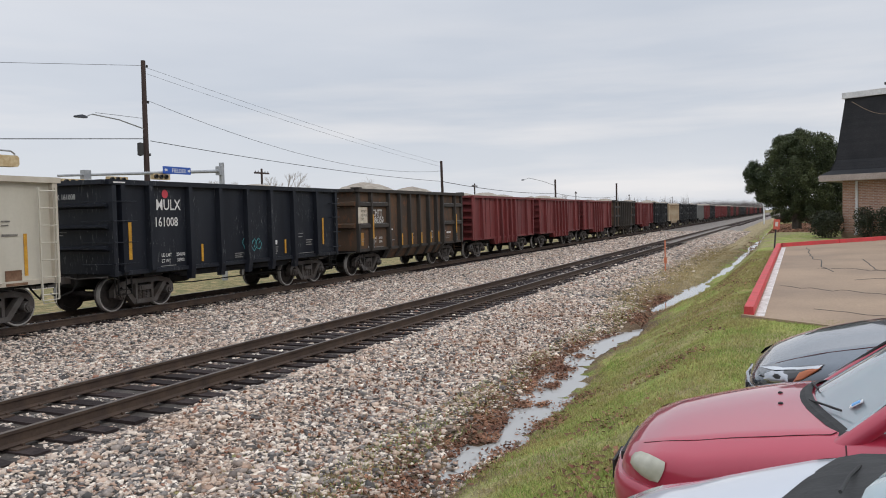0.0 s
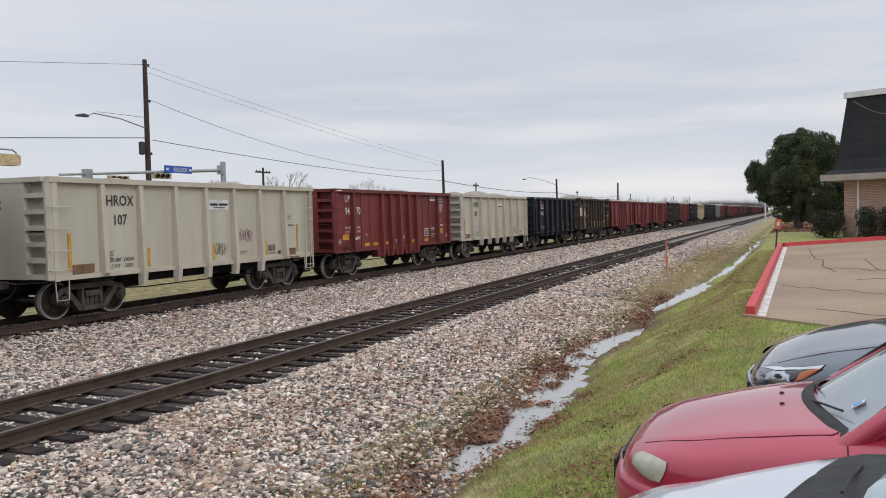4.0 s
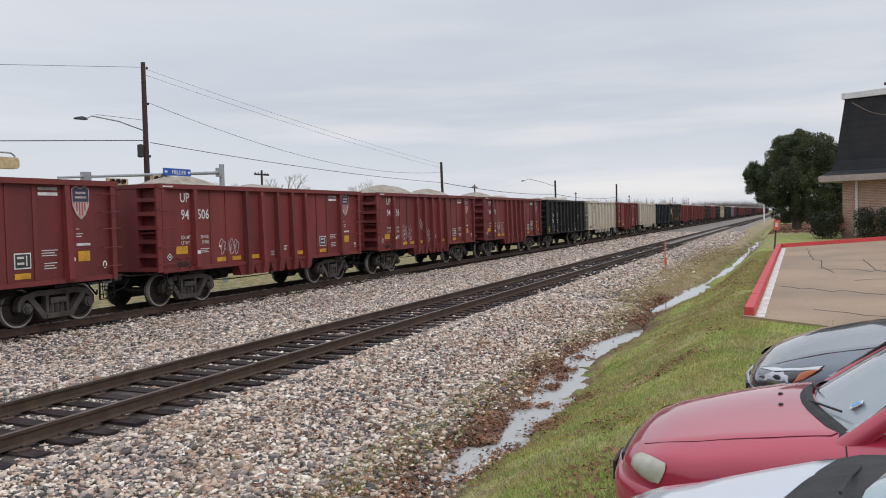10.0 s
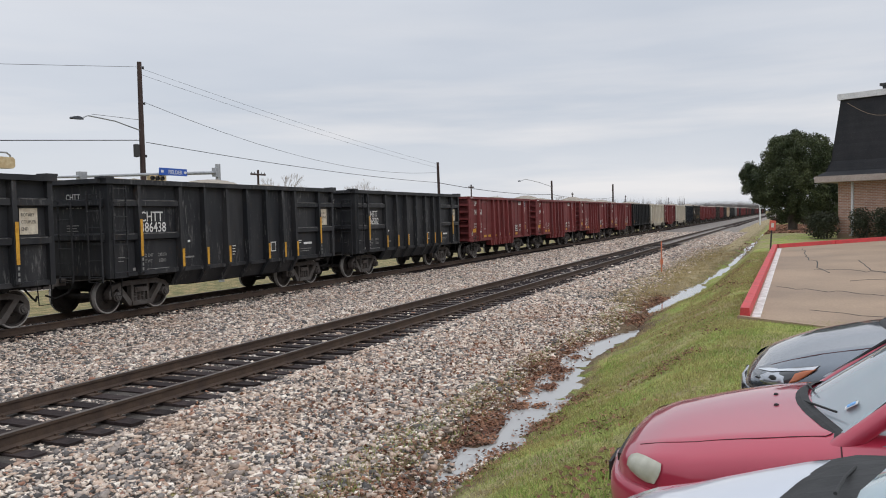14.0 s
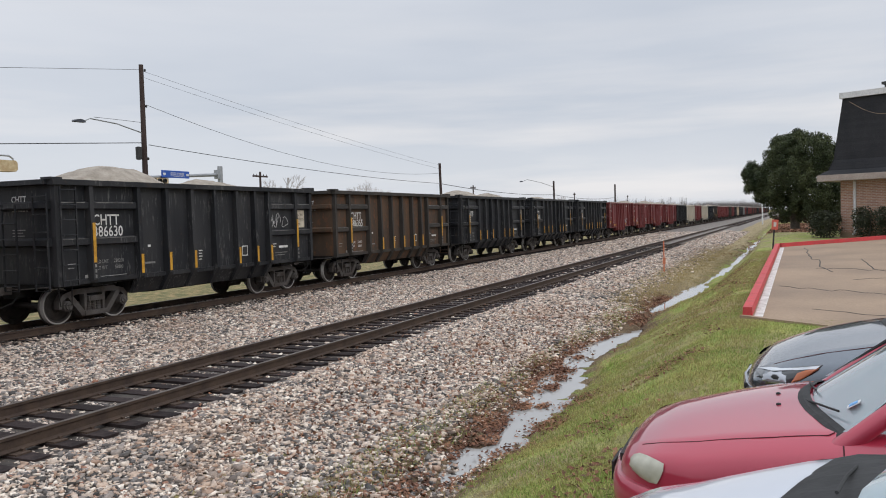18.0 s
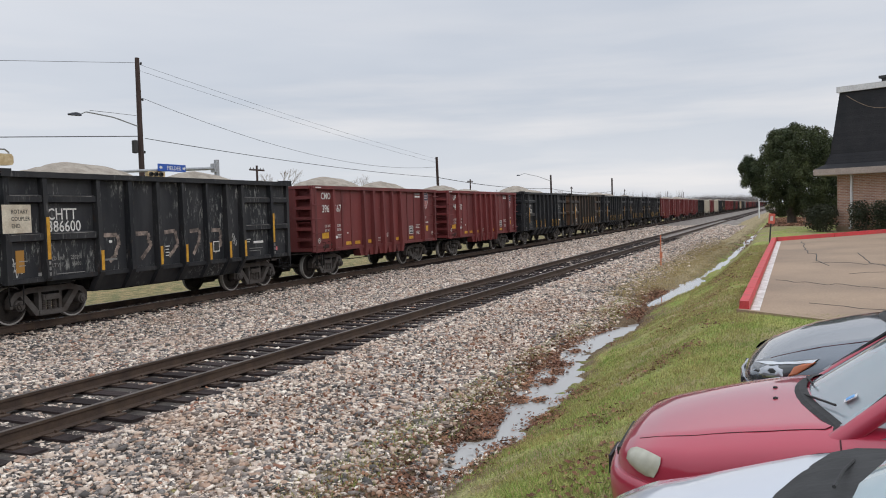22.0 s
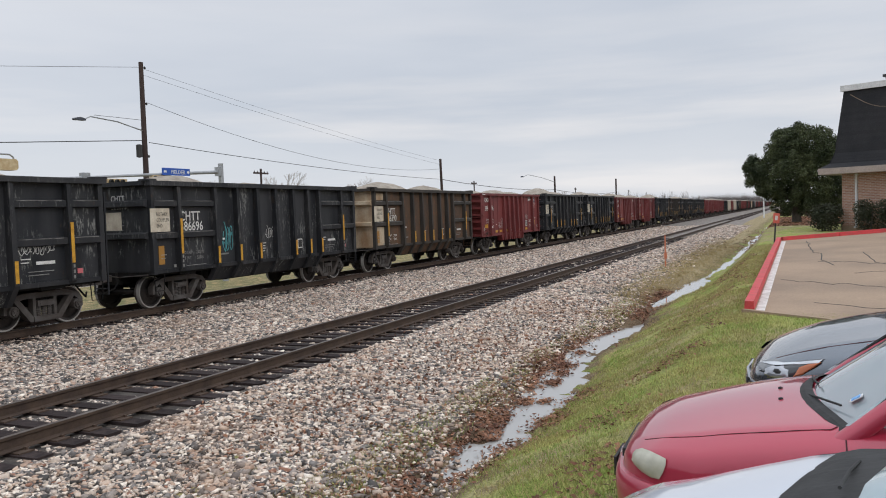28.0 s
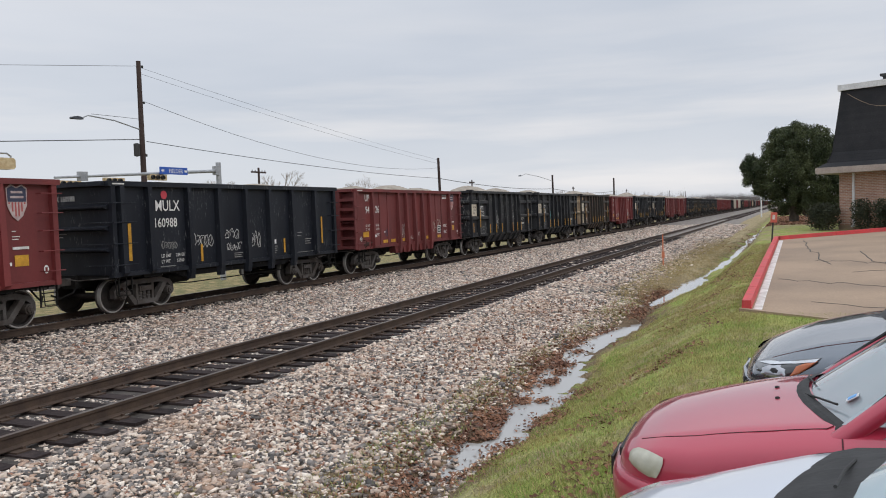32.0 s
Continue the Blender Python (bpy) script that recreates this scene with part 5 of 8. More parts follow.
random.seed(11)
for i in range(-44, 24):
    if i in TRAIN:
        style, paint, mark, number, left = TRAIN[i]
        kindword = {"red": "tapered side posts", "ribbed": "ribbed end panels", "wide": "wide flat posts", "cream": "tapered side posts", "plate": "straight side posts"}[style]
        car, sets = gondola(style, paint, f"{PAINT_WORDS[paint.name]} steel rock gondola with {kindword}", endpaint=M_TANPANEL if i == 18 else None, ladder_left=left)
        dress(i, car, style, paint, mark, number, left)
        for x, z, w, h, m, loops in TAGS.get(i, ()):
            graffiti(car, x, z, w, h, m, i * 10 + loops, loops)
        if i == 15:
            for k, x in enumerate((-2.72, -1.62, -0.56, 0.45, 1.42)):
                big_sign(car, x, 1.28, 0.60, 0.78, M_CHALK, 90 + k)
        if i == 18:
            for x0, x1 in ((-5.44, -4.56),):
                for z0, z1 in ((SILL + 0.05, SILL + 0.82), (SILL + 1.08, SILL + 1.70), (SILL + 1.96, TOP - 0.14)):
                    plate(car, "faded_panel", x0, x1, z0, z1, M_TANPANEL, y=-SIDE + 0.138, label="faded tan repainted panel")
        ROLLING += [(w, i) for w in sets]
    else:
        paint = FAR_PAINT.get(i) or random.choice([M_RED, M_RED, M_RED, M_BLACK, M_BROWN])
        style = "cream" if paint in (M_GREYCAR, M_TANPANEL) else "red" if paint is M_RED else "ribbed"
        key = (style, paint.name)
        if key not in PAINT_WORDS:
            PAINT_WORDS[key] = gondola(style, paint, f"{PAINT_WORDS.get(paint.name, 'faded tan')} steel rock gondola far along the train", detail=False)[0]
            car = PAINT_WORDS[key]
        else:
            car = copy_thing(PAINT_WORDS[key], Matrix())
    load = thing("gravel_load", LOADS[LOAD_OF.get(i, (i * 7 + i // 3) % 4)], "heaped pale crushed limestone filling the gondola car", "gravel", group="loads of the rock train", kind="stuff")
    MOVING.append((car, i))
    MOVING.append((load, i))


# ---- car parks, kerbs, the brick building and its planting ----
def brick_material():
    m = bpy.data.materials.new("buff_brick_wall")
    m.use_nodes = True
    n, l = m.node_tree.nodes, m.node_tree.links
    b = n["Principled BSDF"]
    co = n.new("ShaderNodeTexCoord")
    mp = n.new("ShaderNodeMapping")
    mp.inputs["Rotation"].default_value = (radians(90), 0, 0)
    br = n.new("ShaderNodeTexBrick")
    br.inputs["Scale"].default_value = 1.0
    br.inputs["Brick Width"].default_value, br.inputs["Row Height"].default_value, br.inputs["Mortar Size"].default_value = 0.215, 0.075, 0.010
    br.inputs["Color1"].default_value, br.inputs["Color2"].default_value, br.inputs["Mortar"].default_value = (0.46, 0.255, 0.175, 1), (0.33, 0.17, 0.115, 1), (0.52, 0.45, 0.39, 1)
    l.new(co.outputs["Object"], mp.inputs[0])
    l.new(mp.outputs[0], br.inputs["Vector"])
    l.new(br.outputs["Color"], b.inputs["Base Color"])
    bp = n.new("ShaderNodeBump")
    bp.invert = True
    bp.inputs["Strength"].default_value, bp.inputs["Distance"].default_value = 0.5, 0.01
    l.new(br.outputs["Fac"], bp.inputs["Height"])
    l.new(bp.outputs[0], b.inputs["Normal"])
    b.inputs["Roughness"].default_value = 0.9
    return m


M_BRICK = brick_material()
M_SHINGLE = mat("black_roof_shingle", (0.017, 0.018, 0.021), (0.027, 0.027, 0.030), 0.9, scale=1.2, fine=14, bump=0.4, objvar=0.10)
M_FASCIA = mat("pinkish_fascia_paint", (0.42, 0.35, 0.31), (0.34, 0.28, 0.245), 0.6, scale=2, fine=20, bump=0.02)
M_TRIM = mat("white_trim_paint", (0.72, 0.72, 0.72), (0.6, 0.6, 0.6), 0.5, scale=2, fine=20, bump=0.02)
M_LEAF = mat("live_oak_leaf", (0.032, 0.048, 0.017), (0.086, 0.102, 0.040), 0.7, scale=0.9, fine=8, bump=0.0, island=0.6)
M_HEDGE = mat("clipped_hedge_leaf", (0.022, 0.030, 0.013), (0.042, 0.044, 0.02), 0.7, scale=1.5, fine=8, bump=0.0, island=0.5)
M_BARK = mat("grey_bark", (0.085, 0.07, 0.058), (0.13, 0.11, 0.09), 0.9, scale=6, fine=40, bump=0.4)
M_CRACK = plain("tar_crack_seal", (0.02, 0.019, 0.018), 0.7)
M_SIGNRED = mat("faded_red_sign", (0.62, 0.12, 0.08), (0.5, 0.1, 0.07), 0.5, scale=8, fine=30, bump=0.0)
M_ORANGE = mat("orange_marker_paint", (0.70, 0.20, 0.09), (0.5, 0.16, 0.08), 0.6, scale=9, fine=30, bump=0.0)
M_POST = plain("dark_steel_post", (0.03, 0.03, 0.03), 0.6)


def lot2(u, v):
    """The second car park: u from its near kerb end (0) to its far one (1), v from the railway side to the building side, in metres."""
    a, b = Vector((15.3, 0.70, 0.47)), Vector((35.0, 0.45, 0.83))
    da, db = Vector((-0.62, -0.97, -0.02)), Vector((0.50, -0.95, 0.045))
    return (a + da * v) * (1 - u) + (b + db * v) * u


def lot_mesh():
    s = Shape()
    us, vs = span(0, 1, 20), span(0, 14, 14)
    v = [lot2(u, w) for w in vs for u in us]
    n = len(us)
    f = [(j * n + i, j * n + i + 1, (j + 1) * n + i + 1, (j + 1) * n + i) for j in range(len(vs) - 1) for i in range(n - 1)]
    low = [p - Vector((0, 0, 0.5)) for p in v]
    o = len(v)
    edge = list(range(n)) + [j * n + n - 1 for j in range(1, len(vs))] + [(len(vs) - 1) * n + i for i in range(n - 2, -1, -1)] + [j * n for j in range(len(vs) - 2, 0, -1)]
    f += [(edge[i], edge[(i + 1) % len(edge)], edge[(i + 1) % len(edge)] + o, edge[i] + o) for i in range(len(edge))]
    s.add(v + low, f)
    return s.mesh("car_park", M_CONCRETE)


car_park = thing("car_park", lot_mesh(), "tan aged concrete car park with sealed cracks", "car park", kind="structure")


def ribbon(pts, w, h, lift=0.0):
    """A bar of square section along points, its top h above them."""
    s = Shape()
    v = []
    for i, p in enumerate(pts):
        d = (pts[min(i + 1, len(pts) - 1)] - pts[max(i - 1, 0)]).normalized()
        side = Vector((d.y, -d.x, 0)).normalized() * (w / 2)
        v += [p - side + Vector((0, 0, lift - 0.2 if h > 0.05 else lift)), p + side + Vector((0, 0, lift - 0.2 if h > 0.05 else lift)), p + side * 0.8 + Vector((0, 0, lift + h)), p - side * 0.8 + Vector((0, 0, lift + h))]
    f = []
    for i in range(len(pts) - 1):
        f += [(4 * i + k, 4 * i + (k + 1) % 4, 4 * i + 4 + (k + 1) % 4, 4 * i + 4 + k) for k in range(4)]
    e = 4 * (len(pts) - 1)
    f += [(3, 2, 1, 0), (e, e + 1, e + 2, e + 3)]
    return s.add(v, f)


kerb = thing("kerb", None, "red-painted concrete kerb round the car park", "kerb", kind="structure")
for k in range(9):
    part("kerb_stone", ribbon([lot2(u, 0.0) for u in (k / 9 + 0.0006, (k + 1) / 9 - 0.0006)], 0.19, 0.15).mesh("kerb_stone", M_KERBRED), kerb)
for k in range(6):
    part("kerb_stone", ribbon([lot2(1.0, w) for w in (k * 2.2 + 0.12, k * 2.2 + 2.3)], 0.19, 0.15).mesh("kerb_stone", M_KERBRED), kerb)
part("white_line", ribbon([lot2(u, 0.19) for u in span(0.0, 0.97, 12)], 0.15, 0.004, 0.003).mesh("white_line", M_LINE), car_park)
random.seed(21)
for u0, w0, u1, w1 in ((0.93, 1.0, 0.45, 1.6), (0.5, 1.2, 0.44, 3.4), (0.36, 2.2, 0.42, 5.0), (0.25, 0.4, 0.22, 4.0), (0.62, 2.6, 0.2, 3.4), (0.08, 1.2, 0.1, 5.0)):
    pts = []
    for k in range(15):
        q = k / 14
        pts.append(lot2(u0 + (u1 - u0) * q + random.uniform(-0.012, 0.012), w0 + (w1 - w0) * q + random.uniform(-0.14, 0.14)))
    part("sealed_crack", ribbon(pts, 0.03, 0.004, 0.002).mesh("sealed_crack", M_CRACK), car_park)
part("edge_strip", ribbon([lot2(0.0, w) + Vector((-0.07, 0, 0)) for w in span(-0.1, 12, 8)], 0.14, 0.06, -0.05).mesh("edge_strip", M_CONCRETE), car_park, "tan concrete edge strip")

# the lot on which the parked cars stand
own = Shape().box(-9, 8.6, -14, 0.30, 0.05, 0.335)
thing("forecourt", own.mesh("forecourt", M_CONCRETE), "concrete forecourt under the parked cars", "car park", kind="structure")
edge = thing("forecourt_kerb", None, "low pale concrete kerb along the grass", "kerb", kind="structure")
for k in range(7):
    part("kerb_stone", Shape().prism([(-9 + k * 2.55, 0.3), (-9 + k * 2.55 + 2.53, 0.3), (-9 + k * 2.55 + 2.53, 0.44), (-9 + k * 2.55, 0.44)], "z", 0.1, 0.40).mesh("kerb_stone", M_LINE), edge)


def leaf_cloud(name, m, centres, count, size, seed, flat=0.7, ragged=0.02):
    """Many small leaf clumps scattered through the shells of several blobs (centre, radii)."""
    rng = np.random.default_rng(seed)
    wts = np.array([r[0] * r[1] + r[1] * r[2] for _, r in centres])
    pick = rng.choice(len(centres), count, p=wts / wts.sum())
    cen = np.array([c for c, _ in centres])[pick]
    rad = np.array([r for _, r in centres])[pick]
    d = rng.normal(size=(count, 3))
    d /= np.linalg.norm(d, axis=1)[:, None]
    p = cen + d * rad * (rng.uniform(0.25, 1.0, (count, 1)) ** 0.45)
    p = p + rng.normal(0, 1, (count, 3)) * ragged
    a = rng.normal(size=(count, 3))
    a /= np.linalg.norm(a, axis=1)[:, None]
    b = np.cross(a, rng.normal(size=(count, 3)))
    b /= np.linalg.norm(b, axis=1)[:, None]
    sz = size * rng.uniform(0.5, 1.3, (count, 1))
    quad = np.stack([p - a * sz, p + b * sz * flat, p + a * sz, p - b * sz * flat], 1).reshape(-1, 3)
    return raw_mesh(name, quad, 4, m)


def raw_mesh(name, verts, n, *mats):
    """A mesh of loose n-sided faces, n vertices each in turn."""
    k = len(verts) // n
    me = bpy.data.meshes.new(name)
    me.vertices.add(len(verts))
    me.vertices.foreach_set("co", np.asarray(verts, dtype=np.float32).ravel())
    me.loops.add(len(verts))
    me.loops.foreach_set("vertex_index", np.arange(len(verts), dtype=np.int32))
    me.polygons.add(k)
    me.polygons.foreach_set("loop_start", np.arange(k, dtype=np.int32) * n)
    for m in mats:
        me.materials.append(m)
    me.update(calc_edges=True)
    return me


def live_oak():
    z0 = 0.85
    tree = thing("live_oak_tree", None, "dense dark evergreen oak beyond the brick building", "tree", Matrix.Translation((60, -0.35, z0)) @ Matrix.Diagonal((0.95, 0.95, 0.95, 1)))
    s = Shape()
    s.tube((0, 0, -0.3), (0.05, 0.02, 1.5), 0.36, 0.27, 10)
    s.tube((0.05, 0.02, 1.5), (0.1, 0.5, 3.2), 0.22, 0.12, 8)
    s.tube((0.05, 0.02, 1.5), (-0.3, -0.9, 3.4), 0.20, 0.11, 8)
    s.tube((0.05, 0.02, 1.4), (0.4, 1.5, 2.8), 0.16, 0.07, 8)
    s.tube((0.05, 0.02, 1.6), (0.0, -0.1, 4.6), 0.2, 0.08, 8)
    s.tube((0.1, 0.5, 3.2), (0.2, 1.6, 4.5), 0.11, 0.04, 6)
    s.tube((-0.3, -0.9, 3.4), (-0.2, -1.9, 4.4), 0.1, 0.04, 6)
    part("trunk", s.mesh("trunk", M_BARK, smooth=True), tree)
    blobs = [((0, 0.1, 4.0), (2.6, 2.2, 2.0)), ((0, 1.7, 3.3), (1.8, 1.3, 1.3)), ((0, -1.6, 3.6), (1.9, 1.5, 1.6)), ((0.2, 0.4, 5.6), (1.7, 1.4, 1.2)), ((-0.3, -1.2, 5.2), (1.6, 1.4, 1.1)), ((0, 2.5, 3.9), (1.0, 0.7, 0.7)), ((0.1, 1.3, 4.9), (1.2, 0.9, 0.8)), ((0, -2.5, 4.6), (1.2, 1.0, 1.2)), ((-0.4, -1.2, 2.4), (1.6, 1.5, 1.0)), ((0.0, 1.5, 2.4), (1.4, 1.0, 0.8)), ((0.0, -2.9, 3.4), (1.4, 1.1, 1.3)), ((0.2, 0.1, 6.4), (0.9, 0.6, 0.45)), ((0, -1.6, 6.1), (0.7, 0.6, 0.5)), ((0.1, 0.6, 1.7), (1.3, 1.0, 0.8)), ((0.1, -1.2, 1.5), (1.5, 1.4, 0.8)), ((0.2, -2.6, 2.2), (1.4, 1.3, 1.0)), ((0, 2.9, 4.3), (0.5, 0.45, 0.4)), ((0, 2.7, 3.2), (0.6, 0.5, 0.4)), ((0.1, 0.9, 6.1), (0.6, 0.5, 0.5)), ((0.1, -0.5, 6.6), (0.5, 0.5, 0.4)), ((0, -2.3, 5.6), (0.8, 0.7, 0.5))]
    blobs += [((0.3, 0.0, 3.4), (1.2, 1.3, 1.4)), ((0.3, -0.6, 4.6), (1.1, 1.2, 1.0)), ((0.4, 0.6, 4.4), (0.9, 0.9, 0.9))]
    rng = random.Random(9)
    for (cx, cy, cz), (rx, ry, rz) in list(blobs):
        for k in range(20):
            d = Vector((rng.gauss(0, 1), rng.gauss(0, 1), rng.gauss(0, 1))).normalized()
            q = rng.uniform(0.16, 0.46)
            blobs.append(((cx + d.x * rx * 1.02, cy + d.y * ry * 1.02, cz + d.z * rz * 1.02), (q * 0.8, q * 0.8, q * rng.uniform(0.6, 1.3))))
    blobs = [(c, tuple(0.84 * v for v in r)) if max(r) > 0.5 else (c, r) for c, r in blobs]
    tagged(part("crown", leaf_cloud("crown", M_LEAF, blobs, 170000, 0.052, 3, ragged=0.045), tree), kind="stuff")


live_oak()

# the building: origin at its wall corner, local x along the front, local y into its depth
HOUSE = Matrix.Translation((43.0, -2.25, 1.0)) @ Matrix.Rotation(radians(-116), 4, "Z")


def house():
    h = thing("brick_building", None, "buff brick building with a tall black shingled mansard roof", "building", HOUSE)
    for name, b in (("front_wall", (0, 16, 0, 0.3, -0.6, 2.64)), ("side_wall", (0, 0.3, 0.3, 12, -0.6, 2.64)), ("side_wall", (15.7, 16, 0.3, 12, -0.6, 2.64)), ("rear_wall", (0.3, 15.7, 11.7, 12, -0.6, 2.64))):
        part(name, Shape().box(*b).mesh(name, M_BRICK), h)
    part("footing", Shape().box(-0.04, 16.04, -0.04, 12.04, -0.7, 0.16).mesh("footing", M_CONCRETE), h)
    o = 0.75
    part("eave", Shape().box(-o, 16 + o, -o, 12 + o, 2.60, 2.70).mesh("eave", M_FASCIA), h)
    for b in ((-o, 16 + o, -o - 0.03, -o, 2.62, 2.90), (-o - 0.03, -o, -o - 0.03, 12 + o, 2.62, 2.90), (16 + o, 16 + o + 0.03, -o, 12 + o, 2.62, 2.90), (-o, 16 + o, 12 + o, 12 + o + 0.03, 2.62, 2.90)):
        part("fascia", Shape().box(*b).mesh("fascia", M_FASCIA), h)
    rings = [(-o, 2.90), (-0.40, 3.12), (-0.22, 3.6), (0.1, 6.50)]
    rv = [(x, y, z) for e, z in rings for x, y in ((e, e), (16 - e, e), (16 - e, 12 - e), (e, 12 - e))]
    rq = [(4 * j + k, 4 * j + (k + 1) % 4, 4 * j + 4 + (k + 1) % 4, 4 * j + 4 + k) for j in range(3) for k in range(4)] + [(12, 13, 14, 15), (3, 2, 1, 0)]
    roof = part("mansard_roof", Shape().add(rv, rq).mesh("mansard_roof", M_SHINGLE), h)
    # shingle courses of the front and the railway side
    edge_at = lambda z: lerp([(q, e) for e, q in rings], z)
    for k in range(21):
        z = 3.14 + k * 0.158
        e, f = edge_at(z), edge_at(z + 0.158)
        for ax, far in (("x", 16), ("y", 12)):
            part("shingle_course", Shape().prism([(e - 0.006, z), (e - 0.006, z + 0.006), (f - 0.001, z + 0.157), (f + 0.03, z + 0.157), (e + 0.03, z)], ax, e, far - e).mesh("shingle_course", M_SHINGLE), roof)
    part("parapet_trim", Shape().box(-0.02, 16.02, -0.02, 12.02, 6.50, 6.77).mesh("parapet_trim", M_TRIM), h)
    part("roof_vent", Shape().box(1.7, 2.6, 0.8, 1.6, 6.75, 7.06).box(1.6, 2.7, 0.7, 1.7, 7.02, 7.14).mesh("roof_vent", M_POST), h)
    part("downspout", Shape().box(0.62, 0.72, -0.09, -0.01, 0.1, 2.62).box(0.62, 0.72, -0.25, -0.01, 0.05, 0.13).mesh("downspout", M_TRIM), h)
    cable = [Vector((0.5 + 2.6 * t, -0.16 - 0.06 * math.sin(3.14 * t), 6.3 - 0.75 * math.sin(3.14 * t * 0.8))) for t in span(0, 1, 8)]
    part("roof_cable", Shape().path(cable, 0.011, 5).mesh("roof_cable", M_CONCRETE), h)


house()


def hedge(x0, x1, y0, y1, top, seed):
    a = HOUSE @ Vector(((x0 + x1) / 2, (y0 + y1) / 2, 0))
    hd = thing("hedge", None, "clipped dark green hedge against the brick wall", "hedge", Matrix.Translation((a.x, a.y, 0.95)) @ Matrix.Rotation(radians(-116), 4, "Z"), group="hedges by the building")
    w, d = (x1 - x0) / 2, (y1 - y0) / 2
    blobs = [((x, y, z), (0.42, 0.42, 0.4)) for x in span(-w, w, max(2, int(w * 3))) for y in span(-d, d, 2) for z in (0.4, 0.8, top - 0.4)]
    tagged(part("foliage", leaf_cloud("foliage", M_HEDGE, blobs, 7000, 0.042, seed), hd), kind="stuff")
    for k in range(4):
        stem = Shape().tube((-w + 2 * w * (k + 0.5) / 4, 0, -0.25), (-w + 2 * w * (k + 0.5) / 4 + 0.1, 0.05, top * 0.7), 0.05, 0.02, 6)
        part("stem", stem.mesh("stem", M_BARK), hd)


hedge(-0.75, -0.2, -0.95, -0.4, 1.3, 5)
hedge(1.3, 3.2, -1.0, -0.4, 1.45, 6)

# signs and markers by the ditch
sp = thing("trackside_sign", None, "small red warning sign on a dark post in the grass", "sign", Matrix.Translation((35.0, 0.63, 0.68)))
part("post", Shape().box(-0.03, 0.03, -0.03, 0.03, -0.3, 1.0).mesh("post", M_POST), sp, at=pose(0, 0, 0, 4, 0, 0))
part("sign_panel", Shape().box(-0.05, -0.035, -0.12, 0.12, 0.86, 1.26).mesh("sign_panel", M_SIGNRED), sp, at=pose(0, -0.02, 0, 4, 0, 0))
part("sign_symbol", Shape().box(-0.058, -0.05, -0.05, 0.05, 0.98, 1.16).mesh("sign_symbol", M_LINE), sp, at=pose(0, -0.02, 0, 4, 0, 0))

om = thing("marker_post", None, "thin orange utility marker post on the ballast shoulder", "marker post", Matrix.Translation((38.8, 5.42, -0.42)))
part("rod", Shape().box(-0.025, 0.025, -0.025, 0.025, -0.2, 1.42).mesh("rod", M_ORANGE), om)
part("tag", Shape().box(-0.03, 0.03, -0.07, 0.05, 0.35, 0.62).mesh("tag", M_ORANGE), om)

wp = thing("white_marker", None, "slim white trackside post far along the ditch", "marker post", Matrix.Translation((160, 4.6, 0.0)))
part("mast", Shape().tube((0, 0, -1.0), (0, 0, 3.6), 0.13, 0.12, 8).mesh("mast", M_TRIM), wp)
part("head", Shape().box(-0.12, 0.12, -0.28, 0.28, 3.5, 4.7).mesh("head", M_TRIM), wp)


# ---- parked cars: local +y is forward, the nose at y = 0 ----
M_CARRED = plain("cherry_red_car_paint", (0.42, 0.027, 0.060), 0.36, 0.15, coat=1.0)
M_CARGREY = plain("dark_grey_car_paint", (0.15, 0.17, 0.195), 0.24, 0.85, coat=1.0)
M_CARWHITE = plain("white_car_paint", (0.58, 0.61, 0.67), 0.35, 0.0, coat=1.0)
M_GLASS = plain("car_glass", (0.56, 0.70, 0.73), 0.02, 0.0, trans=0.5)
M_GLASS.node_tree.nodes["Principled BSDF"].inputs["IOR"].default_value = 1.6
M_CABIN = mat("grey_cabin_plastic", (0.36, 0.38, 0.37), (0.30, 0.31, 0.30), 0.8, scale=5, fine=30)
M_RUBBER = mat("black_rubber", (0.018, 0.018, 0.018), (0.03, 0.03, 0.03), 0.75, scale=6, fine=40)
M_LENS = mat("hazed_headlight_lens", (0.48, 0.47, 0.39), (0.37, 0.35, 0.27), 0.25, scale=4, fine=15, bump=0.02)
M_CLEARLENS = plain("clear_headlight_lens", (0.62, 0.66, 0.70), 0.08, 0.0, coat=1.0)
M_LAMPDARK = plain("smoked_lamp_housing", (0.05, 0.055, 0.06), 0.08, 0.0, coat=1.0)
M_REFLECTOR = plain("lamp_reflector", (0.40, 0.42, 0.45), 0.12, 0.6, coat=1.0)
M_AMBER = plain("amber_marker_lens", (0.50, 0.16, 0.07), 0.2)
M_CHROME = plain("bright_trim", (0.7, 0.7, 0.7), 0.12, 1.0)
M_RIM = plain("alloy_rim", (0.45, 0.45, 0.46), 0.3, 0.9)


M_GAP = plain("shut_line", (0.075, 0.010, 0.016), 0.7)


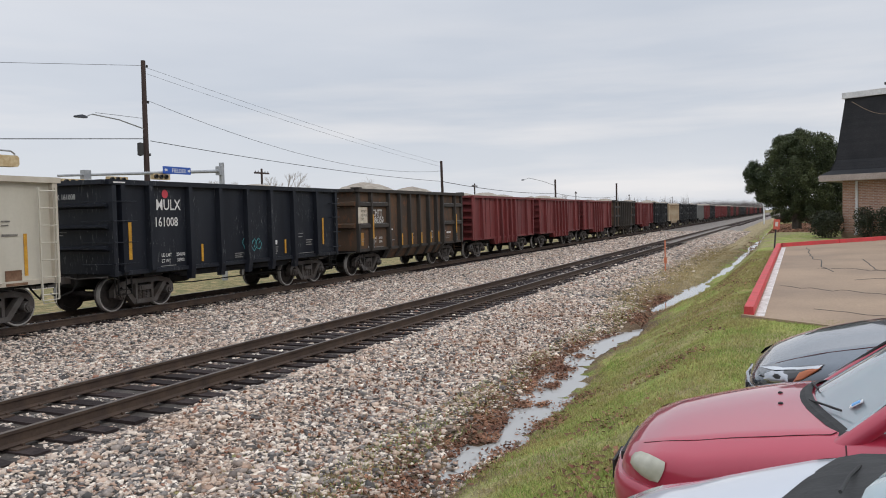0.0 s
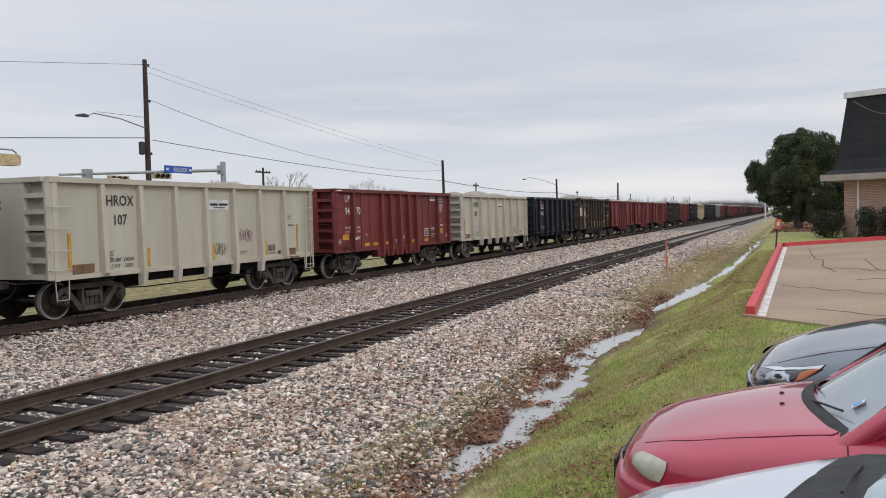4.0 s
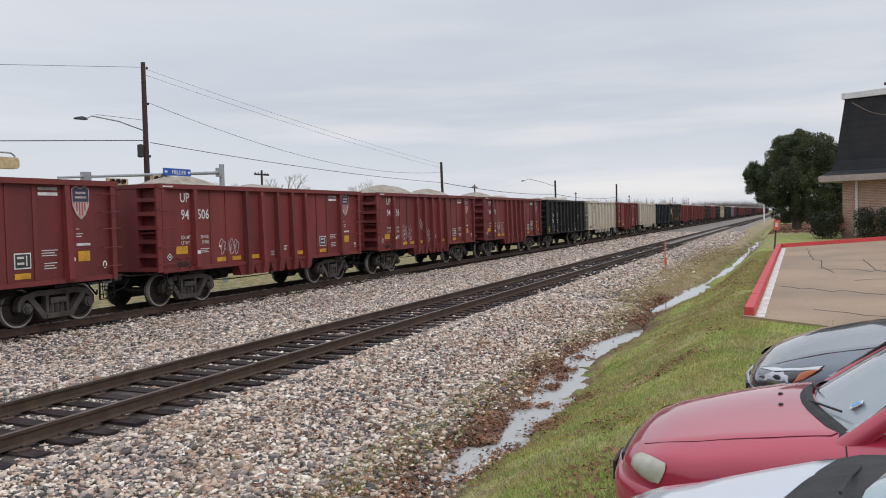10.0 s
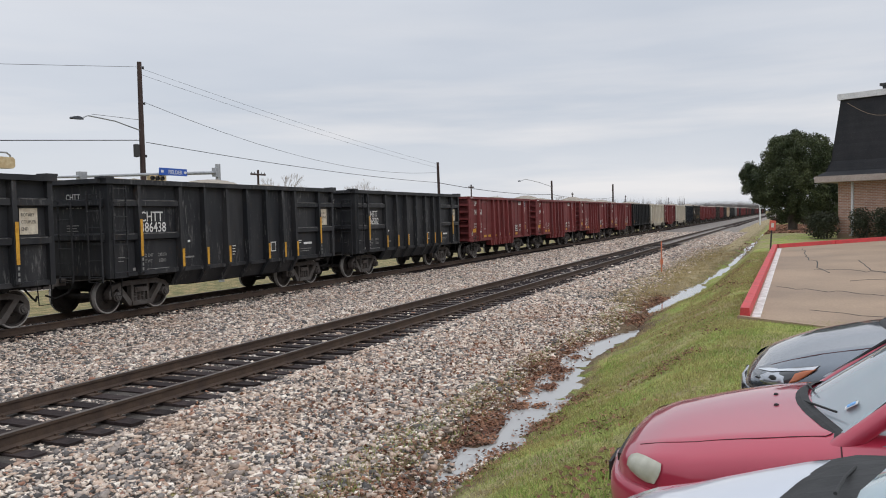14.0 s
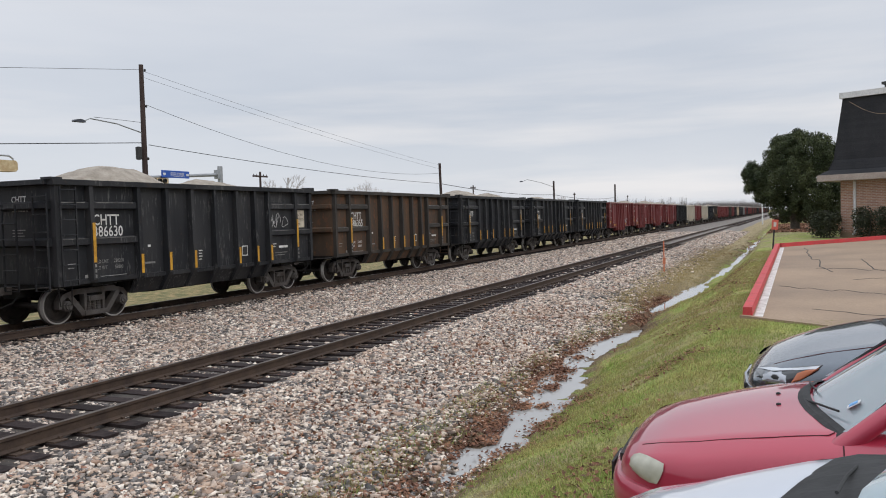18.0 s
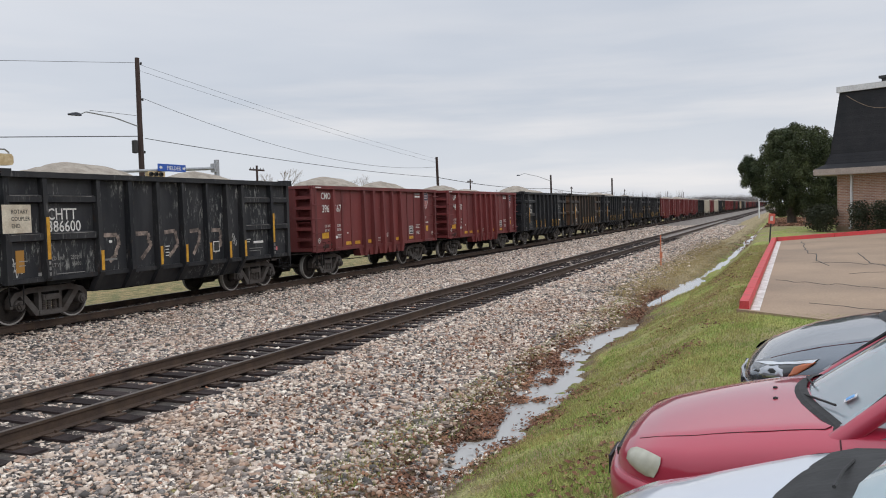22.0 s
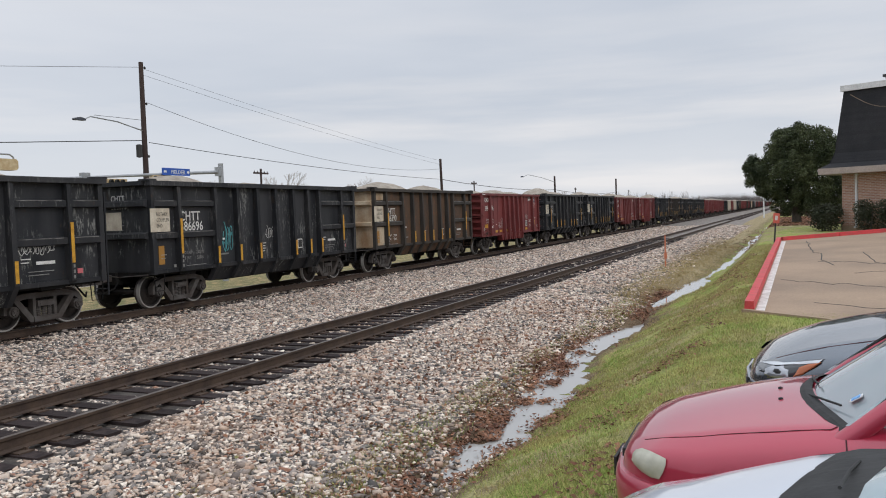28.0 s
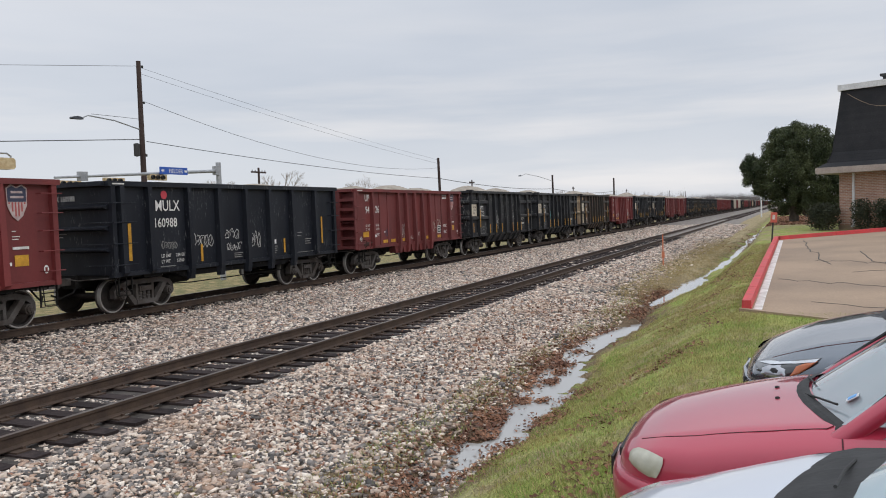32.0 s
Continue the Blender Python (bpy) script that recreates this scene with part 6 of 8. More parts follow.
def car_form(kind):
    """Half width, top height, and lower edge along the length (metres back from the nose)."""
    if kind == "sedan":
        return dict(w=[(0, 0.34), (0.02, 0.45), (0.06, 0.535), (0.12, 0.61), (0.22, 0.695), (0.40, 0.765), (0.8, 0.815), (1.2, 0.83), (3.5, 0.83), (4.15, 0.78), (4.33, 0.6), (4.36, 0.4)],
                    top=[(0, 0.635), (0.02, 0.668), (0.05, 0.70), (0.12, 0.748), (0.24, 0.80), (0.41, 0.848), (0.58, 0.886), (0.74, 0.915), (0.9, 0.94), (1.05, 0.957), (1.25, 0.965), (3.4, 0.98), (4.1, 0.95), (4.3, 0.80), (4.36, 0.6)],
                    low=[(0, 0.30), (0.1, 0.22), (4.2, 0.22), (4.36, 0.35)], length=4.36, roof=1.37, cabin=(1.0, 1.56, 2.85, 3.70), half=(0.70, 0.56))
    if kind == "suv":
        return dict(w=[(0, 0.38), (0.03, 0.49), (0.06, 0.575), (0.12, 0.655), (0.25, 0.765), (0.5, 0.86), (0.9, 0.905), (3.8, 0.915), (4.4, 0.86), (4.55, 0.7)],
                    top=[(0, 0.66), (0.03, 0.72), (0.07, 0.765), (0.12, 0.81), (0.18, 0.856), (0.33, 0.928), (0.5, 0.995), (0.79, 1.058), (0.98, 1.095), (1.3, 1.125), (3.6, 1.16), (4.3, 1.14), (4.55, 0.9)],
                    low=[(0, 0.35), (0.1, 0.26), (4.4, 0.26), (4.55, 0.4)], length=4.55, roof=1.66, cabin=(1.05, 1.95, 3.6, 4.35), half=(0.78, 0.62))
    return dict(w=[(0, 0.38), (0.03, 0.54), (0.10, 0.68), (0.25, 0.78), (0.5, 0.84), (0.9, 0.87), (3.8, 0.87), (4.3, 0.8), (4.45, 0.6)],
                top=[(0, 0.62), (0.03, 0.75), (0.08, 0.83), (0.16, 0.90), (0.3, 0.967), (0.5, 1.026), (0.7, 1.078), (0.9, 1.128), (1.05, 1.15), (1.3, 1.158), (3.6, 1.15), (4.2, 1.05), (4.45, 0.75)],
                low=[(0, 0.30), (0.1, 0.22), (4.3, 0.22), (4.45, 0.38)], length=4.45, roof=1.62, scuttle=0.155, cowl=1.10, vee=(0, 0.84, 0.42), cabin=(0.98, 1.85, 3.1, 3.95), half=(0.76, 0.60))


# the section from the middle of the top round to the lower edge: share of the half width, drop of the top, share towards the lower edge
SECTION = [(0.0, 0.0, 0), (0.25, 0.004, 0), (0.5, 0.016, 0), (0.70, 0.033, 0), (0.775, 0.040, 0), (0.80, 0.050, 0), (0.90, 0.078, 0), (0.96, 0.125, 0), (0.99, 0.20, 0), (1.0, 0.26, 0.30), (0.985, 0.26, 0.75), (0.93, 0.26, 1.0)]


def car_point(f, d, k, side):
    w, t, lo = lerp(f["w"], d), lerp(f["top"], d), lerp(f["low"], d)
    a, drop, share = SECTION[k]
    fade = min(1.0, 0.3 + d * 1.6)
    if k <= 5:
        a *= 0.86 + 0.14 * min(1.0, d / 0.8)
    z = t - drop * fade
    if share:
        z = z + (lo - z) * share
    return Vector((side * a * w, -d, max(z, lo)))


def top_z(f, x, d):
    """Height of the bonnet at a distance from the car's middle line."""
    ring = [car_point(f, d, k, 1) for k in range(9)]
    return lerp([(p.x, p.z) for p in ring], abs(x))


def side_x(f, d, z):
    """Half width of the flank at a height."""
    ring = sorted((car_point(f, d, k, 1) for k in range(4, len(SECTION))), key=lambda p: p.z)
    return lerp([(p.z, p.x) for p in ring], z)


def lens(name, f, side, outline, m, proud=0.012, rings=4, inner=0.0):
    """A rounded lens lying on the flank: outline in (distance back, height)."""
    n = len(outline)
    cd, cz = sum(p[0] for p in outline) / n, sum(p[1] for p in outline) / n
    v = []
    for r in range(rings + 1):
        u = r / rings
        for d, z in outline:
            dd, zz = cd + (d - cd) * u, cz + (z - cz) * u
            lift = inner + proud * (1 - u ** 3) - (0.004 if r == rings else 0)
            v.append((side * (side_x(f, max(dd, 0), zz) + lift * 0.8), -dd + lift * 0.8, zz))
    q = [(r * n + i, r * n + (i + 1) % n, (r + 1) * n + (i + 1) % n, (r + 1) * n + i) for r in range(rings) for i in range(n)]
    return Shape().add(v, q).mesh(name, m, smooth=True)


def wrap(f, dmax, prof, n=14):
    """A bar swept round the nose: prof in (distance out, height)."""
    ds = [dmax * (i / n) ** 2 for i in range(n, -1, -1)]
    plan = [(-lerp(f["w"], d), -d) for d in ds] + [(0, 0.03)] + [(lerp(f["w"], d), -d) for d in reversed(ds)]
    v = []
    for i, (x, y) in enumerate(plan):
        x0, y0 = plan[max(i - 1, 0)]
        x1, y1 = plan[min(i + 1, len(plan) - 1)]
        nx, ny = -(y1 - y0), x1 - x0
        g = math.hypot(nx, ny) or 1
        v += [(x + nx / g * o, y + ny / g * o, z) for o, z in prof]
    k = len(prof)
    return Shape().add(v, [(i * k + j, i * k + j + 1, (i + 1) * k + j + 1, (i + 1) * k + j) for i in range(len(plan) - 1) for j in range(k - 1)])


def car_body(f, paint):
    ds = [0, 0.01, 0.02, 0.035, 0.06, 0.08, 0.10, 0.12, 0.15, 0.18, 0.22, 0.26, 0.30, 0.36, 0.43, 0.56, 0.7, 0.85, 1.0, 1.15, 1.3, 1.7, 2.3, 2.9, 3.4, 3.8, f["length"] - 0.35, f["length"] - 0.15, f["length"] - 0.05, f["length"]]
    ring = [(k, -1) for k in range(len(SECTION) - 1, 0, -1)] + [(k, 1) for k in range(len(SECTION))]
    n = len(ring)
    v = [car_point(f, d, k, s) for d in ds for k, s in ring]
    q = [(j * n + i, j * n + i + 1, (j + 1) * n + i + 1, (j + 1) * n + i) for j in range(len(ds) - 1) for i in range(n - 1)]
    q += [(j * n + n - 1, j * n, (j + 1) * n, (j + 1) * n + n - 1) for j in range(len(ds) - 1)]
    q += [tuple(range(n)), tuple(range((len(ds) - 1) * n + n - 1, (len(ds) - 1) * n - 1, -1))]
    return Shape().add(v, q).mesh("body", paint, smooth=True)


def cabin_points(f, lift=0.0):
    d0, d1, d2, d3 = f["cabin"]
    hb, ht = f["half"]
    zb = lerp(f["top"], d0) - 0.02
    out = []
    for d, h, z in ((d0, hb, zb), (d1, ht, f["roof"] - 0.03), (d2, ht, f["roof"] - 0.03), (d3, hb, zb)):
        out.append((d, h + lift, z + lift * 0.4))
    return out


def seam(f, pts, r=0.0026):
    s = Shape()
    s.path([car_point(f, d, k, side) + Vector((0, 0, 0.001)) for d, k, side in pts], r, 5)
    return s.mesh("panel_gap", M_GAP)


def parked_car(kind, paint, label, m):
    f = car_form(kind)
    car = thing("parked_car", None, label, "car", m, group="cars parked facing the railway")
    body = part("body", car_body(f, paint), car)
    d0, d1, d2, d3 = f["cabin"]
    hb, ht = f["half"]
    zb, zr = lerp(f["top"], d0) - 0.03, f["roof"]
    # windscreen, bowed forward in the middle
    cols = span(-1, 1, 10)
    bow = lambda c: 0.16 * (1 - c * c)
    # the white car's scuttle and glass run back in a shallow V
    vee = f.get("vee")
    if vee:
        bow = lambda c: 0.16 + d0 - vee[1] - vee[2] * math.sqrt((c * hb) ** 2 + 0.006)
    ws, rw = [], []
    for c in cols:
        ws.append((c * hb, -d0 - 0.16 + bow(c), top_z(f, c * hb, d0 + 0.16 - bow(c)) - 0.012))
    for c in cols:
        ws.append((c * ht, -d1 - 0.08 + bow(c) * 0.5, zr - 0.05))
    n = len(cols)
    glass = part("windscreen", Shape().add(ws, [(i, i + 1, n + i + 1, n + i) for i in range(n - 1)]).mesh("windscreen", M_GLASS, smooth=True), car)
    glass.visible_shadow = False
    rear = part("rear_window", Shape().add([(-hb * 0.95, -d3, zb + 0.03), (hb * 0.95, -d3, zb + 0.03), (ht * 0.95, -d2 - 0.02, zr - 0.05), (-ht * 0.95, -d2 - 0.02, zr - 0.05)], [(0, 1, 2, 3)]).mesh("rear_window", M_GLASS), car)
    rear.visible_shadow = False
    for s in (-1, 1):
        mid = (d1 + d2) / 2 + 0.1
        for a, b in ((d0 + 0.12, mid - 0.03), (mid + 0.03, d3 - 0.12)):
            ta, tb = max(a, d1 + 0.02), min(b, d2 - 0.02)
            w = part("side_window", Shape().add([(s * hb, -a, zb + 0.02), (s * hb, -b, zb + 0.02), (s * (ht + 0.01), -tb, zr - 0.07), (s * (ht + 0.01), -ta, zr - 0.07)], [(0, 1, 2, 3)]).mesh("side_window", M_GLASS), car)
            w.visible_shadow = False
        for p, q, r0, r1 in (((s * (hb + 0.005), -d0 - 0.05, zb - 0.11), (s * (ht + 0.045), -d1 - 0.09, zr - 0.085), 0.03 if vee else 0.05, 0.03 if vee else 0.05), ((s * hb, -mid, zb - 0.02), (s * (ht + 0.01), -mid, zr - 0.05), 0.04, 0.04), ((s * hb, -d3 + 0.05, zb - 0.02), (s * ht, -d2, zr - 0.05), 0.06, 0.05)):
            part("pillar", Shape().tube(p, q, r0, r1, 14).mesh("pillar", M_RUBBER if vee else paint, smooth=True), car)
        rim = [(s * hb * 0.99, -d0 - 0.15, zb + 0.01), (s * (hb + ht) / 2, -(d0 + d1) / 2 - 0.105, (zb + zr) / 2 - 0.012), (s * ht * 0.99, -d1 - 0.07, zr - 0.04)]
        part("glass_moulding", Shape().path([Vector(p) for p in rim], 0.012, 6).mesh("glass_moulding", M_RUBBER), car)
        part("door_mirror", Shape().prism([(0, 0), (s * 0.17, 0.02), (s * 0.2, 0.12), (s * 0.03, 0.12)], "y", -0.06, 0.05).mesh("door_mirror", paint), car, at=(s * (hb + 0.06), -d0 - 0.42, zb + 0.03))
        part("panel_gap", seam(f, [(d0 + 0.12, k, s) for k in range(6, 12)], 0.004), body)
        part("panel_gap", seam(f, [(d, 5, s) for d in span(0.14, d0 + 0.06, 12)] + [(d0 + 0.09, 4, s)]), body)
    roofs = [(c * ht * 1.02, -d, zr - 0.045 + 0.045 * (1 - c * c) * (1 if e else 0.6)) for d, e in ((d1 + 0.02, 0), ((d1 + d2) / 2, 1), (d2, 0)) for c in cols]
    part("roof", Shape().add(roofs, [(j * n + i, j * n + i + 1, (j + 1) * n + i + 1, (j + 1) * n + i) for j in range(2) for i in range(n - 1)]).mesh("roof", paint, smooth=True), car)
    # cabin floor and dashboard seen through the glass
    part("dashboard", Shape().prism([(-hb + 0.01, -d0 - 0.17), (-hb * 0.5, -d0 - 0.06), (0, -d0 - 0.02), (hb * 0.5, -d0 - 0.06), (hb - 0.01, -d0 - 0.17), (hb - 0.01, -d3), (-hb + 0.01, -d3)], "z", zb - 0.12, zb - 0.03).mesh("dashboard", M_CABIN), car)
    for s in (-1, 1):
        part("seat", Shape().box(s * 0.36 - 0.24, s * 0.36 + 0.24, -d1 - 0.85, -d1 - 0.68, zb - 0.03, zr - 0.22).mesh("seat", M_CABIN), car)
    # scuttle with wipers
    wide = lambda c, y: (c * hb * f.get("cowl", 0.97), y, top_z(f, c * hb * f.get("cowl", 0.97), -y))
    edge = lambda c, o, h: Vector(wide(c, -d0 - 0.15 + bow(c) + o)) + Vector((0, 0, h))
    part("scuttle", Shape().add([edge(c, f.get("scuttle", 0.05), 0.001) for c in cols] + [edge(c, f.get("scuttle", 0.05) * 0.5, 0.012) for c in cols] + [edge(c, -0.09 if vee else -0.015, 0.014) for c in cols], [(j * n + i, j * n + i + 1, j * n + n + i + 1, j * n + n + i) for j in range(2) for i in range(n - 1)]).mesh("scuttle", M_RUBBER), car)
    for x0, x1 in ((-0.50, -0.02), (0.0, 0.46)):
        on_glass = lambda x, h: Vector((x, -d0 - 0.16 + bow(x / hb) - 1.6 * h + 0.045, zb + h + 0.022))
        wip = Shape().path([on_glass(x1, 0.0), on_glass((x0 + x1) / 2, 0.03), on_glass(x0, 0.05)], 0.006, 6)
        part("wiper", wip.mesh("wiper", M_RUBBER), car)
    # wheels with dark arches
    for d in (0.82, f["length"] - 0.85):
        for s in (-1, 1):
            wh = lerp(f["w"], d)
            tyre = Shape().lathe([(0.20, -0.09), (0.29, -0.10), (0.315, -0.06), (0.315, 0.06), (0.29, 0.10), (0.20, 0.09)], "x", 24)
            wheel = part("wheel", tyre.mesh("wheel", M_RUBBER, smooth=True), car, at=(s * (wh - 0.125), -d, 0.315))
            part("rim", Shape().lathe([(0.02, 0.07), (0.10, 0.085), (0.20, 0.07), (0.205, 0.05)], "x", 16).mesh("rim", M_RIM, smooth=True), wheel, at=pose(0, 0, 0, 0, 0, 0 if s > 0 else 180))
            arch = Shape().lathe([(0.325, -0.10), (0.385, -0.10), (0.385, 0.012), (0.325, 0.012)], "x", 24)
            part("wheel_arch", arch.mesh("wheel_arch", M_RUBBER), car, at=(s * (wh - 0.006), -d, 0.33))
    return car, f, body


def place_car(x, y, turn=0):
    return pose(x, y, 0.335, 0, 0, turn)


red, rf, rbody = parked_car("sedan", M_CARRED, "cherry red saloon parked nose to the railway", place_car(4.94, 0.90, 1.0))
LAMP = [(0.092, 0.65), (0.097, 0.683), (0.115, 0.705), (0.15, 0.72), (0.20, 0.726), (0.25, 0.722), (0.292, 0.712), (0.29, 0.68), (0.275, 0.64), (0.255, 0.603), (0.21, 0.602), (0.16, 0.612), (0.115, 0.634)]
for s in (-1, 1):
    part("headlight", lens("headlight", rf, s, LAMP, M_LENS, 0.012, inner=0.014), red, "hazed yellowish headlight")
part("bumper", wrap(rf, 0.42, [(-0.02, 0.572), (0.02, 0.570), (0.036, 0.555), (0.045, 0.52), (0.045, 0.46), (0.035, 0.37), (0.0, 0.26)]).mesh("bumper", M_CARRED, smooth=True), red)
part("grille", Shape().box(-0.30, 0.30, -0.02, 0.012, 0.585, 0.63).mesh("grille", M_RUBBER), red)
part("number_plate_holder", Shape().box(-0.15, 0.15, 0.075, 0.09, 0.42, 0.53).mesh("number_plate_holder", M_RUBBER), red)
for x in (-0.14, 0.14):
    part("washer_nozzle", Shape().lathe([(0.014, 0), (0.012, 0.010), (0.004, 0.013)], "z", 8).mesh("washer_nozzle", M_RUBBER), red, at=(x, -0.84, top_z(rf, x, 0.84) - 0.002))
sticker = part("window_sticker", Shape().box(-0.036, 0.036, 0.0, 0.004, -0.034, 0.034).mesh("window_sticker", M_TRIM), red, "small blue and white windscreen sticker", at=pose(-0.45, -1.19, 1.02, 58, 0, -8))
part("sticker_mark", Shape().box(-0.026, 0.026, 0.004, 0.008, -0.022, 0.022).mesh("sticker_mark", plain("sticker_blue", (0.15, 0.4, 0.75), 0.5)), sticker)

suv, sf, sbody = parked_car("suv", M_CARGREY, "dark grey crossover parked facing the railway", place_car(7.12, 0.32, 0))
for s in (-1, 1):
    lamp = part("headlight", lens("headlight", sf, s, [(0.07, 0.735), (0.075, 0.765), (0.11, 0.80), (0.2, 0.835), (0.38, 0.868), (0.54, 0.898), (0.47, 0.845), (0.36, 0.765), (0.27, 0.725), (0.15, 0.715)], M_LAMPDARK, 0.006, inner=0.006), suv, "clear swept-back headlight")
    part("reflector", lens("reflector", sf, s, [(0.13, 0.735), (0.14, 0.775), (0.19, 0.805), (0.27, 0.825), (0.31, 0.80), (0.30, 0.75), (0.25, 0.733), (0.18, 0.728)], M_REFLECTOR, 0.008, inner=0.014), lamp, "bright round-edged reflector")
    part("projector", lens("projector", sf, s, [(0.20, 0.775), (0.215, 0.795), (0.245, 0.80), (0.265, 0.785), (0.255, 0.765), (0.225, 0.76)], M_RUBBER, 0.006, inner=0.022), lamp)
    part("light_strip", lens("light_strip", sf, s, [(0.10, 0.79), (0.2, 0.826), (0.38, 0.860), (0.53, 0.893), (0.50, 0.868), (0.38, 0.843), (0.2, 0.812)], M_CLEARLENS, 0.004, inner=0.014), lamp)
    part("marker_lamp", lens("marker_lamp", sf, s, [(0.33, 0.752), (0.37, 0.825), (0.45, 0.862), (0.52, 0.877), (0.47, 0.835), (0.39, 0.775)], M_AMBER, 0.005, inner=0.012), lamp, "amber side marker")
part("grille", Shape().box(-0.42, 0.42, -0.05, 0.012, 0.45, 0.66).mesh("grille", M_RUBBER), suv)
part("bumper", wrap(sf, 0.42, [(-0.02, 0.665), (0.0, 0.66), (0.012, 0.64), (0.02, 0.55), (0.015, 0.45), (0.0, 0.33)]).mesh("bumper", M_CARGREY, smooth=True), suv)

white, wf, wbody = parked_car("white", M_CARWHITE, "white car parked beside the red saloon", place_car(2.58, 0.78, 0))
for s in (-1, 1):
    part("headlight", lens("headlight", wf, s, [(0.05, 0.66), (0.07, 0.73), (0.15, 0.80), (0.30, 0.85), (0.42, 0.86), (0.36, 0.78), (0.22, 0.70), (0.10, 0.65)], M_CLEARLENS, 0.01), white)
part("bumper", wrap(wf, 0.4, [(-0.02, 0.62), (0.02, 0.615), (0.045, 0.58), (0.05, 0.46), (0.0, 0.28)]).mesh("bumper", M_CARWHITE, smooth=True), white)


# ---- beyond the train: road, poles, wires, signals, winter trees ----
M_SIGNBLUE = plain("blue_sign_sheet", (0.02, 0.09, 0.42), 0.4)
M_SIGNALTAN = mat("faded_signal_yellow", (0.62, 0.50, 0.30), (0.48, 0.34, 0.18), 0.6, scale=6, fine=30, bump=0.02)
M_GLASSDARK = plain("dark_signal_lens", (0.03, 0.03, 0.03), 0.2)
M_TWIG = mat("bare_winter_twig", (0.33, 0.29, 0.27), (0.40, 0.36, 0.34), 0.9, scale=3, fine=20, bump=0.0)
M_WOODS = mat("grey_winter_woods", (0.15, 0.128, 0.12), (0.21, 0.18, 0.165), 0.95, scale=0.05, fine=0.4, bump=0.0, island=0.35)
M_LAMPHEAD = plain("street_lamp_housing", (0.05, 0.055, 0.07), 0.5)

thing("road", grid_mesh("road", span(-60, 500, 28), [33.0, 35, 38, 44], lambda x, y: -0.58, M_ASPHALT), "grey asphalt road beyond the railway", "road", kind="structure")
rk = thing("road_kerb", None, "pale concrete kerb of the far road", "kerb", kind="structure")
for k in range(12):
    part("kerb_stone", Shape().box(-20 + k * 12, -20 + k * 12 + 11.97, 32.7, 33.0, -0.9, -0.52).mesh("kerb_stone", M_LINE), rk)


def pole(x, y, top, r0, r1, label, lean=(0, 0)):
    p = thing("utility_pole", None, label, "utility pole", Matrix.Translation((x, y, -0.7)), group="utility poles along the road")
    part("shaft", Shape().tube((-lean[0], -lean[1], -0.5), (0, 0, top + 0.7), r0, r1, 10).mesh("shaft", M_WOODPOLE, smooth=True), p)
    return p


def street_lamp(p, z, root, knee, tip):
    arm = Shape().path([Vector(root), Vector(root).lerp(Vector(knee), 0.5) + Vector((0, 0, 0.12)), Vector(knee), Vector(tip)], 0.035, 6)
    part("lamp_arm", arm.mesh("lamp_arm", M_GALV), p)
    t = Vector(tip)
    head = Shape().prism([(-0.42, 0.0), (-0.36, 0.06), (-0.05, 0.13), (0.18, 0.10), (0.30, 0.03), (0.30, -0.03), (-0.36, -0.05)], "y", -0.12, 0.12)
    part("lamp_head", head.mesh("lamp_head", M_LAMPHEAD), p, "dark street lamp head", at=t + Vector((-0.15, 0, 0)))


P1 = pole(36.15, 34, 11.6, 0.20, 0.13, "tall dark timber utility pole with a street lamp arm", (0.0, 0.0))
street_lamp(P1, 8.4, (-0.1, 0, 8.4), (-3.85, 0, 8.85), (-4.4, 0, 8.62))
part("brace_rod", Shape().path([Vector((-0.1, 0, 9.0)), Vector((-2.0, 0, 8.98)), Vector((-3.6, 0, 8.95))], 0.012, 5).mesh("brace_rod", M_WIRE), P1)
part("transformer_box", Shape().lathe([(0.05, -0.4), (0.17, -0.36), (0.17, 0.32), (0.05, 0.36)], "z", 12).mesh("transformer_box", M_POST), P1, at=(-0.45, 0, 7.25))
for z in (12.0, 9.95, 6.95):
    part("insulator", Shape().lathe([(0.02, -0.08), (0.06, -0.05), (0.06, 0.05), (0.02, 0.08)], "z", 8).mesh("insulator", M_POST), P1, at=(0.18, -0.1, z))
P2 = pole(78.9, 34, 8.2, 0.17, 0.13, "plain timber utility pole beyond the train", (-0.45, 0))
P3 = pole(123.9, 34, 7.75, 0.17, 0.14, "timber utility pole with a street lamp arm", (-0.4, 0))
street_lamp(P3, 7.4, (-0.1, 0, 7.5), (-14.0, 0, 8.2), (-16.5, 0, 7.8))
P4 = pole(172.5, 34, 8.6, 0.2, 0.17, "timber utility pole far along the road")
for x, y, h in ((83.2, 60, 8.7), (156.4, 60, 9.0), (250, 62, 9.3), (330, 60, 9.6), (459, 60, 10.5), (534, 60, 11.0)):
    p = pole(x, y, h, 0.16, 0.13, "distant timber pole with a crossarm")
    part("crossarm", Shape().box(-1.5, 1.5, -0.06, 0.06, h + 0.05, h + 0.25).mesh("crossarm", M_WOODPOLE), p)
    for k in (-1.3, -0.7, 0.7, 1.3):
        part("insulator", Shape().lathe([(0.03, 0.0), (0.06, 0.04), (0.03, 0.18)], "z", 6).mesh("insulator", M_POST), p, at=(k, 0, h + 0.25))


def wire(a, b, sag, r, name="overhead_wire", label="thin dark overhead wire between the poles"):
    a, b = Vector(a), Vector(b)
    pts = [a.lerp(b, t) - Vector((0, 0, 4 * sag * t * (1 - t))) for t in span(0, 1, 16)]
    thing(name, Shape().path(pts, r, 5).mesh(name, M_WIRE), label, "cable", group="overhead wires")


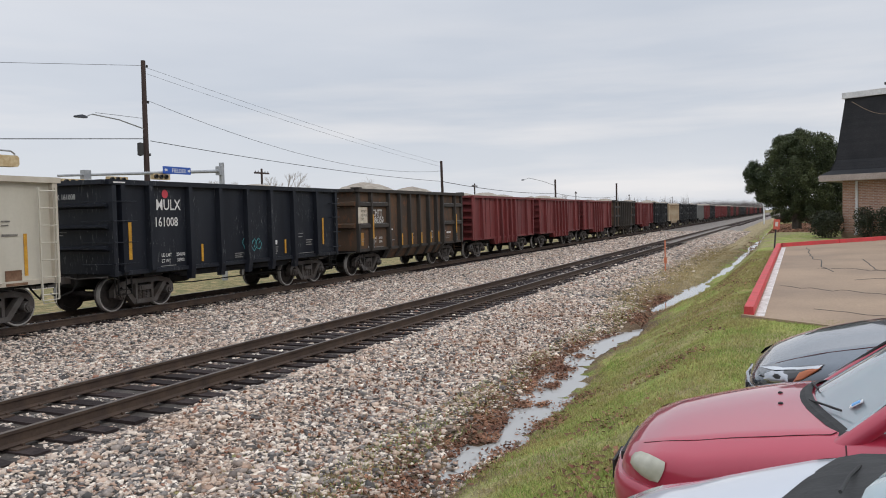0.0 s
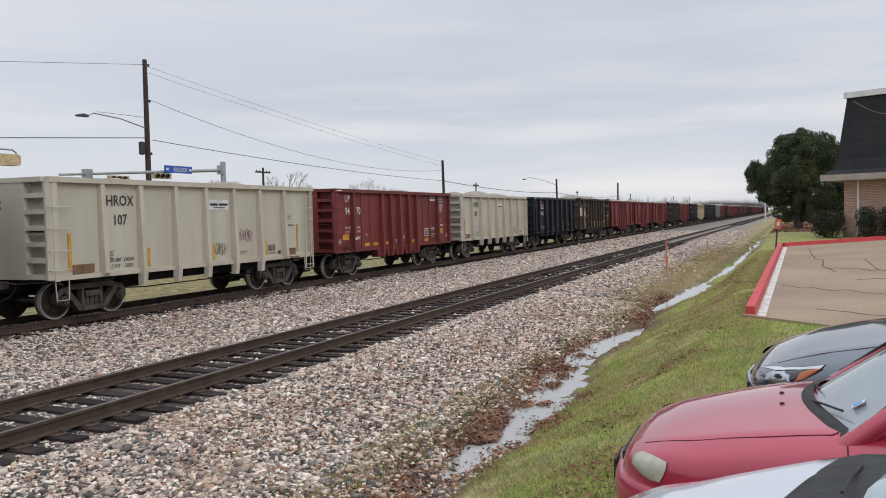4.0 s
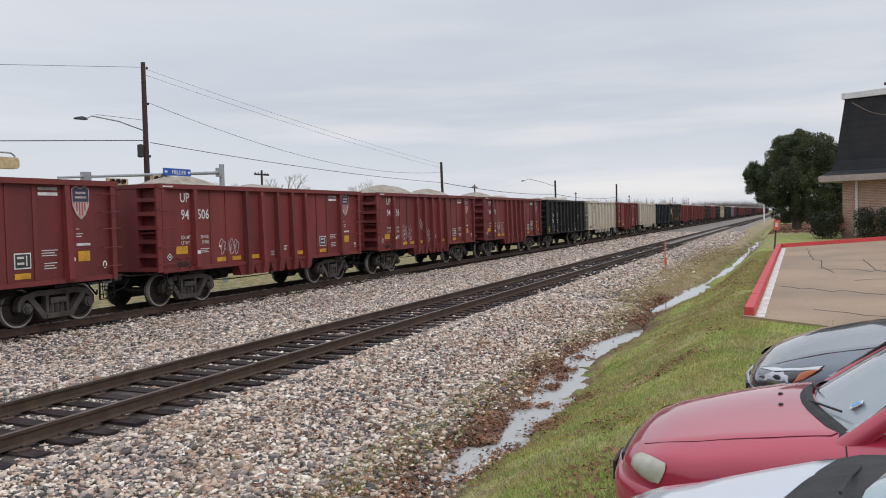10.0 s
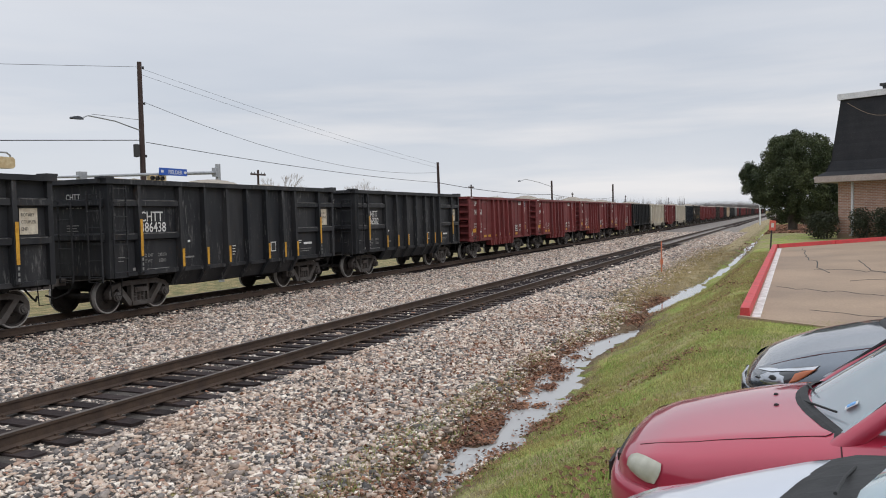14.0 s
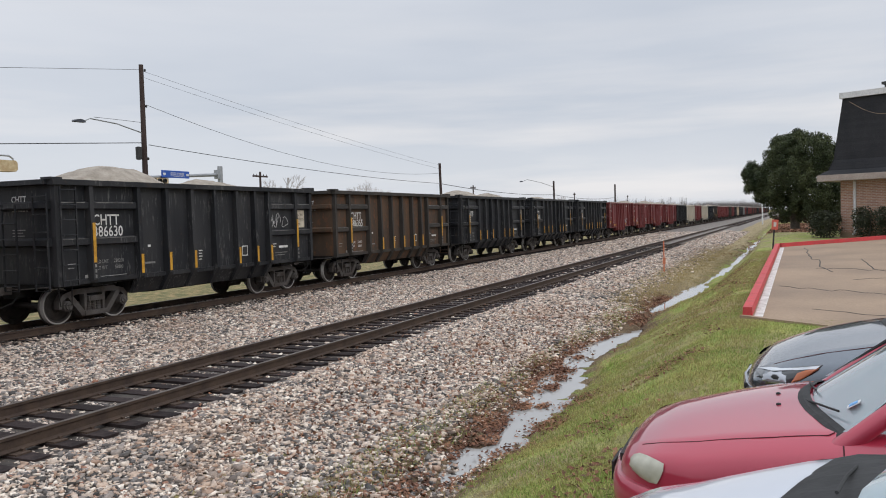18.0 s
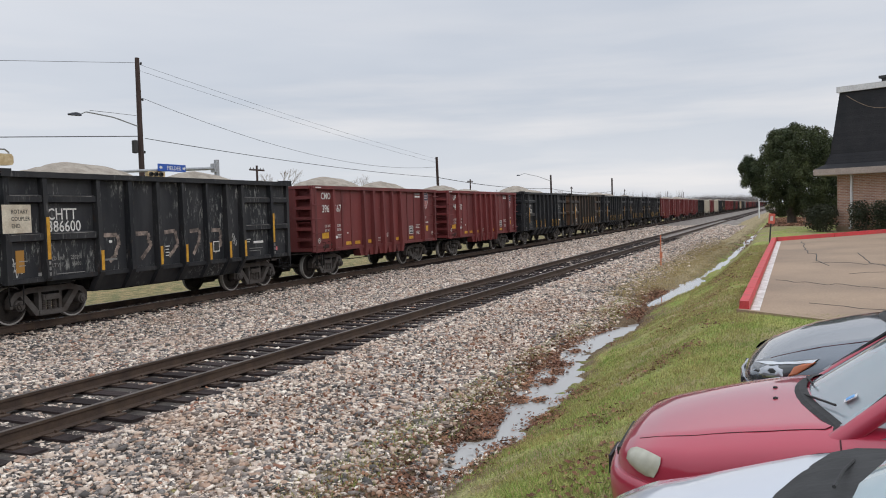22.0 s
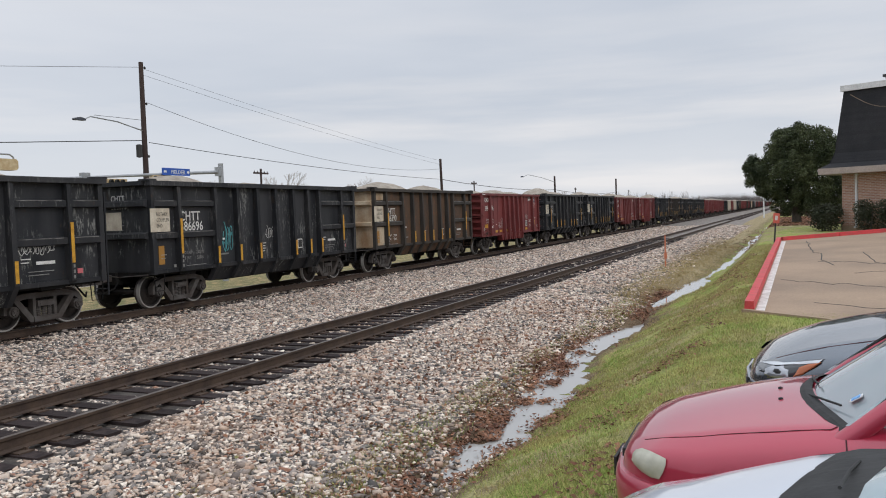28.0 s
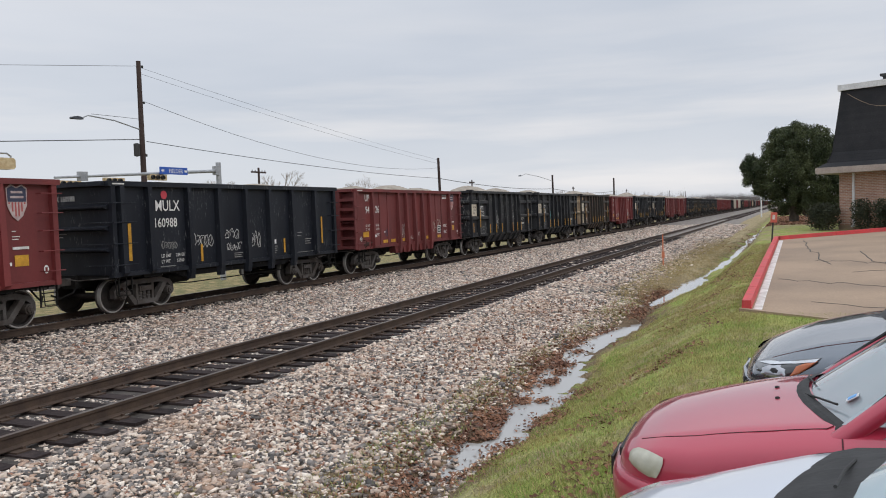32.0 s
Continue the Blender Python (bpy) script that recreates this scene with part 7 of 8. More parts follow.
wire((36.0, 34, 11.3), (-7.0, 34, 5.05), 0.0, 0.011)
wire((36.0, 34, 7.14), (-7.0, 34, 3.72), 0.0, 0.024)
wire((36.3, 34, 11.25), (78.9, 34, 8.0), 0.25, 0.008)
wire((36.3, 34, 10.9), (78.9, 34, 7.6), 0.25, 0.008)
wire((36.5, 34, 9.34), (78.9, 34, 7.15), 1.35, 0.013)
wire((36.5, 34, 7.06), (78.9, 34, 6.05), 0.28, 0.020)
wire((78.9, 34, 6.05), (123.9, 34, 5.6), 0.4, 0.032)
wire((123.9, 34, 5.6), (172.5, 34, 5.8), 0.5, 0.032)

# signal mast with its arm, street-name sign and signal heads
mast = thing("traffic_signal_mast", None, "galvanised traffic signal mast with a long arm over the road", "traffic signal", Matrix.Translation((34.0, 27, -0.6)))
part("mast_pole", Shape().tube((0, 0, -0.3), (0, 0, 5.95), 0.15, 0.13, 12).mesh("mast_pole", M_GALV, smooth=True), mast)
part("mast_arm", Shape().tube((0, 0, 5.52), (-10.2, 0, 4.9), 0.09, 0.05, 10).mesh("mast_arm", M_GALV, smooth=True), mast)
part("arm_flange", Shape().box(-0.34, -0.12, -0.12, 0.12, 5.3, 5.75).mesh("arm_flange", M_GALV), mast)
sgn = part("street_sign", Shape().box(-4.42, -2.54, -0.16, -0.13, 5.22, 5.56).mesh("street_sign", M_SIGNBLUE), mast, "blue street-name sign with white letters")
part("lettering", text_mesh("lettering", "FIELDER", 0.27, M_TRIM), sgn, at=(-3.84, -0.165, 5.29))
for x, g in ((-4.34, -1), (-2.64, 1)):
    part("sign_arrow", Shape().prism([(0, 0.05), (0.12, 0.05), (0.12, 0.09), (0.2, 0.0), (0.12, -0.09), (0.12, -0.05), (0, -0.05)], "y", -0.004, 0).mesh("sign_arrow", M_TRIM), sgn, at=pose(x + (0.2 if g < 0 else -0.12), -0.162, 5.39, 0, 0, 180 if g < 0 else 0))
part("camera_box", Shape().box(-8.98, -8.62, -0.12, 0.12, 4.80, 5.18).mesh("camera_box", M_GALV), mast)
for x, sz in ((-9.5, 4.66), (-7.1, 4.84), (-4.45, 5.06)):
    sh = part("signal_head", Shape().box(x - 0.55, x + 0.55, -0.09, 0.09, sz - 0.13, sz + 0.13).mesh("signal_head", M_SIGNALTAN), mast, "yellow horizontal signal head", at=(0, 0, 0.0))
    for k in (-0.4, 0.0, 0.4):
        hood = Shape().lathe([(0.08, 0.0), (0.10, -0.02), (0.10, -0.12), (0.09, -0.12), (0.082, -0.03)], "y", 12)
        part("signal_visor", hood.mesh("signal_visor", M_POST), sh, at=(x + k * 0.8 - 0.1, -0.09, sz))
        part("signal_lens", Shape().lathe([(0.02, -0.03), (0.08, -0.02), (0.08, 0.0)], "y", 12).mesh("signal_lens", M_GLASSDARK), sh, at=(x + k * 0.8 - 0.1, -0.095, sz))
near_head = thing("traffic_signal", None, "faded tan signal housing hung from an arm", "traffic signal", Matrix.Translation((21.2, 27, 4.55)))
part("housing", Shape().prism([(-1.6, 0.0), (-1.6, 0.42), (0.62, 0.42), (0.70, 0.34), (0.70, 0.08), (0.62, 0.0)], "y", -0.2, 0.2).mesh("housing", M_SIGNALTAN), near_head)
part("bracket", Shape().path([Vector((-1.6, 0, 0.62)), Vector((0.5, 0, 0.60)), Vector((0.66, 0, 0.5)), Vector((0.66, 0, 0.3))], 0.035, 8).mesh("bracket", M_GALV), near_head)
part("arm", Shape().tube((-12, 0, 0.70), (-1.5, 0, 0.62), 0.09, 0.06, 8).mesh("arm", M_GALV), near_head)
part("arm_pole", Shape().tube((-12, 0, -5.6), (-12, 0, 1.1), 0.15, 0.13, 10).mesh("arm_pole", M_GALV), near_head)


def bare_tree(x, y, height, seed):
    rng = random.Random(seed)
    t = thing("bare_tree", None, "leafless grey winter tree beyond the road", "tree", Matrix.Translation((x, y, -0.7)), group="bare winter trees")
    trunk, twigs = Shape(), Shape()

    def grow(p, d, length, r, level):
        q = p + d * length
        (trunk if level < 2 else twigs).tube(p, q, r, r * 0.62, 6 if level < 2 else 4, caps=False)
        if level >= 5:
            return
        for k in range(3 if level < 4 else 3):
            nd = (d + Vector((rng.uniform(-0.75, 0.75), rng.uniform(-0.75, 0.75), rng.uniform(-0.1, 0.55)))).normalized()
            grow(q, nd, length * rng.uniform(0.58, 0.82), r * 0.62, level + 1)
    grow(Vector((0, 0, -0.3)), Vector((0.02, 0, 1)), height * 0.26, height * 0.014, 0)
    part("trunk", trunk.mesh("trunk", M_TWIG), t)
    tagged(part("twigs", twigs.mesh("twigs", M_TWIG), t), kind="stuff")


for x, y, h, sd in ((190, 150, 21, 1), (219, 150, 25, 2), (232, 152, 20, 3), (272, 150, 22, 4), (290, 150, 19, 5), (172, 140, 16, 6), (430, 150, 20, 7), (640, 170, 24, 8)):
    bare_tree(x, y, h, sd)


def woods(name, x0, x1, y0, y1, n, h0, h1, seed, label):
    """A far belt of leafless wood: many thin upright clumps of uneven height."""
    rng = np.random.default_rng(seed)
    k = n
    px, py, h = rng.uniform(x0, x1, k), rng.uniform(y0, y1, k), rng.uniform(h0, h1, k)
    h *= 0.75 + 0.4 * np.sin(px * 0.021) * np.sin(px * 0.0063 + 1)
    tri = []
    for a in range(16):
        # slivers that fan out of each stem, and short twigs across them
        w = rng.uniform(0.3, 0.9, k)
        lean, zc = rng.normal(0, 0.22, k) * h, h * rng.uniform(0.45, 1.0, k)
        z0 = zc * rng.uniform(0.0, 0.6, k)
        f0 = z0 / zc * 0.6
        tri.append(np.stack([np.stack([px + lean * f0 - w, py, z0 - 0.8], 1), np.stack([px + lean * f0 + w, py, z0 - 0.8], 1), np.stack([px + lean, py + lean * 0.5, zc], 1)], 1).reshape(-1, 3))
    thing(name, raw_mesh(name, np.concatenate(tri), 3, M_WOODS), label, "trees", kind="stuff")


woods("far_woods", 420, 1500, 60, 150, 2600, 8, 13, 4, "far belt of grey leafless woods along the railway")
woods("far_woods", 700, 1000, 26, 92, 1500, 11, 17, 14, "grey leafless wood at the end of the track")
woods("far_woods", 300, 1200, -60, -10, 1800, 7, 12, 5, "far belt of grey leafless woods behind the oak")
woods("far_woods", 90, 420, 190, 230, 1500, 5, 9, 6, "low grey leafless woods far beyond the road")
woods("far_woods", 90, 260, -45, -14, 900, 4, 8, 7, "dark winter scrub behind the oak")


def shrub(x, y, w, h, seed, label):
    t = thing("shrub", None, label, "shrub", Matrix.Translation((x, y, ground_z(x, y))), group="trackside scrub")
    rng = random.Random(seed)
    blobs = [((rng.uniform(-w, w) * 0.6, rng.uniform(-w, w) * 0.6, h * rng.uniform(0.25, 0.8)), (w * rng.uniform(0.3, 0.5), w * rng.uniform(0.3, 0.5), h * rng.uniform(0.2, 0.35))) for _ in range(9)]
    tagged(part("foliage", leaf_cloud("foliage", M_SCRUB, blobs, 1500, 0.11, seed), t), kind="stuff")
    part("stem", Shape().tube((0, 0, -0.2), (0.1, 0.1, h * 0.6), 0.06, 0.02, 6).mesh("stem", M_TWIG), t)


M_SCRUB = mat("dark_winter_scrub", (0.055, 0.045, 0.032), (0.085, 0.065, 0.045), 0.9, scale=1.0, fine=6, bump=0.0, island=0.5)
random.seed(31)
for k in range(16):
    shrub(72 + k * 5.5, random.uniform(-5.5, 0.4), random.uniform(1.3, 2.4), random.uniform(1.0, 2.0), 60 + k, "low brown leafless scrub behind the oak")


# ---- loose ballast stones, grass and fallen leaves ----
def stone_material():
    m = bpy.data.materials.new("mixed_ballast_stone")
    m.use_nodes = True
    n, l = m.node_tree.nodes, m.node_tree.links
    b = n["Principled BSDF"]
    g = n.new("ShaderNodeNewGeometry")
    r = n.new("ShaderNodeValToRGB")
    e = r.color_ramp.elements
    r.color_ramp.interpolation = "CONSTANT"
    tones = [(0.0, (0.33, 0.28, 0.245)), (0.14, (0.60, 0.49, 0.405)), (0.28, (0.115, 0.103, 0.096)), (0.39, (0.76, 0.645, 0.54)), (0.51, (0.45, 0.31, 0.23)), (0.59, (0.22, 0.20, 0.185)), (0.71, (0.57, 0.43, 0.335)), (0.81, (0.07, 0.064, 0.06)), (0.88, (0.88, 0.78, 0.67)), (0.965, (0.32, 0.165, 0.11))]
    e[0].position, e[0].color = tones[0][0], (*tones[0][1], 1)
    e[1].position, e[1].color = tones[1][0], (*tones[1][1], 1)
    for p, c in tones[2:]:
        q = e.new(p)
        q.color = (*c, 1)
    l.new(g.outputs["Random Per Island"], r.inputs[0])
    co = n.new("ShaderNodeTexCoord")
    t = n.new("ShaderNodeTexNoise")
    t.inputs["Scale"].default_value, t.inputs["Detail"].default_value = 30.0, 4.0
    broad = n.new("ShaderNodeTexNoise")
    broad.inputs["Scale"].default_value = 0.7
    l.new(co.outputs["Object"], t.inputs["Vector"])
    l.new(co.outputs["Object"], broad.inputs["Vector"])
    v = n.new("ShaderNodeMapRange")
    v.inputs[1].default_value, v.inputs[2].default_value, v.inputs[3].default_value, v.inputs[4].default_value = 0.3, 0.7, 0.75, 1.2
    l.new(t.outputs[0], v.inputs[0])
    h = n.new("ShaderNodeHueSaturation")
    l.new(v.outputs[0], h.inputs["Value"])
    l.new(r.outputs[0], h.inputs["Color"])
    # patches of rusty dust
    dust = n.new("ShaderNodeMix")
    dust.data_type = "RGBA"
    dust.inputs[7].default_value = (0.40, 0.25, 0.16, 1)
    dr = n.new("ShaderNodeMapRange")
    dr.inputs[1].default_value, dr.inputs[2].default_value, dr.inputs[4].default_value = 0.52, 0.75, 0.4
    l.new(broad.outputs[0], dr.inputs[0])
    l.new(dr.outputs[0], dust.inputs[0])
    l.new(h.outputs[0], dust.inputs[6])
    l.new(dust.outputs[2], b.inputs["Base Color"])
    b.inputs["Roughness"].default_value = 0.85
    return m


M_STONES = stone_material()
CUBE_V = np.array([(x, y, z) for z in (-1, 1) for y in (-1, 1) for x in (-1, 1)], dtype=float) * 0.72
CUBE_F = np.array([(0, 2, 3), (0, 3, 1), (4, 5, 7), (4, 7, 6), (0, 1, 5), (0, 5, 4), (2, 6, 7), (2, 7, 3), (0, 4, 6), (0, 6, 2), (1, 3, 7), (1, 7, 5)])


def tri_mesh(name, verts, faces, m):
    me = bpy.data.meshes.new(name)
    me.vertices.add(len(verts))
    me.vertices.foreach_set("co", np.asarray(verts, dtype=np.float32).ravel())
    me.loops.add(faces.size)
    me.loops.foreach_set("vertex_index", faces.astype(np.int32).ravel())
    me.polygons.add(len(faces))
    me.polygons.foreach_set("loop_start", np.arange(len(faces), dtype=np.int32) * 3)
    me.materials.append(m)
    me.update(calc_edges=True)
    return me


bed_near, bed_far = ballast_profile(NEAR_C, -0.70, -0.34), ballast_profile(FAR_C, -0.34, -0.95)


def surface(x, y):
    z = ground_z(x, y)
    if NEAR_C - 4.6 < y < NEAR_C + 4.6:
        z = max(z, bed_near(x, y))
    if FAR_C - 4.6 < y < FAR_C + 4.6:
        z = max(z, bed_far(x, y))
    return z


def stones(name, x0, x1, y0, y1, per, size, seed, label, clear=None, fade=None):
    rng = np.random.default_rng(seed)
    n = int((x1 - x0) * (y1 - y0) * per)
    px, py = rng.uniform(x0, x1, n), rng.uniform(y0, y1, n)
    keep = px > py * 0.70 - 0.8
    if fade:
        keep &= rng.uniform(0, 1, n) < np.interp(py, fade[0], fade[1])
    on_tie = (np.abs(px[:, None] - np.array(TIES)[None, :]).min(1) < 0.145) & (np.abs(py - NEAR_C) < 1.36)
    under_rail = np.abs(np.abs(py - NEAR_C) - GAUGE / 2) < 0.08
    keep &= ~on_tie & ~under_rail
    px, py = px[keep], py[keep]
    n = len(px)
    pz = np.array([surface(a, b) for a, b in zip(px.tolist(), py.tolist())])
    pz -= 0.02 * (np.abs(py - NEAR_C) < 1.33)
    variants = []
    for k in range(40):
        vv = (CUBE_V + rng.uniform(-0.42, 0.42, (8, 3))) * np.array([1.25, rng.uniform(0.6, 0.95), rng.uniform(0.38, 0.7)])
        variants.append(vv)
    vv = np.array(variants)[rng.integers(0, 40, n)]
    sc = size * rng.uniform(0.55, 1.0, (n, 1, 1)) * (1 + 0.7 * (rng.uniform(0, 1, (n, 1, 1)) > 0.93))
    ang, tilt = rng.uniform(0, 6.28, n), rng.uniform(-0.9, 0.9, n)
    vv = vv * sc
    c, s = np.cos(tilt)[:, None], np.sin(tilt)[:, None]
    y2, z2 = vv[:, :, 1] * c - vv[:, :, 2] * s, vv[:, :, 1] * s + vv[:, :, 2] * c
    c, s = np.cos(ang)[:, None], np.sin(ang)[:, None]
    x3, y3 = vv[:, :, 0] * c - y2 * s, vv[:, :, 0] * s + y2 * c
    pts = np.stack([x3 + px[:, None], y3 + py[:, None], z2 + (pz + sc[:, 0, 0] * rng.uniform(-0.1, 0.45, n))[:, None]], 2).reshape(-1, 3)
    faces = (CUBE_F[None] + (np.arange(n) * 8)[:, None, None]).reshape(-1, 3)
    return thing(name, tri_mesh(name, pts, faces, M_STONES), label, "gravel", kind="stuff")


stones("ballast_stones", 3.5, 26, 3.95, 7.75, 880, 0.035, 1, "loose grey, white and buff ballast stones on the near slope", fade=((3.95, 4.3, 4.8, 5.3), (0.12, 0.4, 0.75, 1.0)))
stones("ballast_stones", 5, 9.4, 3.1, 4.1, 260, 0.034, 41, "stones and muck at the dry end of the ditch")
stones("ballast_stones", 5, 30, 7.65, 10.3, 480, 0.033, 2, "ballast stones between the ties of the empty track")
stones("ballast_stones", 7, 40, 10.3, 15.9, 380, 0.034, 3, "ballast stones between the two tracks")
stones("ballast_stones", 26, 64, 4.2, 8.0, 260, 0.043, 4, "ballast stones further along the near slope", fade=((4.4, 5.4, 6.4), (0.02, 0.3, 1.0)))
stones("ballast_stones", 40, 64, 10.2, 15.9, 200, 0.045, 6, "ballast stones further along between the tracks")
stones("ballast_stones", 30, 64, 7.8, 10.2, 130, 0.05, 7, "ballast stones further along the empty track")
stones("ballast_stones", 64, 110, 4.6, 8.0, 100, 0.056, 26, "ballast stones far along the near slope")
stones("ballast_stones", 64, 110, 10.2, 15.9, 90, 0.058, 27, "ballast stones far along between the tracks")
stones("ballast_stones", 11, 34, 15.9, 19.0, 90, 0.04, 5, "ballast stones under the train")


def blades(name, x0, x1, y0, y1, per, height, seed, m, label):
    rng = np.random.default_rng(seed)
    n = int((x1 - x0) * (y1 - y0) * per)
    px, py = rng.uniform(x0, x1, n), rng.uniform(y0, y1, n)
    clump = np.array([noise.noise((a * 0.9, b * 0.9, 4.0)) for a, b in zip(px.tolist(), py.tolist())])
    keep = (clump + rng.uniform(-0.4, 0.4, n) > -0.25)
    px, py, clump = px[keep], py[keep], clump[keep]
    pz = np.array([ground_z(a, b) for a, b in zip(px.tolist(), py.tolist())])
    ok = pz > WATER_Z + 0.02
    px, py, pz = px[ok], py[ok], pz[ok]
    n = len(px)
    a = rng.uniform(0, 6.28, n)
    w, h = rng.uniform(0.003, 0.006, n), height * rng.uniform(0.5, 1.2, n)
    lx, ly = rng.normal(0, 0.5, n) * h, rng.normal(0, 0.5, n) * h
    tri = np.stack([np.stack([px - np.cos(a) * w, py - np.sin(a) * w, pz - 0.01], 1), np.stack([px + np.cos(a) * w, py + np.sin(a) * w, pz - 0.01], 1), np.stack([px + lx, py + ly, pz + h], 1)], 1).reshape(-1, 3)
    return thing(name, raw_mesh(name, tri, 3, m), label, "grass", kind="stuff")


M_BLADE = mat("grass_blade", (0.235, 0.325, 0.070), (0.41, 0.375, 0.14), 0.8, scale=1.2, fine=10, bump=0.0, island=0.35)
M_STRAW = mat("dry_grass_blade", (0.44, 0.34, 0.17), (0.31, 0.24, 0.10), 0.85, scale=1.2, fine=10, bump=0.0, island=0.35)
blades("grass", 4.2, 16, 0.35, 3.2, 2400, 0.045, 8, M_BLADE, "short green winter lawn on the bank")
blades("grass", 8.7, 15, -2.5, 0.4, 1500, 0.045, 18, M_BLADE, "short winter lawn beside the car park")
blades("grass", 16, 34, 0.75, 3.1, 700, 0.06, 9, M_BLADE, "thin green grass further along the bank")
blades("dry_grass", 14, 34, 0.6, 2.4, 700, 0.05, 30, M_STRAW, "straw-coloured grass along the kerb")
blades("dry_grass", 5, 30, 0.5, 3.4, 620, 0.05, 10, M_STRAW, "straw-coloured dead grass in the lawn")
blades("dry_grass", 24, 60, 3.2, 5.4, 260, 0.10, 11, M_STRAW, "straw-coloured verge between ditch and ballast")

blades("dry_grass", 26, 70, 4.0, 6.0, 200, 0.10, 31, M_STRAW, "straw-coloured bank at the foot of the ballast")
blades("grass", 5, 26, 4.0, 4.9, 620, 0.075, 19, M_BLADE, "weedy tufts at the foot of the ballast")
M_DEADLEAF = mat("fallen_oak_leaf", (0.13, 0.052, 0.030), (0.27, 0.135, 0.075), 0.85, scale=2, fine=20, bump=0.0, island=0.5)


def fallen_leaves():
    rng = np.random.default_rng(12)
    n = 24000
    px = rng.uniform(5.5, 30, n)
    side = rng.uniform(0, 1, n)
    py = np.where(side < 0.74, np.interp(px, *zip(*EDGE_ROCK)) - 0.12 + np.abs(rng.normal(0, 0.30, n)), 1.7 + rng.normal(0, 0.28, n) + 0.35 * np.sin(px * 0.8))
    drift = np.array([noise.noise((a * 0.8, b * 0.9, 7.0)) for a, b in zip(px.tolist(), py.tolist())])
    keep = drift + rng.uniform(-0.35, 0.35, n) > np.where(side < 0.74, -0.02, 0.16)
    px, py = px[keep], py[keep]
    # heaps drifted against the puddle
    for cx, cy, r, k in ((15.0, 4.45, 0.36, 800), (15.1, 4.05, 0.22, 300), (13.6, 3.85, 0.12, 200), (12.1, 3.92, 0.16, 260), (10.9, 4.1, 0.3, 480), (9.4, 3.2, 0.3, 420), (10.9, 3.15, 0.3, 360), (12.4, 3.05, 0.3, 300), (8.2, 3.2, 0.35, 240),  (23.0, 4.0, 0.6, 700), (21.5, 4.5, 0.5, 500), (8.0, 3.9, 0.4, 260), (7.2, 4.3, 0.5, 220), (9.3, 4.6, 0.4, 160), (17.3, 4.5, 0.3, 320), (13.2, 4.25, 0.35, 380), (12.2, 3.6, 0.1, 90), (14.4, 3.9, 0.14, 150), (16.6, 4.1, 0.12, 110)):
        px, py = np.append(px, rng.normal(cx, r, k)), np.append(py, rng.normal(cy, r * 0.55, k))
    n = len(px)
    pz = np.array([max(surface(a, b), WATER_Z) for a, b in zip(px.tolist(), py.tolist())]) + rng.uniform(0.004, 0.035, n)
    a = rng.uniform(0, 6.28, n)
    ln, wd = rng.uniform(0.02, 0.045, n), rng.uniform(0.010, 0.022, n)
    c, s = np.cos(a), np.sin(a)
    up = rng.uniform(-0.02, 0.02, (n, 4))
    v = np.stack([np.stack([px - c * ln, py - s * ln, pz + up[:, 0]], 1), np.stack([px + s * wd, py - c * wd, pz + up[:, 1]], 1), np.stack([px + c * ln, py + s * ln, pz + up[:, 2]], 1), np.stack([px - s * wd, py + c * wd, pz + up[:, 3]], 1)], 1).reshape(-1, 3)
    thing("fallen_leaves", raw_mesh("fallen_leaves", v, 4, M_DEADLEAF), "brown fallen oak leaves drifted along the ditch", "leaves", kind="stuff")


fallen_leaves()

blades("dry_grass", 14, 60, 20.4, 27, 60, 0.14, 23, M_STRAW, "straw-coloured verge grass beyond the train")


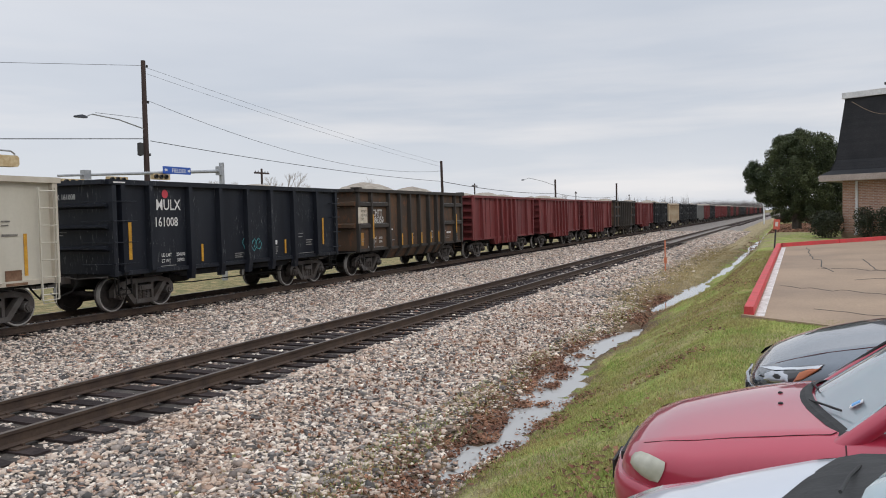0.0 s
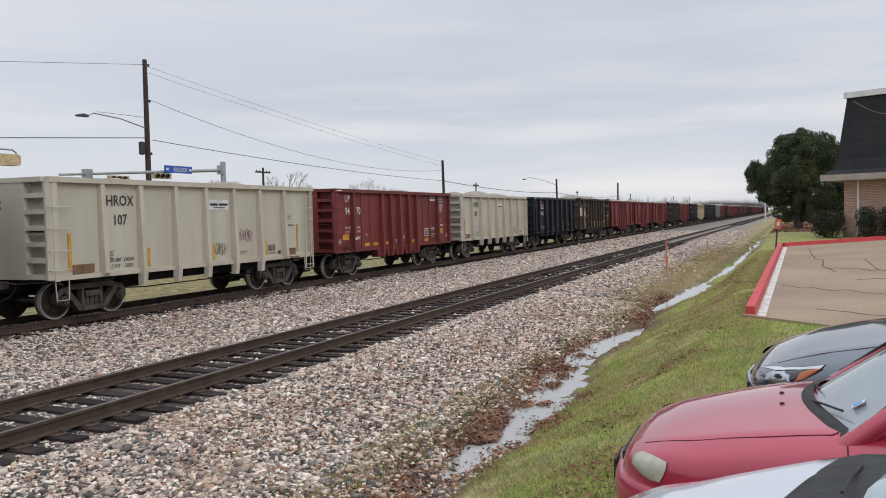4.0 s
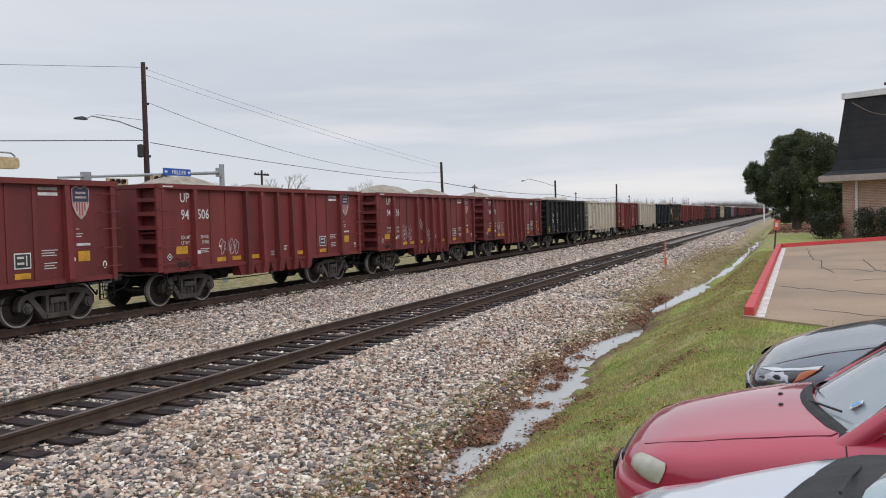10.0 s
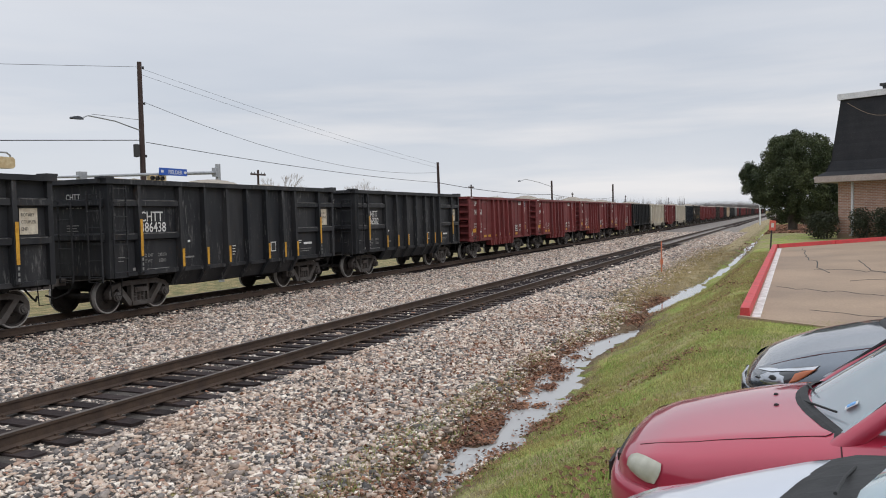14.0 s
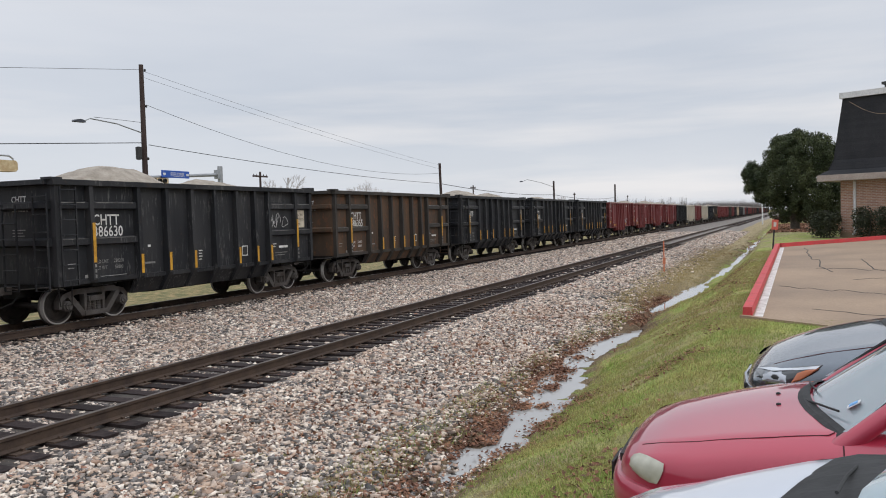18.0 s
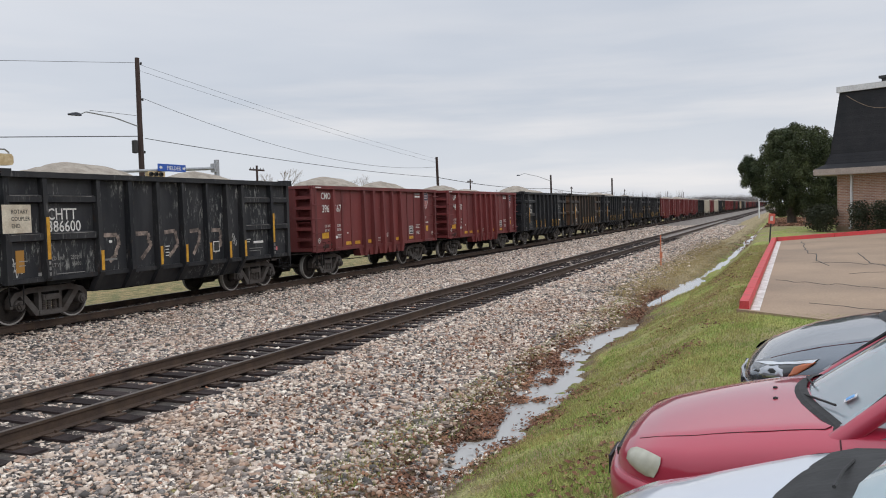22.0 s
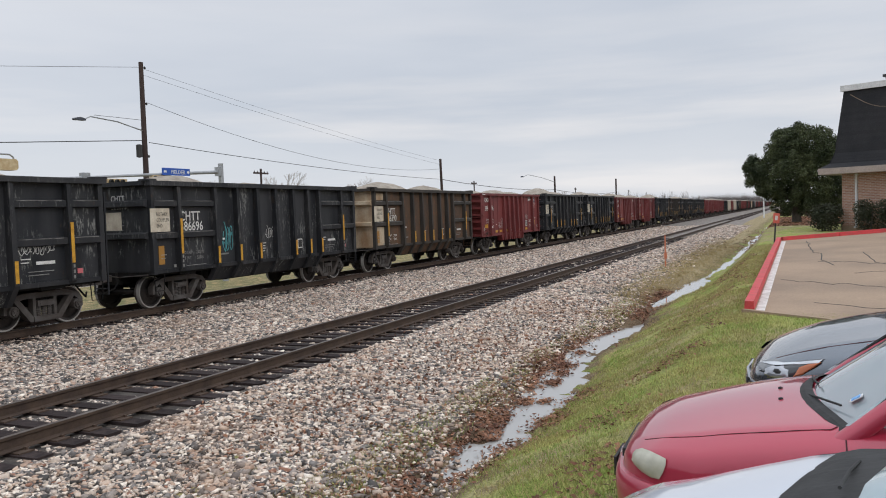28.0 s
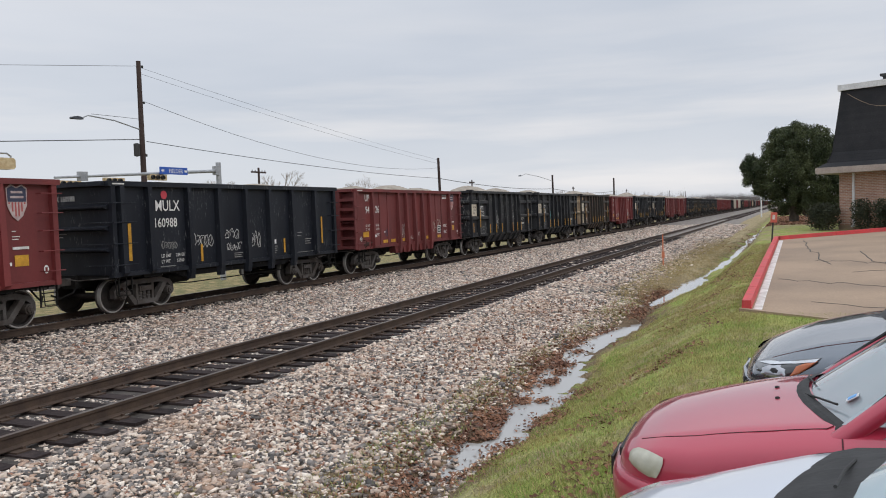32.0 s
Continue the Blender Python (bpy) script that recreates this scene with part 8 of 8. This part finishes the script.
def leaf_litter(x0, x1, y0, y1, n, size, seed, label):
    rng = np.random.default_rng(seed)
    px, py = rng.uniform(x0, x1, n), rng.normal((y0 + y1) / 2, (y1 - y0) / 3.4, n)
    pz = np.array([surface(a, b) for a, b in zip(px.tolist(), py.tolist())]) + rng.uniform(0.005, 0.05, n)
    a = rng.uniform(0, 6.28, n)
    c, s = np.cos(a) * size, np.sin(a) * size
    up = rng.uniform(-0.03, 0.05, (n, 4))
    v = np.stack([np.stack([px - c, py - s, pz + up[:, 0]], 1), np.stack([px + s * 0.5, py - c * 0.5, pz + up[:, 1]], 1), np.stack([px + c, py + s, pz + up[:, 2]], 1), np.stack([px - s * 0.5, py + c * 0.5, pz + up[:, 3]], 1)], 1).reshape(-1, 3)
    thing("fallen_leaves", raw_mesh("fallen_leaves", v, 4, M_DEADLEAF), label, "leaves", kind="stuff")


leaf_litter(52, 90, -4.0, 2.0, 16000, 0.075, 41, "brown leaf litter under the evergreen oak")
leaf_litter(8, 24, 4.4, 7.2, 1600, 0.035, 42, "scattered brown leaves among the ballast stones")


# ---- what moves ----
def travelled(t):
    """Metres that the train has gone after t seconds; it gathers a little speed."""
    slack = lerp([(0, -0.15), (2.5, 0.08), (6, 0.26), (8, 0.28), (10, 0.32), (14, 0.28), (16, 0.25), (18, 0.17), (20, 0.25), (22, 0.33), (24, 0.32), (26, 0.22), (28, 0.07), (30, -0.07), (32, -0.25)], t)
    return 8.98 * t + 0.00525 * t * t + slack


def motions():
    for ob, i in MOVING:
        walk(ob, [(t, Matrix.Translation((place_on_train(i) + travelled(t), FAR_C, 0))) for t in span(0, 32, 16)])
    for w, i in ROLLING:
        base = w.matrix_basis.translation.copy()
        # it turns while the car is near enough to tell, a sixth of a turn a row
        near = [k / 15 for k in range(481) if 4 < place_on_train(i) + travelled(k / 15) < 75]
        if len(near) < 2:
            continue
        rows = [(t, Matrix.Translation(base) @ Matrix.Rotation(travelled(t) / 0.457, 4, "Y")) for t in near]
        if near[0] > 0:
            rows.insert(0, (0.0, rows[0][1]))
        if near[-1] < 32:
            rows.append((32.0, rows[-1][1]))
        walk(w, rows)


motions()
